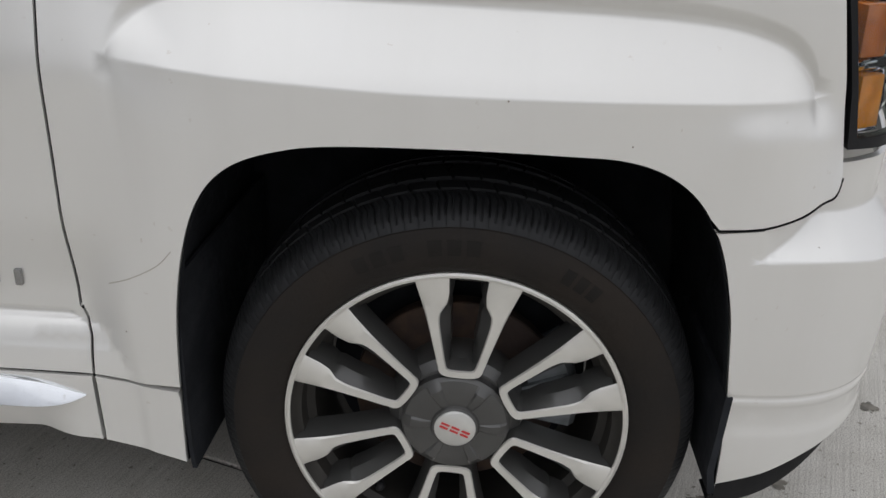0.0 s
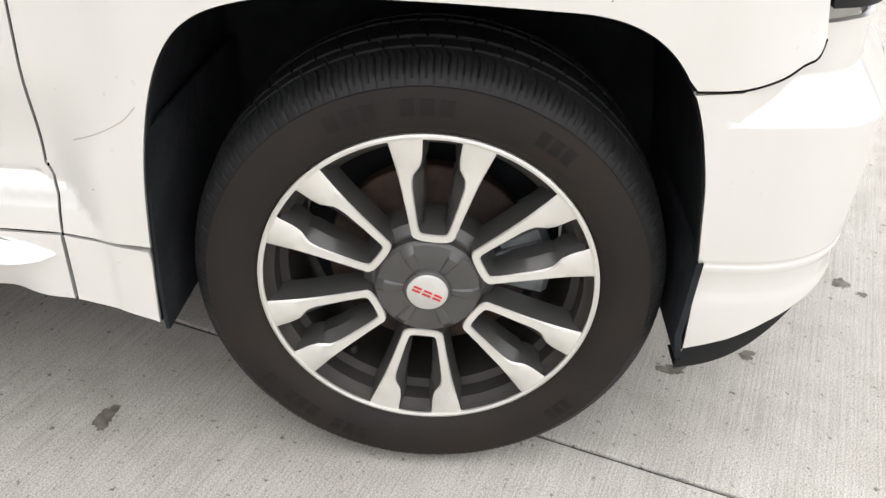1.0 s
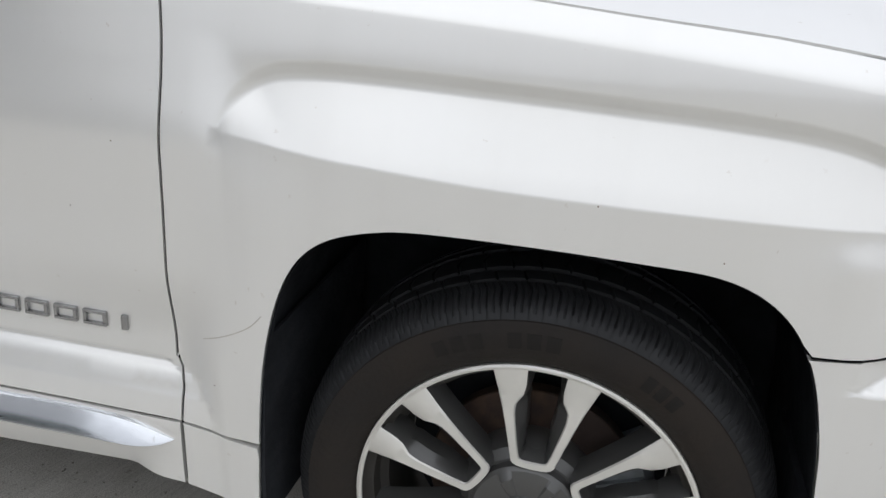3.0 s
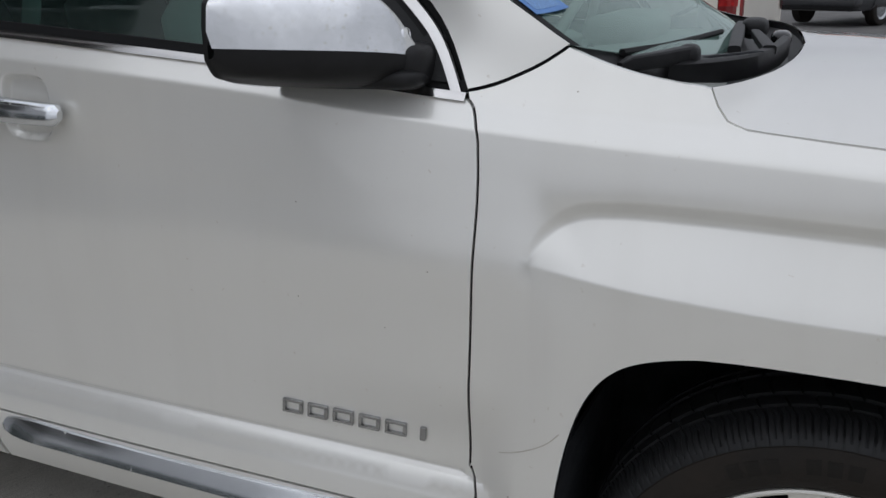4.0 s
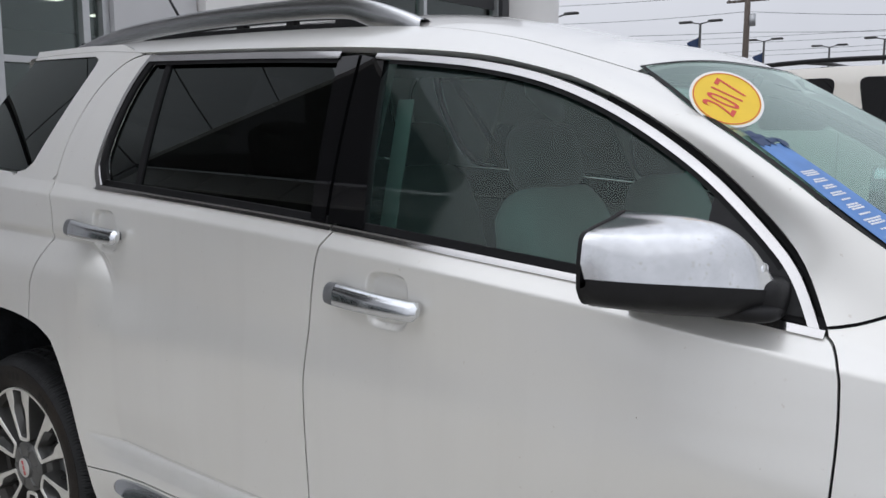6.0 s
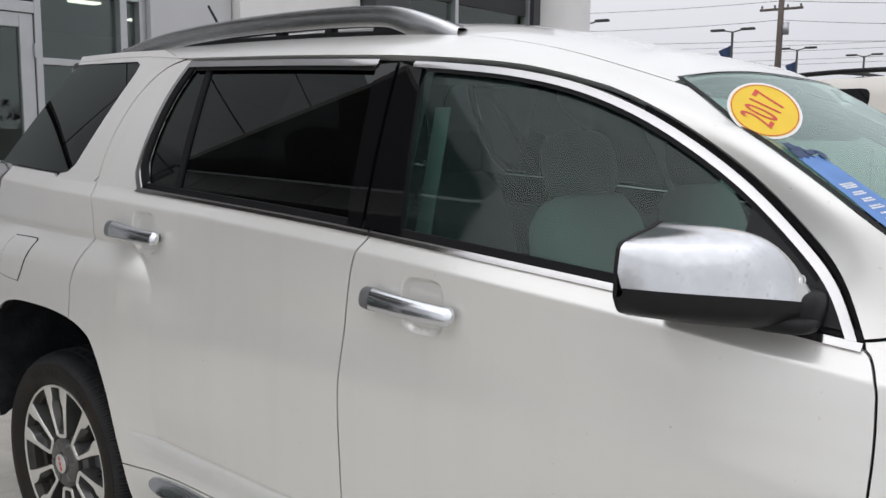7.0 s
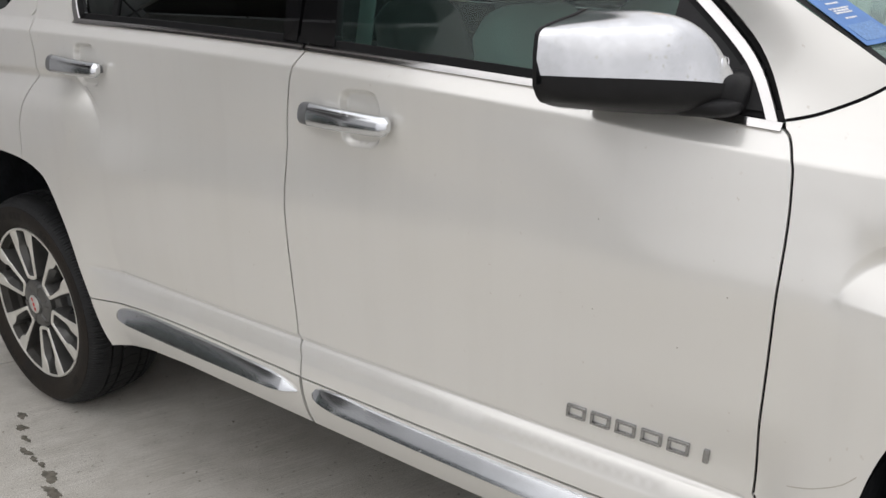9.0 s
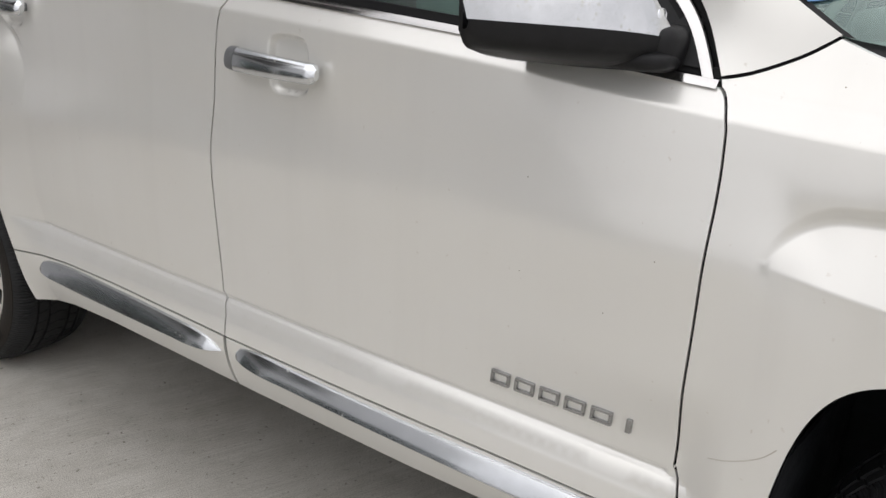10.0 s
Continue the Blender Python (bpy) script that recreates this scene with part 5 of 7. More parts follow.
def mirror_half(top):
    rows = []
    for y in ys:
        xf, zt, zm, zb = (curve_at(t, y) for t in (FX, TOPZ, MIDZ, BOTZ))
        row = []
        for j in range(21):
            a = math.pi / 2 * j / 20
            if top:
                z, x = zm + (zt - zm) * math.sin(a) ** 0.42, XR + (xf - XR) * math.cos(a) ** 0.36
            else:
                z, x = zm - (zm - zb) * math.sin(a) ** 0.6, XR + (xf - XR + 0.003) * math.cos(a) ** 0.5
            row.append((max(XR, x - (0.30 * (z - zm) if top else 0)), y, z))
        rows.append(row)
    bm = grid_mesh(rows)
    bmesh.ops.remove_doubles(bm, verts=bm.verts, dist=0.0003)
    return thicken(bm, (-0.002, 0.002, 0))


mirror = body("door_mirror", mirror_half(False), BLACK, None, "black door mirror housing with chrome cap")
body("mirror_cap", mirror_half(True), CAPCHROME, mirror, "scuffed chrome cap")
loop = [(y, curve_at(TOPZ, y) + 0.001) for y in ys] + [(ys[-1], curve_at(BOTZ, ys[-1]))] + [(y, curve_at(BOTZ, y) - 0.001) for y in ys[::-1]]
body("mirror_edge", grid_mesh([[(XR + 0.003, y, z), (XR - 0.003, y - 0.001, z), (XR - 0.005, y * 0.97, z)] for y, z in loop], close_u=True), BLACK, mirror)
bm = grid_mesh([[(XR - 0.003, y, curve_at(BOTZ, y) + (curve_at(TOPZ, y) - curve_at(BOTZ, y)) * v) for v in (0, 0.25, 0.5, 0.75, 1)] for y in ys])
body("mirror_glass", bm, CHROME, mirror)


def blob(centre, radii, power=2.4):
    """A rounded block."""
    rows = []
    for k in range(17):
        a = -math.pi / 2 + math.pi * k / 16
        rows.append([(centre[0] + radii[0] * math.copysign(abs(math.cos(a) * math.cos(b)) ** (2 / power), math.cos(b)), centre[1] + radii[1] * math.copysign(abs(math.cos(a) * math.sin(b)) ** (2 / power), math.sin(b)), centre[2] + radii[2] * math.copysign(abs(math.sin(a)) ** (2 / power), math.sin(a))) for b in [j * math.tau / 28 for j in range(28)]])
    bm = grid_mesh(rows, close_v=True)
    bmesh.ops.remove_doubles(bm, verts=bm.verts, dist=0.0002)
    return bm


body("mirror_arm", blob((-0.650, 0.102, 1.155), (0.045, 0.050, 0.034), 3.4), BLACK, mirror, "black mirror arm")
body("mirror_foot", blob((-0.665, 0.075, 1.140), (0.060, 0.045, 0.016), 3.0), BLACK, mirror)
body("mirror_cap_end", blob((-0.644, 0.077, 1.186), (0.014, 0.018, 0.026), 4.0), CHROME, mirror, "chrome end of the cap", sharp=80)

# ---- wipers and the vented cover below the windscreen ----
near_side = [(-0.290, 0.285), (-0.272, 0.295), (-0.251, 0.312), (-0.209, 0.373), (-0.173, 0.455), (-0.150, 0.56), (-0.136, 0.68), (-0.128, 0.85)]
far_side = [(-0.300, 0.36), (-0.285, 0.40), (-0.264, 0.42), (-0.216, 0.47), (-0.179, 0.54), (-0.160, 0.65), (-0.152, 0.78), (-0.146, 0.90)]
rows = [[(f[0], f[1], 1.118), (f[0], f[1], 1.146), (f[0] * 0.9 + n_[0] * 0.1, f[1] * 0.9 + n_[1] * 0.1, 1.150), (f[0] * 0.1 + n_[0] * 0.9, f[1] * 0.1 + n_[1] * 0.9, 1.150), (n_[0], n_[1], 1.146), (n_[0] - 0.002, n_[1] + 0.004, 1.112)] for n_, f in zip(smoothed(near_side, 5), smoothed(far_side, 5))]
cover = body("vented_cover", grid_mesh(rows), BLACK, None, "black vented cover below the windscreen", sharp=40, twin=False)
for x, y in ((-0.233, 0.392), (-0.2145, 0.420), (-0.197, 0.448), (-0.181, 0.478)):
    body("vent_slot", boxed(-0.0085, 0.0085, -0.024, 0.024, -0.004, 0.0012, 0.001, Matrix.Translation((x, y, 1.150)) @ pose(0, 0, 0, 0, 0, -24)), LINER, cover, twin=False)


def flat_bar(pts, wide, tall):
    """A tapered bar of rounded rectangular section along a line."""
    pts = [Vector(p) for p in pts]
    rows = []
    for i, p in enumerate(pts):
        t = (pts[min(i + 1, len(pts) - 1)] - pts[max(i - 1, 0)]).normalized()
        side = t.cross(Vector((0, 0, 1))).normalized()
        rows.append([p + side * (wide[i] * math.copysign(abs(math.cos(a)) ** 0.5, math.cos(a))) + Vector((0, 0, tall[i] * math.copysign(abs(math.sin(a)) ** 0.5, math.sin(a)))) for a in [j * math.tau / 12 for j in range(12)]])
    bm = grid_mesh(rows, close_v=True)
    bm.verts.ensure_lookup_table()
    for k in (0, len(bm.verts) - 12):
        bm.faces.new([bm.verts[k + j] for j in range(12)])
    return bm


w = body("wiper", flat_bar([(-0.350, 0.205, 1.150), (-0.338, 0.222, 1.153), (-0.305, 0.272, 1.155), (-0.283, 0.312, 1.157), (-0.268, 0.335, 1.157)], (0.006, 0.010, 0.012, 0.013, 0.016), (0.006, 0.011, 0.0125, 0.013, 0.015)), BLACK, None, "black windscreen wiper arm", twin=False)
body("wiper_hinge", blob((-0.268, 0.345, 1.154), (0.017, 0.030, 0.019), 3.0), BLACK, w, twin=False)
body("wiper_blade", tube([(-0.352, 0.23, 1.168), (-0.318, 0.42, 1.163), (-0.285, 0.66, 1.160), (-0.265, 0.85, 1.158)], 0.006, 6), SEAL, w, twin=False)
w = body("wiper", flat_bar([(-0.253, 1.25, 1.150), (-0.240, 1.0, 1.153), (-0.224, 0.72, 1.153), (-0.212, 0.50, 1.150)], (0.010, 0.013, 0.013, 0.011), (0.008, 0.010, 0.010, 0.009)), BLACK, None, "black windscreen wiper arm", twin=False)
body("wiper_link", flat_bar([(-0.205, 1.0, 1.146), (-0.180, 0.76, 1.148), (-0.158, 0.57, 1.146)], (0.010, 0.012, 0.012), (0.008, 0.009, 0.009)), BLACK, w, twin=False)
body("wiper_hinge", blob((-0.212, 1.10, 1.150), (0.030, 0.055, 0.024), 3.0), BLACK, w, twin=False)
body("pivot_cap", blob((-0.150, 0.98, 1.136), (0.022, 0.05, 0.018), 2.6), GLOSSBLACK, w, twin=False)

# ---- wheel ----
R_R = 0.2525


def tyre_mesh(part_name):
    """Tyre with shoulder blocks, rain grooves and a bulging sidewall; the outer face looks to -y."""
    prof = [(0.2505, 0.016), (0.254, 0.002), (0.262, -0.006), (0.272, -0.012), (0.285, -0.016), (0.298, -0.0175), (0.312, -0.0165), (0.321, -0.014), (0.3245, -0.0135), (0.3255, -0.011), (0.333, -0.006), (0.340, 0.000), (0.3455, 0.008), (0.3495, 0.017), (0.3525, 0.028)]
    tread = [(0.3545, 0.038), (0.3553, 0.046), (0.3490, 0.0475), (0.3490, 0.053), (0.3560, 0.0545), (0.3572, 0.066), (0.3580, 0.078), (0.3510, 0.0795), (0.3510, 0.089), (0.3583, 0.0905), (0.359, 0.105), (0.359, 0.118)]
    half = prof + tread
    full = half + [(r, 0.236 - y) for r, y in half[::-1][1:]]
    n = 112 * 8
    rows = []
    split = len(prof) - 6
    for k in range(n):
        a = k * math.tau / n
        ph = k % 8
        row = []
        for i, (r, y) in enumerate(full):
            j = i if i < len(half) else 2 * len(half) - 2 - i
            rr = r
            if 10 <= j <= 15 and ph == 0:
                rr -= 0.0045 if j > 11 else 0.0022
            if 11 <= j <= 15 and ph == 4:
                rr -= 0.0026
            if 18 <= j <= 21 and (k + 3 * (i >= len(half))) % 16 == 5:
                rr -= 0.005
            if 24 <= j <= 26 and (k + 1) % 16 == 8:
                rr -= 0.005
            aa = a + (0.010 * (j - 14) if j > 14 else 0)
            row.append((rr * math.cos(aa), y, max(-0.3515, rr * math.sin(aa))))
        rows.append(row[:split + 1] if part_name == "sidewall" else row[split:])
    return grid_mesh(rows, close_u=True)


R = R_R
HW = [(0.30, 0.118), (0.36, 0.130), (0.45, 0.150), (0.60, 0.190), (0.70, 0.218), (0.80, 0.250), (0.90, 0.286), (0.955, 0.305)]
SLOT = [(0.368, 0.078), (0.45, 0.098), (0.60, 0.128), (0.68, 0.143), (0.735, 0.140), (0.80, 0.108), (0.86, 0.101), (0.935, 0.107)]


def face_y(u):
    return 0.000 + 0.010 * (1 - u) ** 1.5


def spoke_parts(k):
    """The bright face of one pair of spokes, and its painted flanks."""
    face, flank = bmesh.new(), bmesh.new()

    def P(u, v, y):
        a = radians(90 - 3.5 + 60 * k)
        c = min(1.0, 0.9705 / math.hypot(u, v))
        u, v = u * c, v * c
        return (R * (u * math.cos(a) - v * math.sin(a)), y, R * (u * math.sin(a) + v * math.cos(a)))
    lin = lambda tab, u: float(np.interp(u, [p[0] for p in tab], [p[1] for p in tab]))
    us = [0.90, 0.87, 0.84, 0.80, 0.77, 0.735, 0.70, 0.66, 0.60, 0.52, 0.45, 0.41]
    contour = [((0.95, 0.303), (0.98, 0.107), 1), ((0.935, 0.298), (0.945, 0.107), 1)] + [((u, lin(HW, u)), (u, lin(SLOT, u)), 1) for u in us]
    contour += [((0.378, 0.1315), (0.392, 0.0835), 1), ((0.352, 0.127), (0.377, 0.078), 0), ((0.333, 0.114), (0.3675, 0.068), 0), ((0.321, 0.09), (0.364, 0.052), 0), ((0.315, 0.05), (0.363, 0.026), 0), ((0.313, 0.0), (0.3625, 0.0), 0)]
    for sgn in (1, -1):
        rows, wall, slot = [], [], []
        for (uo, vo), (ui, vi), straight in contour:
            y = face_y((uo + ui) / 2)
            row = []
            for w, dy in ((0, 0.0028), (0.10, 0.0), (0.5, 0.0), (0.90, 0.0), (1, 0.0028)):
                row.append(P(uo + (ui - uo) * w, sgn * (vo + (vi - vo) * w), y + dy))
            rows.append(row)
            d = math.hypot(uo - ui, vo - vi)
            nu, nv = (uo - ui) / d, (vo - vi) / d
            wall.append([row[0], P(uo + nu * 0.008, sgn * (vo + nv * 0.010), y + 0.02), P(uo + nu * 0.012, sgn * (vo + nv * 0.018), y + 0.050)])
            if straight:
                nar = vi * (0.60 if 0.47 < ui < 0.76 else 0.80)
                slot.append([row[4], P(ui, sgn * nar, y + 0.020), P(ui, sgn * nar * 0.9, y + 0.050)])
            else:
                slot.append([row[4], P(ui + 0.022, sgn * vi * 0.8, y + 0.020), P(ui + 0.03, sgn * vi * 0.7, y + 0.050)])
        grid_mesh(rows, bm=face)
        grid_mesh(wall, bm=flank)
        grid_mesh(slot[1:], bm=flank)
    # outer end of the slot
    grid_mesh([[P(0.985, 0.109 * t, 0.0028), P(0.945, 0.10 * t, 0.016), P(0.925, 0.09 * t, 0.05)] for t in (-1, -0.5, 0, 0.5, 1)], bm=flank)
    bmesh.ops.remove_doubles(face, verts=face.verts, dist=0.0004)
    bmesh.ops.remove_doubles(flank, verts=flank.verts, dist=0.0004)
    return face, flank


def make_wheel(x, y0, label):
    wh = new("wheel")
    wh.parent = car
    wh.location = (x, y0, 0.352)
    tagged(wh, label)
    tyre_ob = part("tyre", tyre_mesh("sidewall"), RUBBER, wh, "dusty black tyre", sharp=30)
    part("tread", tyre_mesh("tread"), TREAD, tyre_ob, "black tread with fine sipes", sharp=22)
    rim_ob = part("rim", lathe([(0.2525, 0.004), (0.2515, 0.0), (0.2455, 0.0), (0.2445, 0.003), (0.238, 0.016), (0.232, 0.020), (0.229, 0.045), (0.217, 0.052), (0.213, 0.10), (0.213, 0.20), (0.235, 0.22)], 120), BARREL, wh, "dusty dark alloy rim", sharp=30)
    part("rim_lip", lathe([(0.2530, 0.006), (0.2528, -0.001), (0.2490, -0.0025), (0.2452, -0.001), (0.2448, 0.002)], 120), MACHINED, rim_ob, "machined bright rim edge", sharp=40)
    for k in range(6):
        f, fl = spoke_parts(k)
        part("spoke", fl, RIMGREY, rim_ob, "", sharp=30)
        part("spoke_face", f, MACHINED, rim_ob, "machined bright spoke pair", sharp=40)
    part("hub_web", lathe([(0.05, 0.02), (0.085, 0.024), (0.098, 0.034), (0.105, 0.055), (0.10, 0.09), (0.05, 0.10)], 72), RIMGREY, rim_ob, sharp=30)
    cap = [(0.0, -0.006), (0.030, -0.006), (0.034, -0.004), (0.036, 0.0), (0.052, 0.0), (0.066, 0.001), (0.076, 0.004), (0.0805, 0.010), (0.081, 0.03)]
    rows = []
    for k in range(144):
        a = k * math.tau / 144
        rib = 0.5 + 0.5 * math.cos(6 * (a - radians(90 - 3.5 + 30)))
        groove = ease((rib - 0.80) / 0.12)
        rows.append([(r * math.cos(a), y - (0.004 * groove if 0.036 < r < 0.07 else 0), r * math.sin(a)) for r, y in cap])
    cap_ob = part("centre_cap", grid_mesh(rows, close_u=True), RIMGREY, wh, "grey centre cap", sharp=25)
    part("emblem_disc", lathe([(0.0, -0.0085), (0.0285, -0.0085), (0.0305, -0.007), (0.031, -0.004)], 48), BADGE, cap_ob, "satin silver disc", sharp=40)
    for j in range(3):
        m = Matrix.Rotation(radians(24), 4, "Y") @ Matrix.Translation((-0.0165 + 0.0165 * j, -0.0088, 0.0))
        bm = bmesh.new()
        box(bm, -0.0065, 0.0065, -0.0006, 0.0006, 0.0008, 0.0040, 0, m)
        box(bm, -0.0065, 0.0065, -0.0006, 0.0006, -0.0054, -0.0022, 0, m)
        part("emblem_mark", bm, REDPRINT, cap_ob, "red enamel mark", smooth=False)
    part("valve_stem", tube([(-0.122, 0.05, -0.150), (-0.117, 0.024, -0.138), (-0.115, 0.018, -0.134)], [0.008, 0.0085, 0.006], 10), BLACK, wh)
    # faint raised marks on the sidewall
    for a0, count, w in ((118, 7, 5.0), (62, 3, 4.0), (-108, 9, 4.4), (-40, 4, 3.0)):
        for q in range(count):
            if q % 4 == 3:
                continue
            a = radians(a0 - q * w)
            rows = []
            for f in (0.0, 0.33, 0.67, 1.0):
                b = a - radians(w * 0.72) * f
                rows.append([(r * math.cos(b), yy, r * math.sin(b)) for r, yy in ((0.286, -0.0155), (0.2865, -0.0174), (0.291, -0.0179), (0.3045, -0.0180), (0.309, -0.0174), (0.3095, -0.016))])
            part("sidewall_mark", grid_mesh(rows), WHEELMARK, tyre_ob, smooth=False)
    disc = lathe([(0.06, 0.088), (0.158, 0.088), (0.160, 0.09), (0.160, 0.112), (0.06, 0.112)], 72)
    part("brake_disc", disc, RUST, wh, "rusty brake disc", sharp=30)
    bm = bmesh.new()
    for a0, a1, r0, r1, ya, yb in ((-12, 34, 0.115, 0.187, 0.062, 0.128), (0, 20, 0.10, 0.178, 0.054, 0.07)):
        rows = []
        for q in range(9):
            a = radians(a0 + (a1 - a0) * q / 8)
            rows.append([(r * math.cos(a), yy, r * math.sin(a)) for r, yy in ((r0, ya), (r1 - 0.01, ya), (r1, ya + 0.012), (r1, yb), (r0, yb))])
        g0 = len(bm.verts)
        grid_mesh(rows, close_v=True, bm=bm)
        bm.verts.ensure_lookup_table()
        bm.faces.new([bm.verts[g0 + i] for i in range(5)])
        bm.faces.new([bm.verts[len(bm.verts) - 5 + i] for i in range(5)])
    part("brake_caliper", bm, CALIPER, wh, "bare cast brake caliper", sharp=30)
    back = lathe([(0.0, 0.16), (0.20, 0.16), (0.205, 0.165)], 40)
    part("splash_plate", back, LINER, wh)
    return wh


front_wheel = make_wheel(0.0, 0.050, "six twin-spoke alloy wheel with machined faces")
rear_wheel = copy_thing(front_wheel, Matrix.Translation((-2.857, 0.050, 0.352)) @ Matrix.Rotation(radians(-131.5), 4, "Y"))
for ob in rear_wheel.children:
    if ob.name.startswith(("tyre", "brake_caliper")):
        ob.matrix_local = Matrix.Rotation(radians(131.5), 4, "Y")
for x in (0.0, -2.857):
    copy_thing(front_wheel, Matrix.Translation((x, WIDE - 0.05, 0.352)) @ Matrix.Rotation(math.pi, 4, "Z"))

# ---- seats, dash ----
def cushion(w, d, h, bulge, m):
    """A padded block: w wide, d deep, h high, with crowned faces."""
    bm = bmesh.new()
    bmesh.ops.create_cube(bm, size=1.0)
    bmesh.ops.subdivide_edges(bm, edges=bm.edges, cuts=5, use_grid_fill=True)
    for v in bm.verts:
        p = v.co.copy()
        e = [1 - (abs(2 * p[i]) ** 6) * 0.12 for i in range(3)]
        f = [math.cos(math.pi * p[i] * 0.9) for i in range(3)]
        q = Vector((p.x * w * e[1] * e[2] ** 0.5, p.y * d * e[0] * e[2] ** 0.5, p.z * h * e[0] * e[1]))
        q.y += math.copysign(bulge * f[0] * f[2], p.y) if abs(p.y) > 0.4 else 0
        q.z += math.copysign(bulge * f[0] * f[1], p.z) if abs(p.z) > 0.4 else 0
        v.co = m @ q
    return bm


def seat(x, y, name="front_seat"):
    st = part("seat", cushion(0.52, 0.52, 0.16, 0.03, Matrix.Translation((x, y, 0.72)) @ pose(0, 0, 0, 0, 6, 0) @ pose(0, 0, 0, 0, 0, 90)), LEATHER, car, "light grey leather seat")
    part("backrest", cushion(0.40, 0.15, 0.62, 0.03, Matrix.Translation((x - 0.17, y, 0.95)) @ pose(0, 0, 0, 0, -16, 0) @ pose(0, 0, 0, 0, 0, 90)), LEATHER, st)
    part("headrest", cushion(0.22, 0.10, 0.15, 0.015, Matrix.Translation((x - 0.265, y, 1.335)) @ pose(0, 0, 0, 0, -12, 0) @ pose(0, 0, 0, 0, 0, 90)), DARKCLOTH, st)
    part("headrest_posts", tube([(x - 0.245, y - 0.05, 1.22), (x - 0.255, y - 0.05, 1.32)], 0.006, 6), SATIN, st)


for yy in (0.60, WIDE - 0.58):
    seat(-1.06, yy)
    seat(-1.98, yy)
part("cabin_floor", boxed(-3.3, -0.62, 0.5, WIDE - 0.5, 0.36, 0.42), DARKCLOTH, car)
for yy in (0.105, WIDE - 0.125):
    part("door_card", boxed(-2.5, -0.62, yy, yy + 0.02, 0.45, 1.12, 0.005), DARKCLOTH, car)
part("cargo_cover", boxed(-3.45, -2.5, 0.16, WIDE - 0.16, 1.05, 1.08), DARKCLOTH, car)
dash = grid_mesh([[(x, y, z + 0.012 * math.sin(3 * y)) for y in [0.14 + 1.57 * j / 24 for j in range(25)]] for x, z in ((-0.21, 1.10), (-0.30, 1.115), (-0.45, 1.12), (-0.58, 1.105), (-0.64, 1.07), (-0.66, 0.98), (-0.64, 0.7))])
part("dashboard", dash, DASH, car, "grey green dashboard")
bm = boxed(-0.62, -0.46, 1.10, 1.55, 1.10, 1.175, 0.03)
part("instrument_hood", bm, DASH, car)
sw = bmesh.new()
rows = [[((0.014 * math.sin(b)), (0.185 + 0.014 * math.cos(b)) * math.cos(a), (0.185 + 0.014 * math.cos(b)) * math.sin(a)) for b in [j * math.tau / 8 for j in range(8)]] for a in [k * math.tau / 40 for k in range(40)]]
grid_mesh(rows, close_u=True, close_v=True, bm=sw)
box(sw, -0.02, 0.02, -0.18, 0.18, -0.03, 0.03)
box(sw, -0.03, 0.02, -0.07, 0.07, -0.07, 0.06, 0.01)
bmesh.ops.transform(sw, matrix=Matrix.Translation((-0.72, 1.33, 1.06)) @ pose(0, 0, 0, 0, 22, 0), verts=sw.verts)
part("steering_wheel", sw, DASH, car, "grey steering wheel")
rv = boxed(-0.99, -0.965, 0.80, 1.05, 1.44, 1.50, 0.012)
part("interior_mirror", rv, DARKCLOTH, car)
part("interior_mirror_stem", tube([(-0.965, 0.925, 1.48), (-0.925, 0.925, 1.53)], 0.01, 8), DARKCLOTH, car)
liner = grid_mesh([[roof_full(-3.10 + (3.10 - 1.0) * j / 30, 0.06 + 0.94 * k / 10) + Vector((0, 0, -0.04)) for j in range(31)] for k in range(11)])
body("headliner", liner, HEADLINER, None)
for x0, x1 in ((-1.62, -1.47),):
    b_in = grid_mesh([[(x - 0.09 * k / 6, surf(x - 0.09 * k / 6, 1.2 + 0.37 * k / 6) + 0.035 + 0.02 * (j % 2), 1.2 + 0.37 * k / 6) for j, x in enumerate((x0, x1))] for k in range(7)])
    body("inner_pillar_trim", b_in, HEADLINER, None)
belt_bm = grid_mesh([[(-1.49 - 0.05 * k / 8 + dx, 0.15 + 0.16 * k / 8, 1.05 + 0.42 * k / 8) for dx in (0.0, 0.045)] for k in range(9)])
body("seat_belt", thicken(belt_bm, (0, 0.003, 0)), HEADLINER)

# ---- stickers on the windscreen ----
def shield_frame(u, v):
    p = shield_point(u, v)
    du = (shield_point(u + 0.02, v) - shield_point(u - 0.02, v)).normalized()
    dv = (shield_point(u, v + 0.02) - shield_point(u, v - 0.02)).normalized()
    nn = dv.cross(du).normalized()
    if nn.z < 0:
        nn = -nn
    dv = du.cross(nn).normalized()
    if dv.y < 0:
        dv = -dv
    return p, du, dv, nn


sp0 = Vector((-0.7905, 0.316, 1.4558))
snn = Vector((0.5, -0.55, 0.64)).normalized()
s_right = Vector((-0.068, 0.096, 0.057))
s_right = (s_right - snn * s_right.dot(snn)).normalized()
s_right = Matrix.Rotation(radians(14), 3, snn) @ s_right
s_up = snn.cross(s_right).normalized()
S_TURN = Matrix(((*s_right, 0), (*s_up, 0), (*snn, 0), (0, 0, 0, 1))).transposed()


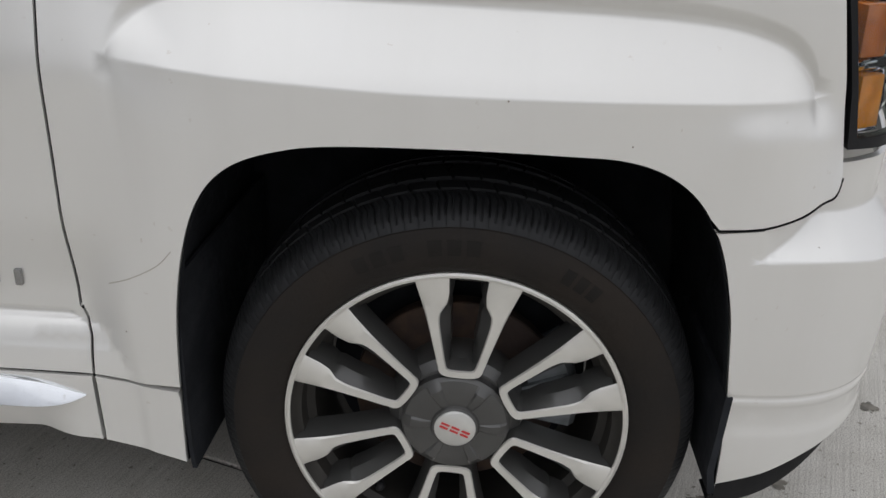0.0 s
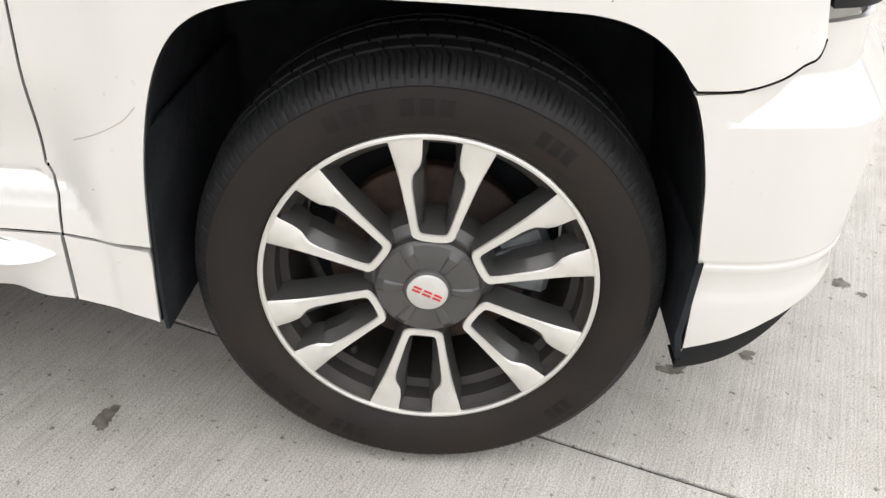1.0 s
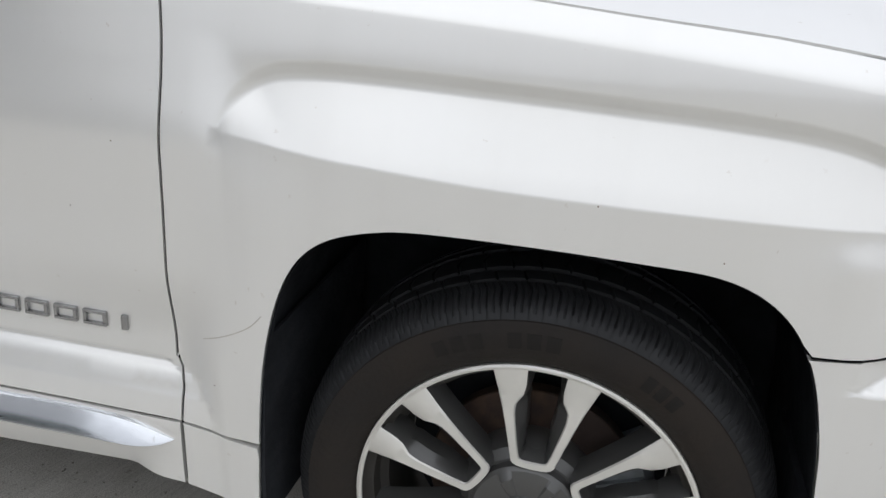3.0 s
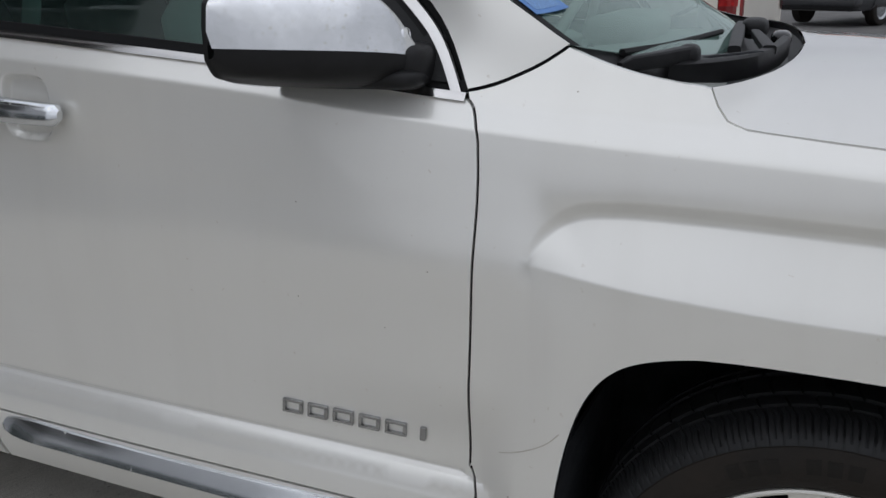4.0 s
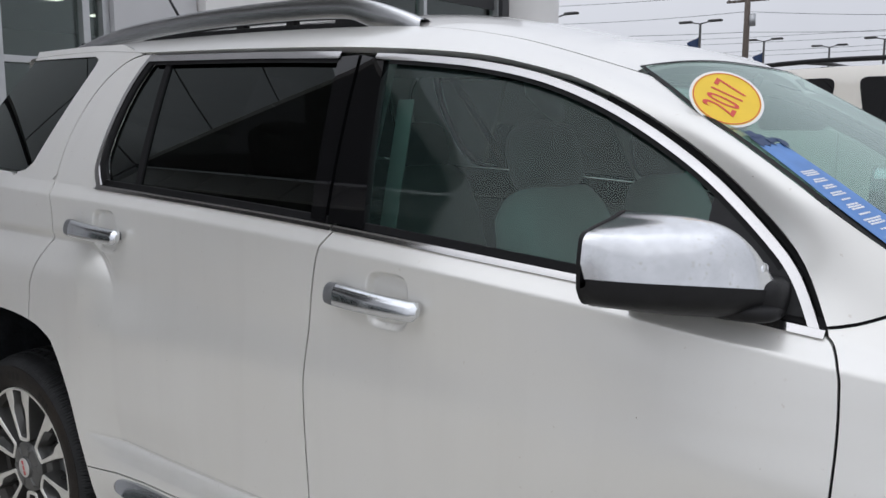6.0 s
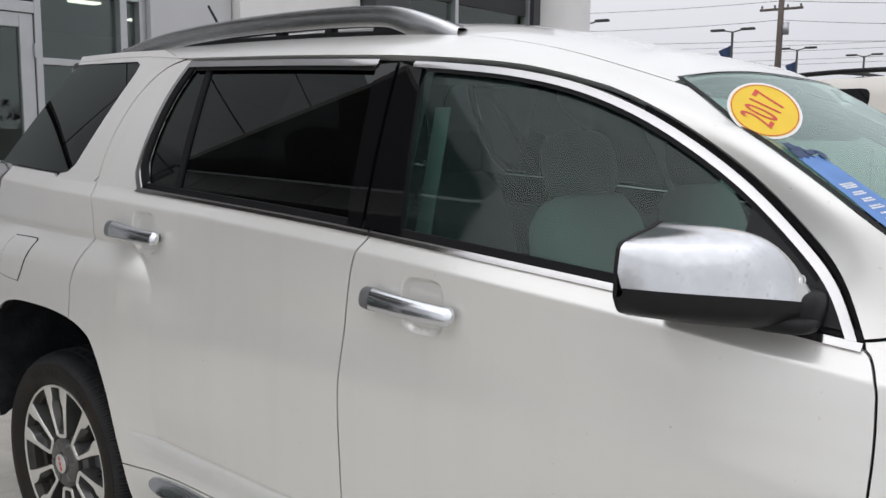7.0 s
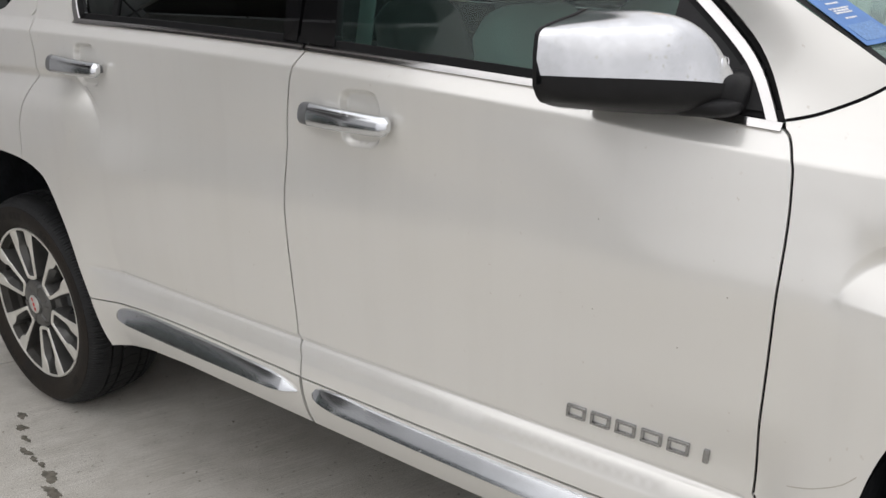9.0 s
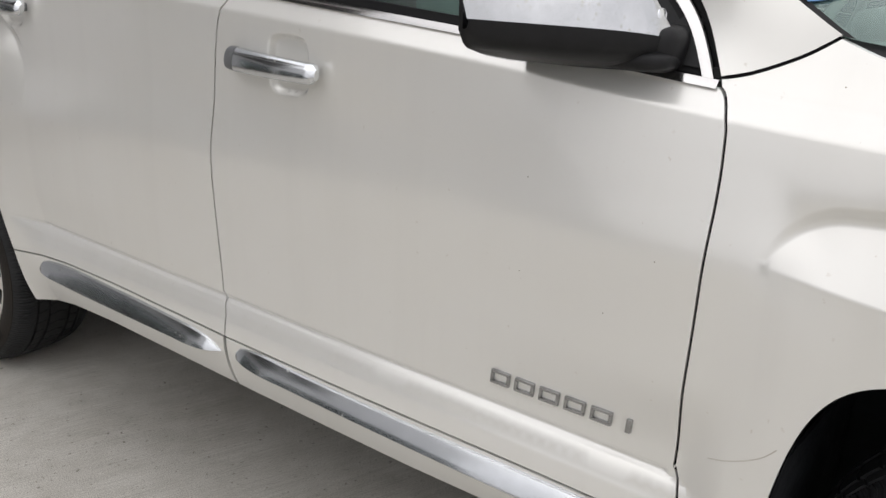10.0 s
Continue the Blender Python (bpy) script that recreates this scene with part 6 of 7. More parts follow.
def disc_ring(r0, r1, lift):
    """A flat ring or disc in the sticker's plane, a millimetre thick."""
    bm = bmesh.new()
    o = [(r1 * math.cos(a), r1 * math.sin(a)) for a in [k * math.tau / 64 for k in range(64)]]
    i_ = [(x * r0 / r1, y * r0 / r1) for x, y in o]
    m = Matrix.Translation(sp0) @ S_TURN
    grid_mesh([[m @ Vector((*b, lift)), m @ Vector((*a, lift)), m @ Vector((*a, lift - 0.0015))] for a, b in zip(o, i_)], close_u=True, bm=bm)
    return bm


st = part("year_sticker", disc_ring(0.0001, 0.066, 0.006), STICKWHITE, None, smooth=False)
tagged(st, "round yellow and white year sticker on windscreen", "sticker")
part("yellow_disc", disc_ring(0.0001, 0.061, 0.0066), YELLOW, st, "yellow disc", smooth=False)
part("red_ring", disc_ring(0.0582, 0.0597, 0.0072), STICKRED, st, "", smooth=False)


def lettering(text, size, m, material, name, parent, label="", squash=1.0):
    cu = bpy.data.curves.new(name, "FONT")
    cu.body, cu.size, cu.align_x, cu.align_y, cu.extrude = text, size, "CENTER", "CENTER", 0.0002
    tmp = new(name + "_tmp", cu)
    bpy.context.view_layer.update()
    me = bpy.data.meshes.new_from_object(tmp.evaluated_get(bpy.context.evaluated_depsgraph_get()))
    bpy.data.objects.remove(tmp)
    for v in me.vertices:
        v.co.x *= squash
    me.transform(m)
    me.materials.clear()
    me.materials.append(material)
    ob = new(name, me)
    ob.parent = parent
    if label:
        tagged(ob, label)
    return ob


lettering("2017", 0.050, Matrix.Translation(sp0 + snn * 0.0072) @ S_TURN @ Matrix.Rotation(radians(-42), 4, "Z") @ Matrix.Diagonal((0.74, 1.75, 1, 1)), STICKRED, "year_print", st, "red figures 2017")


# blue printed sheet below it, with torn dark blue paper at its head
# corners on the glass: foot at the pillar, foot inwards, head at the pillar, head inwards
SHEET = [(0.105, 0.012), (0.161, 0.140), (0.528, 0.033), (0.554, 0.126)]


def sheet_point(a, b, lift=0.004):
    """a: 0 to 1 from the pillar inwards; b: 0 foot to 1 head."""
    (ua, va), (ub, vb), (uc, vc), (ud, vd) = SHEET
    u = (ua + (ub - ua) * a) * (1 - b) + (uc + (ud - uc) * a) * b
    v = (va + (vb - va) * a) * (1 - b) + (vc + (vd - vc) * a) * b
    p, du, dv, nn = shield_frame(u, max(0.021, v))
    return shield_point(u, v) + nn * lift


def sheet_patch(a0, a1, b0, b1, lift, n=6, m=24, ragged=0.0):
    random.seed(int(b0 * 1000) + 7)
    rows = []
    for k in range(m + 1):
        b = b0 + (b1 - b0) * k / m
        rows.append([sheet_point(a0 + (a1 - a0) * j / n, b + (ragged * random.uniform(-1, 1) if k in (0, m) else 0), lift) for j in range(n + 1)])
    return thicken(grid_mesh(rows), (0, 0.0008, -0.0008))


bs = part("warranty_sheet", sheet_patch(0, 1, 0, 1, 0.004), BLUE, None, smooth=True)
tagged(bs, "long blue printed sheet taped inside the windscreen edge", "sheet")
random.seed(3)
part("print_line", sheet_patch(0.10, 0.86, 0.03, 0.155, 0.0045, 4, 8), mat("fine_print_tint", (0.17, 0.33, 0.64), 0.55, vary=0.3, scale=300), bs, "block of fine print")
b = 0.20
for rows_n, wd in ((1, 0.16), (3, 0.28), (1, 0.2), (3, 0.25), (1, 0.14), (2, 0.26), (2, 0.24), (2, 0.22), (3, 0.30)):
    for j in range(rows_n):
        half = wd * random.uniform(0.75, 1.1)
        c = 0.47 + random.uniform(-0.02, 0.02)
        x = c - half
        while x < c + half:
            w_ = random.uniform(0.05, 0.13)
            part("print_mark", sheet_patch(x, min(x + w_, c + half), b, b + 0.0105, 0.0046, 2, 1), STICKWHITE, bs, smooth=False)
            x += w_ + 0.018
        b += 0.0178
    b += 0.026
for q, (a0, a1, b0, b1) in enumerate(((0.0, 0.62, 0.985, 1.10), (0.05, 0.40, 1.08, 1.16), (0.50, 1.05, 1.0, 1.055), (0.86, 1.12, 0.955, 1.02))):
    random.seed(q)
    part("torn_paper", sheet_patch(a0, a1, b0, b1, 0.005 + 0.0006 * q, 7, 5, 0.02), DARKBLUE, bs, smooth=False)

# ---- far-side twins ----
made = {}
for ob in pairs:
    tw = new(ob.name.split(".")[0], ob.data)
    made[ob] = tw
    for key in ("label",):
        if key in ob:
            tw[key] = ob[key]
for ob, tw in made.items():
    if ob.parent in made:
        tw.parent = made[ob.parent]
    else:
        tw.parent = car
        tw.location, tw.scale = (0, WIDE, 0), (1, -1, 1)

# ---- ground ----
ground = part("ground", boxed(-400, 400, -400, 400, -0.5, -0.012), ASPHALT, None, smooth=False)
tagged(ground, "worn grey asphalt lot reaching to the horizon", "ground", kind="structure")
slab = thing("pavement", "pale broomed concrete slabs with dark joints and small oil stains", "pavement", kind="structure")
J = math.atan2(-0.115, 0.309)
origin = Vector((0.217, 0.117, 0))
for i in range(-3, 4):
    for k in range(-3, 4):
        w, d, g = 4.6, 3.9, 0.004
        bm = boxed(i * w + g + 1.3, (i + 1) * w - g + 1.3, k * d + g, (k + 1) * d - g, -0.2, 0.0, 0.004, Matrix.Translation(origin) @ Matrix.Rotation(J, 4, "Z"))
        part("concrete_slab", bm, CONCRETE, slab, smooth=False)
part("joint_filler", boxed(-13, 16, -12.3, 16, -0.25, -0.008, 0, Matrix.Translation(origin) @ Matrix.Rotation(J, 4, "Z")), JOINT, slab, smooth=False)


def stain(x, y, rx, ry, seed, name="oil_stain"):
    random.seed(seed)
    n = 40
    ph = [random.uniform(0, 6.28) for _ in range(4)]
    pts = []
    for k in range(n):
        a = k * math.tau / n
        r = 1 + 0.22 * math.sin(2 * a + ph[0]) + 0.16 * math.sin(3 * a + ph[1]) + 0.10 * math.sin(5 * a + ph[2]) + 0.16 * random.uniform(-1, 1)
        pts.append((x + rx * r * math.cos(a), y + ry * r * math.sin(a), 0.0012))
    bm = bmesh.new()
    bm.faces.new([bm.verts.new(p) for p in pts])
    ob = part(name, bm, STAIN, slab, smooth=False)
    return ob


for k, (x, y, rx, ry) in enumerate([(-0.565, 0.107, 0.018, 0.026), (0.470, 0.322, 0.024, 0.018), (0.629, 0.378, 0.016, 0.014), (0.911, 0.657, 0.016, 0.02), (0.945, 0.613, 0.008, 0.012),
                                    (-2.842, -0.064, 0.03, 0.012), (-2.76, -0.106, 0.03, 0.012), (-2.68, -0.134, 0.026, 0.010), (-2.60, -0.173, 0.03, 0.012), (-2.54, -0.18, 0.02, 0.009), (-2.49, -0.182, 0.02, 0.008), (-2.41, -0.20, 0.04, 0.018), (-2.32, -0.24, 0.05, 0.016)]):
    stain(x, y, rx, ry, k)
for k in range(26):
    random.seed(100 + k)
    stain(random.uniform(-3.4, 1.3), random.uniform(-0.9, 1.2), random.uniform(0.002, 0.006), random.uniform(0.002, 0.006), 200 + k)
walk_slab = part("walkway", boxed(-7.8, -5.28, -14, 12, -0.1, 0.012, 0.006), WALKWAY, None, smooth=False)
tagged(walk_slab, "brownish concrete walkway along the shop front", "pavement", kind="structure")

# ---- shop building beyond the car's tail; its front looks along +x ----
FX0 = -7.9
shop = thing("shop_building", "dealership building with glazed front, white and dark panels", "building", kind="")


def slabx(name, y0, y1, z0, z1, material, d=0.0, thick=0.2, label=""):
    return part(name, boxed(FX0 - thick, FX0 + d, y0, y1, z0, z1, 0.004), material, shop, label, smooth=False)


# lower front: glazing bays with aluminium frames
def bay(y0, y1, z1, rails, posts):
    win = slabx("window_pane", y0 + 0.03, y1 - 0.03, 0.05, z1 - 0.03, SHOPGLASS, -0.05, 0.062)
    win.visible_shadow = False
    for y in [y0, y1] + list(posts):
        slabx("mullion", y - 0.035, y + 0.035, 0.012, z1, ALU, 0.03, 0.10)
    for z in rails:
        slabx("transom", y0 + 0.036, y1 - 0.036, z - 0.03, z + 0.03, ALU, 0.025, 0.10)


H1 = 3.15
bay(-14.0, -4.0, H1, (0.15, 2.55, H1 - 0.03), [-12.0, -10.0, -8.0, -6.0])
for k in range(4):
    for z0, z1 in ((0.02, 1.05), (1.05, 2.1), (2.1, 3.14)):
        slabx("wall_panel", -4.0 + k * 1.3 + 0.012, -4.0 + (k + 1) * 1.3 - 0.012, z0 + 0.012, z1 - 0.012, ACM, 0.06)
slabx("panel_backing", -4.0, 1.2, 0.012, 3.14, JOINT, -0.02, 0.15)
bay(2.50, 3.52, H1, (0.15, 0.95, 1.98, 2.62, H1 - 0.03), [3.32])
door = new("glass_door")
door.parent = shop
tagged(door, "glass shop door with wide aluminium frame")
part("door_pane", boxed(FX0 - 0.012, FX0 - 0.004, 1.38, 2.34, 0.30, 2.25), SHOPGLASS, door, smooth=False).visible_shadow = False
for y0, y1, z0, z1 in ((1.26, 1.38, 0.03, 2.37), (2.34, 2.46, 0.03, 2.37), (1.38, 2.34, 0.03, 0.30), (1.38, 2.34, 2.25, 2.37), (1.38, 2.34, 1.02, 1.06)):
    part("door_frame", boxed(FX0 - 0.04, FX0 + 0.03, y0, y1, z0, z1, 0.004), ALU, door, smooth=False)
for y0, y1, z0, z1 in ((1.22, 1.255, 0.012, 2.55), (2.465, 2.50, 0.012, 2.55), (1.255, 2.465, 2.375, 2.47)):
    slabx("door_jamb", y0, y1, z0, z1, ALU, 0.05, 0.12)
slabx("window_pane", 1.26, 2.46, 2.48, 3.1, SHOPGLASS, -0.05, 0.062).visible_shadow = False
for z in (0.5, 1.2, 2.0):
    part("hinge", boxed(FX0 + 0.03, FX0 + 0.06, 2.45, 2.475, z, z + 0.12, 0.004), ALU, door, smooth=False)
slabx("grey_panel", 3.56, 4.50, 0.012, 4.4, ACM, 0.10)
slabx("white_panel", 4.52, 6.26, 0.012, 3.55, STUCCO, 0.22)
slabx("dark_column", 6.28, 6.88, 0.012, 5.0, ACMDARK, 0.45)
for z in (1.0, 2.0, 2.62, 3.24, 3.86):
    slabx("dark_joint", 6.285, 6.875, z, z + 0.02, JOINT, 0.455, 0.0)
bay(6.92, 10.1, 5.0, (0.15, 2.4, 4.97), [8.32])
slabx("dark_reveal", 10.1, 10.28, 0.012, 5.0, ACMDARK, 0.10)
bm = bmesh.new()
pr = [(FX0 + 0.55 * math.sin(a), 10.85 - 0.57 * math.cos(a)) for a in [math.pi * k / 24 for k in range(25)]]
grid_mesh([[(x, y, z) for z in (0.0, 1.5, 3.0, 5.0)] for x, y in pr], bm=bm)
part("round_column", bm, STUCCO, shop, "white rounded corner column")
# upper front: rows of grey panels with open joints
random.seed(5)
pw, ph = 1.52, 1.22
for iy in range(16):
    for iz in range(4):
        y0 = -13.0 + iy * pw
        z0 = 3.2 + iz * ph
        if y0 > 3.3 and iz < 2:
            continue
        slabx("wall_panel", y0 + 0.012, y0 + pw - 0.012, z0 + 0.012, z0 + ph - 0.012, ACM, 0.06 if y0 < 3 else 0.02)
part("upper_wall", boxed(FX0 - 0.25, FX0 - 0.03, -13.0, 11.3, 3.15, 8.1), JOINT, shop, smooth=False)
part("roof_slab", boxed(FX0 - 9, FX0 - 0.26, -13.0, 11.3, 7.6, 7.9), ACMDARK, shop, smooth=False)
part("shop_floor", boxed(FX0 - 9, FX0 - 0.21, -13.0, 11.3, -0.1, 0.02), INTERIOR, shop, smooth=False)
part("shop_back_wall", boxed(FX0 - 9.2, FX0 - 9.0, -13.0, 11.3, 0, 7.6), INTERIOR, shop, smooth=False)
part("shop_end_wall", boxed(FX0 - 9, FX0 - 0.25, 11.1, 11.3, 0, 7.9), STUCCO, shop, smooth=False)
part("shop_end_wall", boxed(FX0 - 9, FX0 - 0.25, -13.2, -13.0, 0, 7.9), STUCCO, shop, smooth=False)
part("shop_ceiling", boxed(FX0 - 9, FX0 - 0.26, -13.0, 11.1, 3.2, 3.3), HEADLINER, shop, smooth=False)
for x, y in ((-14.75, 5.23), (-12.42, 5.43), (-13.7, 7.1), (-13.6, 3.4), (FX0 - 3.4, 1.0), (FX0 - 3.4, 3.2), (FX0 - 3.4, 8.0), (FX0 - 1.8, -3.0), (FX0 - 3.4, -5.5)):
    part("ceiling_light", boxed(x - 0.1, x + 0.1, y - 0.2, y + 0.2, 3.17, 3.196), LIGHT, shop, "glowing ceiling light", smooth=False)

# canopy over the entrance drive, beside the car and behind the eye
canopy = thing("entrance_canopy", "pointed entrance canopy with grey fascia panels and dark soffits", "canopy")
CZ0 = 4.5


def prism(name, outline, z0, z1, material, label=""):
    """A flat-topped block over a plan outline."""
    bm = bmesh.new()
    f = bm.faces.new([bm.verts.new((x, y, z0)) for x, y in outline])
    r = bmesh.ops.extrude_face_region(bm, geom=[f])
    bmesh.ops.translate(bm, vec=(0, 0, z1 - z0), verts=[g for g in r["geom"] if isinstance(g, bmesh.types.BMVert)])
    return part(name, bm, material, canopy, label, smooth=False)


def fascia(a, b, z0, z1, width):
    """Wall panels with open joints along a roof edge from a to b."""
    a, b = Vector((*a, 0)), Vector((*b, 0))
    n = max(1, round((b - a).length / width))
    for k in range(n):
        m = Matrix.Translation(a.lerp(b, k / n)) @ Matrix.Rotation(math.atan2(b.y - a.y, b.x - a.x), 4, "Z")
        part("fascia_panel", boxed(0.006, (b - a).length / n - 0.006, -0.02, 0.02, z0, z1, 0.003, m), STUCCO, canopy, smooth=False)


# a pointed upper roof over a lower one
TIP, APEX, ROOT = (-3.72, -2.39), (-4.05, -0.74), (-7.8, -2.33)
prism("upper_soffit", [TIP, APEX, ROOT, (-7.8, -2.42)], CZ0, CZ0 + 0.26, SOFFIT, "dark soffit")
fascia(TIP, APEX, CZ0 - 0.01, CZ0 + 0.30, 0.62)
fascia(APEX, ROOT, CZ0 - 0.01, CZ0 + 0.30, 0.72)
prism("lower_soffit", [(-3.80, -2.47), (-7.8, -2.47), (-7.8, -8.2)], CZ0 - 0.42, CZ0 - 0.05, SOFFIT, "dark soffit")
fascia((-7.8, -2.445), (-3.76, -2.445), CZ0 - 0.43, CZ0 - 0.02, 0.62)
fascia((-3.76, -2.46), (-7.8, -8.24), CZ0 - 0.43, CZ0 - 0.02, 0.62)
part("canopy_column", tube([(-7.3, -6.9, 0), (-7.3, -6.9, CZ0 - 0.42)], 0.2, 24), STUCCO, canopy)

# ---- parked vehicles ----


def parked(name, label, length, width, height, paint, hood, m, tail_shape="tall", rails=False):
    """A parked estate car or SUV: nose at +x, its middle at the origin, built in length, width and height."""
    ob = thing(name, label, "car", group="cars in the lot")
    L, W, Hh = length / 2, width / 2, height
    belt_z, floor_z = Hh * hood, 0.32

    def sect(x, z):
        """Half width at x and height z."""
        w = W * (1 - 0.10 * ease((abs(x) - L * 0.72) / (L * 0.28)))
        if z > belt_z:
            w -= (z - belt_z) / (Hh - belt_z) * W * 0.17
        w -= 0.10 * ease((0.45 - z) / 0.2)
        w -= 0.02 * abs((z - belt_z * 0.75) / 0.5) ** 2 if z < belt_z else 0
        return w
    prof_top = smoothed([(-L, belt_z * 0.98), (-L * 0.985, belt_z + 0.05), (-L * 0.93, Hh * 0.95), (-L * 0.85, Hh * 0.985), (-L * 0.3, Hh), (L * 0.10, Hh * 0.985), (L * 0.22, Hh * 0.95), (L * 0.46, belt_z + 0.02), (L * 0.5, belt_z - 0.05), (L * 0.80, belt_z - 0.12), (L * 0.97, belt_z - 0.25), (L, belt_z - 0.4)], 4)
    bm = bmesh.new()
    rows = []
    for x, zt in prof_top:
        row = []
        zs = [floor_z + (zt - floor_z) * k / 18 for k in range(19)]
        for z in zs:
            row.append((x, -sect(x, z) + (0.05 * ease((z - zt + 0.08) / 0.08)), z))
        for k in range(1, 8):
            y = -(sect(x, zt) - 0.05) * (1 - k / 4)
            row.append((x, y, zt + 0.03 * (1 - (y / W) ** 2)))
        for z in zs[::-1]:
            row.append((x, sect(x, z) - (0.05 * ease((z - zt + 0.08) / 0.08)), z))
        rows.append(row)
    grid_mesh(rows, bm=bm)
    bm.verts.ensure_lookup_table()
    n = len(rows[0])
    bm.faces.new([bm.verts[k] for k in range(n)])
    bm.faces.new([bm.verts[len(bm.verts) - n + k] for k in range(n)])
    part("body", bm, paint, ob, "", sharp=40)

    def on_side(outline, side, d, material, nm, lab="", rim_=0.02):
        b2 = panel(outline, lambda s, z: (s, side * (sect(s, z) + d), z), 0.09, gap=0, rim=0)
        return part(nm, thicken(b2, (0, -side * rim_, 0)), material, ob, lab)
    for side in (-1, 1):
        zt = Hh * 0.945
        zb2 = belt_z + 0.0
        def rounded(quad, r=0.09):
            """A four-cornered outline with its corners cut round."""
            out = []
            for k in range(4):
                a, p, b = (Vector(quad[(k + d) % 4]) for d in (-1, 0, 1))
                u, w = (a - p).normalized() * r, (b - p).normalized() * r
                out += [tuple(p + u * (1 - t) ** 2 + w * t ** 2) for t in (0, 0.25, 0.5, 0.75, 1)]
            return out
        on_side(rounded([(-L * 0.865, zb2), (-L * 0.80, zt), (-L * 0.385, zt), (-L * 0.44, zb2)]), side, 0.004, GLOSSBLACK, "side_window", "dark tinted window")
        on_side(rounded([(-L * 0.30, zb2), (-L * 0.30, zt), (-L * 0.02, zt), (-L * 0.02, zb2)]), side, 0.004, GLOSSBLACK, "side_window", "dark tinted window")
        on_side(rounded([(L * 0.02, zb2), (L * 0.02, zt), (L * 0.16, zt - 0.02), (L * 0.40, zb2)], 0.05), side, 0.004, GLOSSBLACK, "side_window", "dark tinted window")
        if tail_shape == "tall":
            ring = [(-L * 0.66 + 0.10 * math.cos(a), belt_z - 0.36 + 0.10 * math.sin(a)) for a in [k * math.tau / 32 for k in range(33)]]
            part("fuel_lid_gap", tube([(s, side * (sect(s, z) + 0.001), z) for s, z in ring], 0.004, 5), SEAL, ob)
        for x in (-L * 0.345, 0.0, L * 0.41):
            b2 = bmesh.new()
            grid_mesh([[(x + dx, side * (sect(x, z) + 0.002), z) for dx in (-0.004, 0.004)] for z in [0.5 + (belt_z - 0.5) * k / 6 for k in range(7)]], bm=b2)
            part("door_gap", b2, SEAL, ob)
        # lamps on the tail's corner
        if tail_shape == "tall":
            b2 = bmesh.new()
            z0, z1 = belt_z - 0.53, belt_z + 0.02
            grid_mesh([[(-L * 0.935 + dx, side * (sect(-L * 0.935, z) + dy), z) for dx, dy in ((0.03, 0.004), (0.0, 0.012), (-L * 0.04, 0.006), (-L * 0.068, -0.03), (-L * 0.071, -0.12))] for z in [z0 + (z1 - z0) * k / 8 for k in range(9)]], bm=b2)
            tl_ob = part("tail_lamp", b2, mat_dark_red, ob, "tall red tail lamp")
            for k in range(1, 4):
                b2 = bmesh.new()
                z = z0 + (z1 - z0) * k / 4
                grid_mesh([[(-L * 0.935 + dx, side * (sect(-L * 0.935, z) + dy), zz) for dx, dy in ((0.02, 0.008), (0.0, 0.016), (-L * 0.04, 0.010), (-L * 0.0685, -0.026))] for zz in (z - 0.045, z + 0.045)], bm=b2)
                part("lamp_bar", b2, REDLENS, tl_ob, "bright red lamp cell")
        else:
            b2 = bmesh.new()
            z0, z1 = belt_z - 0.13, belt_z + 0.0
            grid_mesh([[(-L * 0.86 + dx, side * (sect(-L * 0.9, z) + dy), z + dz) for dx, dy, dz in ((0.05, 0.004, 0.03), (0.0, 0.010, 0.0), (-L * 0.09, 0.004, 0.0), (-L * 0.142, -0.06, 0.0), (-L * 0.146, -0.22, 0.0))] for z in [z0 + (z1 - z0) * k / 5 for k in range(6)]], bm=b2)
            part("tail_lamp", b2, REDLENS, ob, "red tail lamp")
        for wx in (-L * 0.60, L * 0.62):
            b2 = lathe([(0.0, 0.03), (0.2, 0.03), (0.24, 0.01), (0.25, 0.0), (0.30, -0.01), (0.36, 0.01), (0.375, 0.05), (0.375, 0.2), (0.0, 0.2)], 40)
            bmesh.ops.transform(b2, matrix=Matrix.Translation((wx, side * (W - 0.03), 0.375)) @ (Matrix.Rotation(math.pi, 4, "Z") if side > 0 else Matrix.Identity(4)), verts=b2.verts)
            wob = part("wheel", b2, RUBBER, ob, "black tyre", sharp=30)
            b2 = lathe([(0.0, 0.02), (0.06, 0.015), (0.2, 0.025), (0.235, 0.005), (0.245, 0.0)], 30)
            bmesh.ops.transform(b2, matrix=Matrix.Translation((wx, side * (W - 0.027), 0.375)) @ (Matrix.Rotation(math.pi, 4, "Z") if side > 0 else Matrix.Identity(4)), verts=b2.verts)
            part("rim", b2, SATIN, wob, "grey alloy rim", sharp=30)
            b2 = bmesh.new()
            arc = [(wx + 0.45 * math.cos(a), 0.375 + 0.45 * math.sin(a)) for a in [math.pi * (k / 20) for k in range(21)]]
            grid_mesh([[(x, side * (sect(x, z) + 0.003), z), (wx + (x - wx) * 0.86, side * (sect(x, z) - 0.002), 0.375 + (z - 0.375) * 0.86)] for x, z in arc], bm=b2)
            part("wheel_arch", b2, LINER, ob)
    # tail: glass, bumper, plate recess, handle
    b2 = bmesh.new()
    zz = [belt_z + 0.06 + (Hh * 0.92 - belt_z - 0.06) * k / 6 for k in range(7)]
    pt = sorted((z, x) for x, z in prof_top[:17])
    grid_mesh([[(np.interp(z, [p[0] for p in pt], [p[1] for p in pt]) - 0.012, (W * 0.80 - 0.05 * k / 6) * (j / 5 - 1), z) for j in range(11)] for k, z in enumerate(zz)], bm=b2)
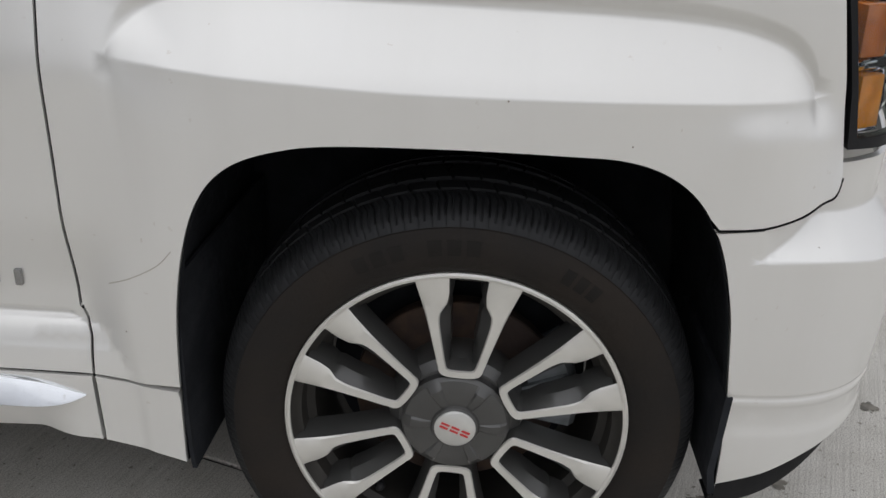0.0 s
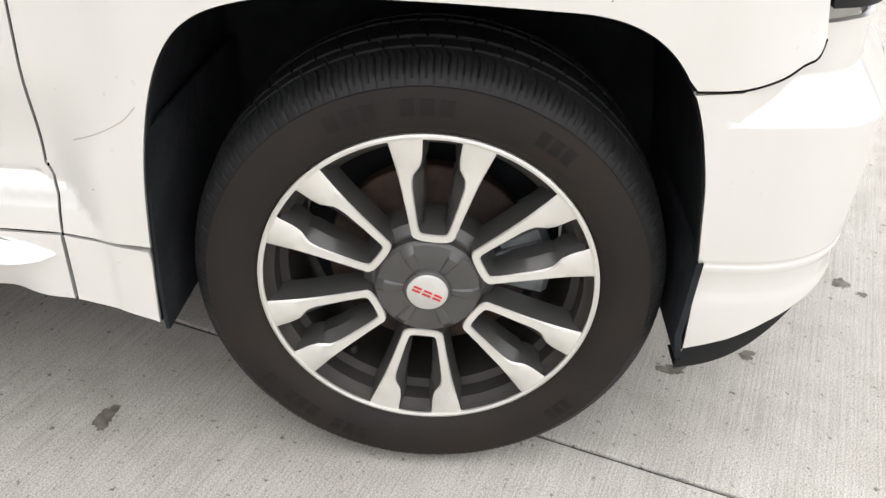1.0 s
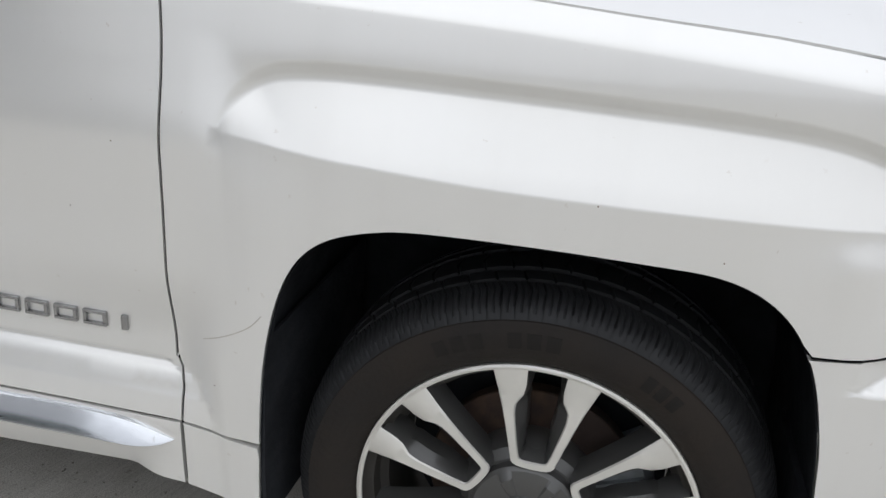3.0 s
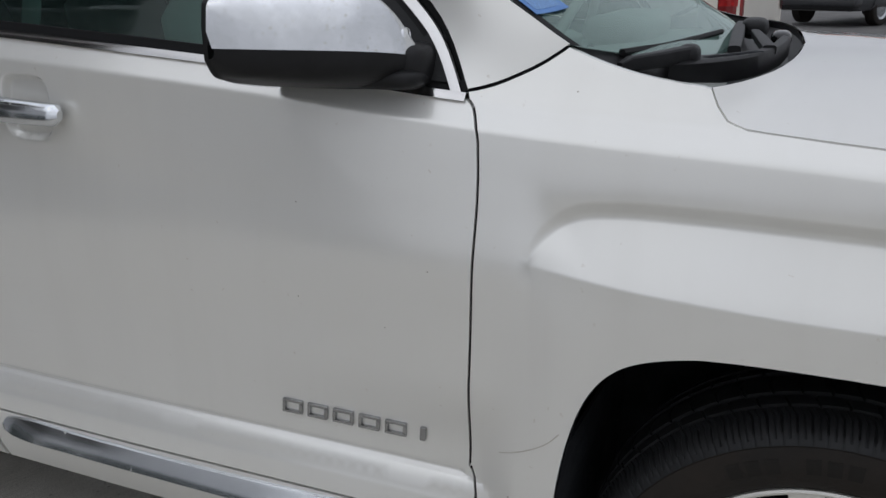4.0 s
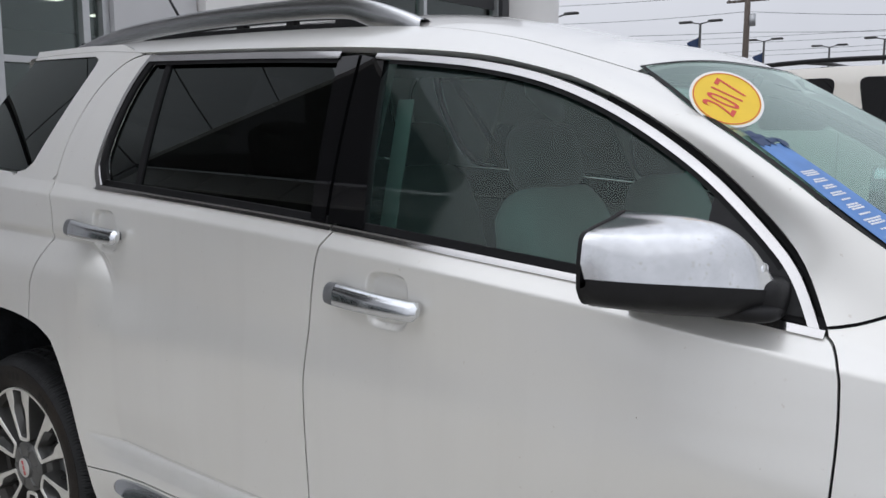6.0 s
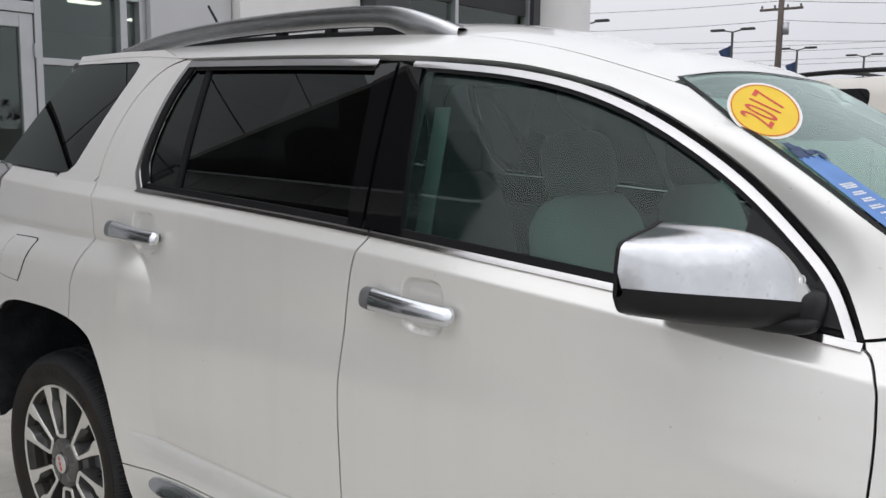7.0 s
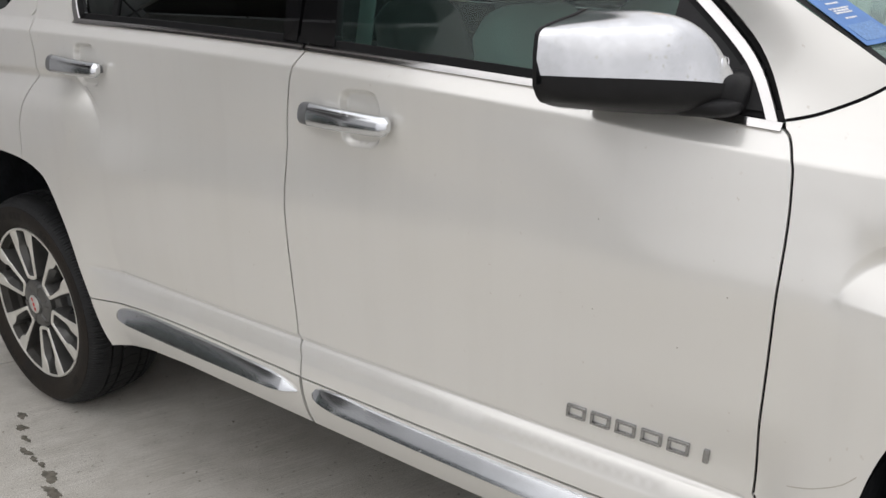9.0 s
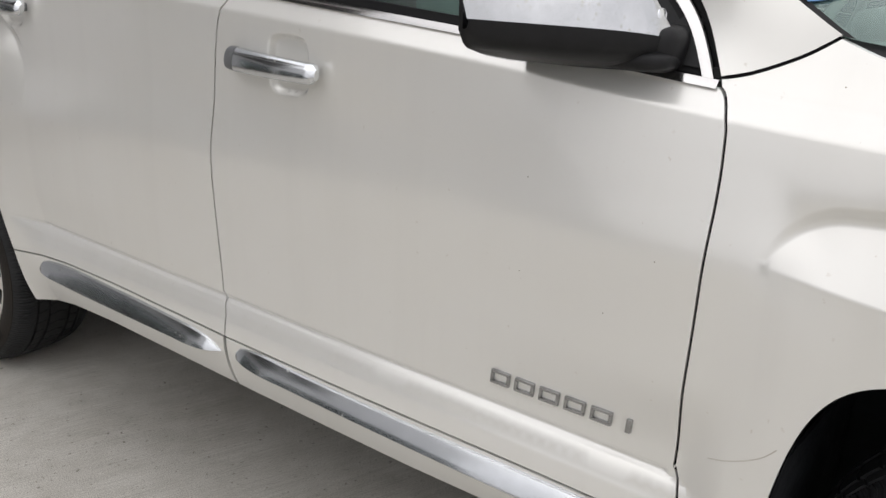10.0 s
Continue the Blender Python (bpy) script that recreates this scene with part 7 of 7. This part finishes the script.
    part("rear_window", b2, GLOSSBLACK, ob, "dark rear window")
    part("rear_bumper", boxed(-L - 0.14, -L * 0.93, -W * 0.97, W * 0.97, 0.42, 0.68, 0.05), paint, ob)
    part("bumper_step", boxed(-L - 0.15, -L * 0.97, -W * 0.6, W * 0.6, 0.66, 0.70, 0.01), BLACK, ob)
    part("bumper_valance", boxed(-L - 0.10, -L * 0.93, -W * 0.9, W * 0.9, 0.34, 0.43, 0.02), BLACK, ob)
    part("plate", boxed(-L - 0.012, -L + 0.02, -0.16, 0.16, belt_z - 0.30, belt_z - 0.14, 0.004), STICKWHITE, ob, "plain white plate")
    part("tailgate_handle", boxed(-L - 0.03, -L + 0.02, -0.2, 0.2, belt_z - 0.10, belt_z - 0.04, 0.012), paint, ob)
    if rails:
        for side in (-1, 1):
            yy = side * W * 0.68
            part("roof_rail", tube(smoothed([(-L * 0.86, yy, Hh + 0.0), (-L * 0.78, yy, Hh + 0.05), (-L * 0.3, yy, Hh + 0.075), (L * 0.02, yy, Hh + 0.05), (L * 0.1, yy, Hh - 0.0)], 5), 0.025, 8), BLACK, ob, "black roof rail")
        for x in (-L * 0.66, -L * 0.12):
            part("cross_bar", tube([(x, -W * 0.68, Hh + 0.07), (x, 0, Hh + 0.085), (x, W * 0.68, Hh + 0.07)], 0.02, 8), BLACK, ob, "black cross bar")
    part("rear_spoiler", boxed(-L * 0.965, -L * 0.86, -W * 0.70, W * 0.70, Hh * 0.955, Hh * 0.985, 0.012), paint, ob)
    ob.matrix_basis = m
    return ob


mat_dark_red = mat("dark_red_lens", (0.16, 0.004, 0.006), 0.15, coat=0.8)
parked("parked_suv", "cream white full-size SUV with tall red tail lamps", 5.13, 2.0, 1.98, PAINT2, 0.69, Matrix.Translation((-3.057, 8.88, 0)) @ Matrix.Rotation(radians(170), 4, "Z"), "tall", True)
parked("parked_suv", "dark grey crossover with slanting red tail lamps", 5.1, 1.98, 1.77, PAINT3, 0.63, Matrix.Translation((1.3, 22.2, 0)) @ Matrix.Rotation(radians(60), 4, "Z"), "slim")
parked("parked_car", "silver grey crossover behind the white SUV", 4.6, 1.85, 1.65, PAINT4, 0.63, Matrix.Translation((-3.4, 12.6, 0)) @ Matrix.Rotation(math.pi, 4, "Z"), "slim")
parked("parked_suv", "dark crossover far along the lot", 4.9, 1.9, 1.7, PAINT3, 0.63, Matrix.Translation((-4.5, 27.0, 0)) @ Matrix.Rotation(radians(80), 4, "Z"), "slim")

parked("parked_suv", "silver crossover standing out on the lot", 4.7, 1.88, 1.68, PAINT4, 0.63, Matrix.Translation((9.5, 3.2, 0)) @ Matrix.Rotation(radians(95), 4, "Z"), "slim")
parked("parked_car", "dark grey crossover standing out on the lot", 4.6, 1.85, 1.62, PAINT3, 0.63, Matrix.Translation((12.6, 3.0, 0)) @ Matrix.Rotation(radians(93), 4, "Z"), "slim")
parked("parked_suv", "cream white SUV across the drive", 5.0, 1.95, 1.85, PAINT2, 0.66, Matrix.Translation((3.5, -13.5, 0)) @ Matrix.Rotation(radians(8), 4, "Z"), "tall")

# ---- far side of the lot: lamp posts, utility pole, wires, low buildings ----
CX, CY, CZ = -0.22, -1.22, 1.41


def bearing(az, d):
    return Vector((CX + d * math.sin(radians(az)), CY + d * math.cos(radians(az)), 0))


def lamp_post(az, el, height, heads, flag):
    d = (height - CZ) / math.tan(radians(el))
    p = bearing(az, d)
    ob = thing("lamp_post", "dark lot lamp post with twin heads and banner" if flag else "dark lot lamp post with two flat lamp heads", "lamp post", p, group="lot lamps")
    part("pole", tube([(0, 0, -0.1), (0, 0, height)], [0.13, 0.09], 10), POLEMETAL, ob)
    for s in heads:
        part("lamp_arm", tube([(0, 0, height - 0.05), (s * 0.8, 0, height + 0.12)], 0.05, 6), POLEMETAL, ob)
        part("lamp_head", boxed(s * 1.15 - 0.5, s * 1.15 + 0.5, -0.22, 0.22, height + 0.05, height + 0.22, 0.05), POLEMETAL, ob)
    if flag:
        bm = grid_mesh([[(-0.1 - 0.9 * k / 6 * (1 - j / 8), 0.1 * math.sin(k), height - 1.0 - 1.6 * j / 8 - 0.4 * k / 6) for k in range(7)] for j in range(8)])
        part("banner", bm, DARKBLUE, ob, "dark pennant")
    return ob


for az, el, hh, flag in ((-30.3, 6.8, 9.0, True), (-21.5, 6.2, 9.0, True), (-17.75, 5.05, 9.0, True), (-14.1, 4.6, 9.0, False), (-11.2, 4.95, 9.0, False), (-7.0, 4.5, 9.0, False)):
    lamp_post(az, el, hh, (-1, 1), flag)
pole_p = bearing(-18.8, 72)
up = thing("utility_pole", "weathered wooden utility pole with crossarm and wires", "utility pole", pole_p)
part("pole", tube([(0, 0, -0.2), (0, 0, 15.0)], [0.28, 0.19], 10), WOODPOLE, up)
for z, wd in ((10.8, 1.6), (13.6, 1.2)):
    part("crossarm", boxed(-wd, wd, -0.08, 0.08, z - 0.09, z + 0.09, 0.01), WOODPOLE, up)
    for k in range(4):
        part("insulator", lathe([(0.0, 0.24), (0.06, 0.22), (0.08, 0.12), (0.05, 0.0)], 10, "z"), POLEMETAL, up).location = (-wd * 0.9 + k * wd * 0.6, 0, z + 0.09)
part("transformer", tube([(0.42, 0, 8.9), (0.42, 0, 9.8)], 0.24, 12), ALU, up, "grey transformer can")
wires = thing("overhead_wires", "thin overhead wires sagging between poles", "wires", kind="structure")


def wire(az0, el0, d0, az1, el1, d1, sag, r=0.018):
    a, b = bearing(az0, d0), bearing(az1, d1)
    a.z, b.z = CZ + d0 * math.tan(radians(el0)), CZ + d1 * math.tan(radians(el1))
    part("wire", tube([a.lerp(b, k / 16) - Vector((0, 0, sag * 4 * (k / 16) * (1 - k / 16))) for k in range(17)], r, 5), WIRE, wires)


for e0, e1, s in ((9.2, 10.6, 1.2), (8.1, 9.3, 1.0), (7.4, 8.2, 1.2), (6.7, 7.0, 0.8)):
    wire(-48, e0 - 0.4, 95, -18.8, e1 - 1.4, 72, s)
    wire(-18.8, e1 - 1.4, 72, 14, e0 - 0.9, 80, s)
for e in (4.5, 4.75, 5.2, 5.5):
    wire(-40, e - 0.4, 130, 12, e + 0.6, 110, 1.6, 0.02)
hall = part("far_building", boxed(-60, 70, 150, 170, 0, 7.5, 0.05), STUCCO, None, smooth=False)
tagged(hall, "long low pale building across the road", "building")
part("fascia_band", boxed(2, 26, 149.6, 149.95, 5.0, 7.0, 0.02), mat("orange_fascia", (0.6, 0.16, 0.04), 0.6, vary=0.1), hall, "orange sign band", smooth=False)
hut = thing("far_roof", "grey pitched roof of a low building", "building", bearing(-21.0, 100))
bm = bmesh.new()
grid_mesh([[(-4, -4, 5.6), (4, -4, 5.6)], [(-1.0, 0, 9.1), (1.0, 0, 9.1)], [(-4, 4, 5.6), (4, 4, 5.6)]], bm=bm)
part("roof", bm, ACMDARK, hut, smooth=False)
part("wall", boxed(-3.8, 3.8, -3.8, 3.8, 0, 5.6), STUCCO, hut, smooth=False)
random.seed(11)
verts, faces = [], []
for k in range(11000):
    a = radians(random.uniform(-75, 285))
    d = random.uniform(185, 215)
    base = 5.5 + 2.5 * math.sin(a * 23) + 1.5 * math.sin(a * 61 + 1)
    z = random.uniform(0, 1) ** 0.7 * max(2.0, base)
    c = Vector((d * math.sin(a), d * math.cos(a), z))
    s = random.uniform(0.5, 1.3)
    n0 = len(verts)
    for _ in range(3):
        verts.append(c + Vector((random.uniform(-s, s), random.uniform(-s, s), random.uniform(-s, s))))
    faces.append((n0, n0 + 1, n0 + 2))
me = bpy.data.meshes.new("tree_line")
me.from_pydata(verts, [], faces)
me.materials.append(mat("bare_winter_trees", (0.10, 0.085, 0.075), 0.9, vary=0.3, scale=0.3))
tagged(new("tree_line", me), "distant line of bare winter trees", "trees", kind="stuff")
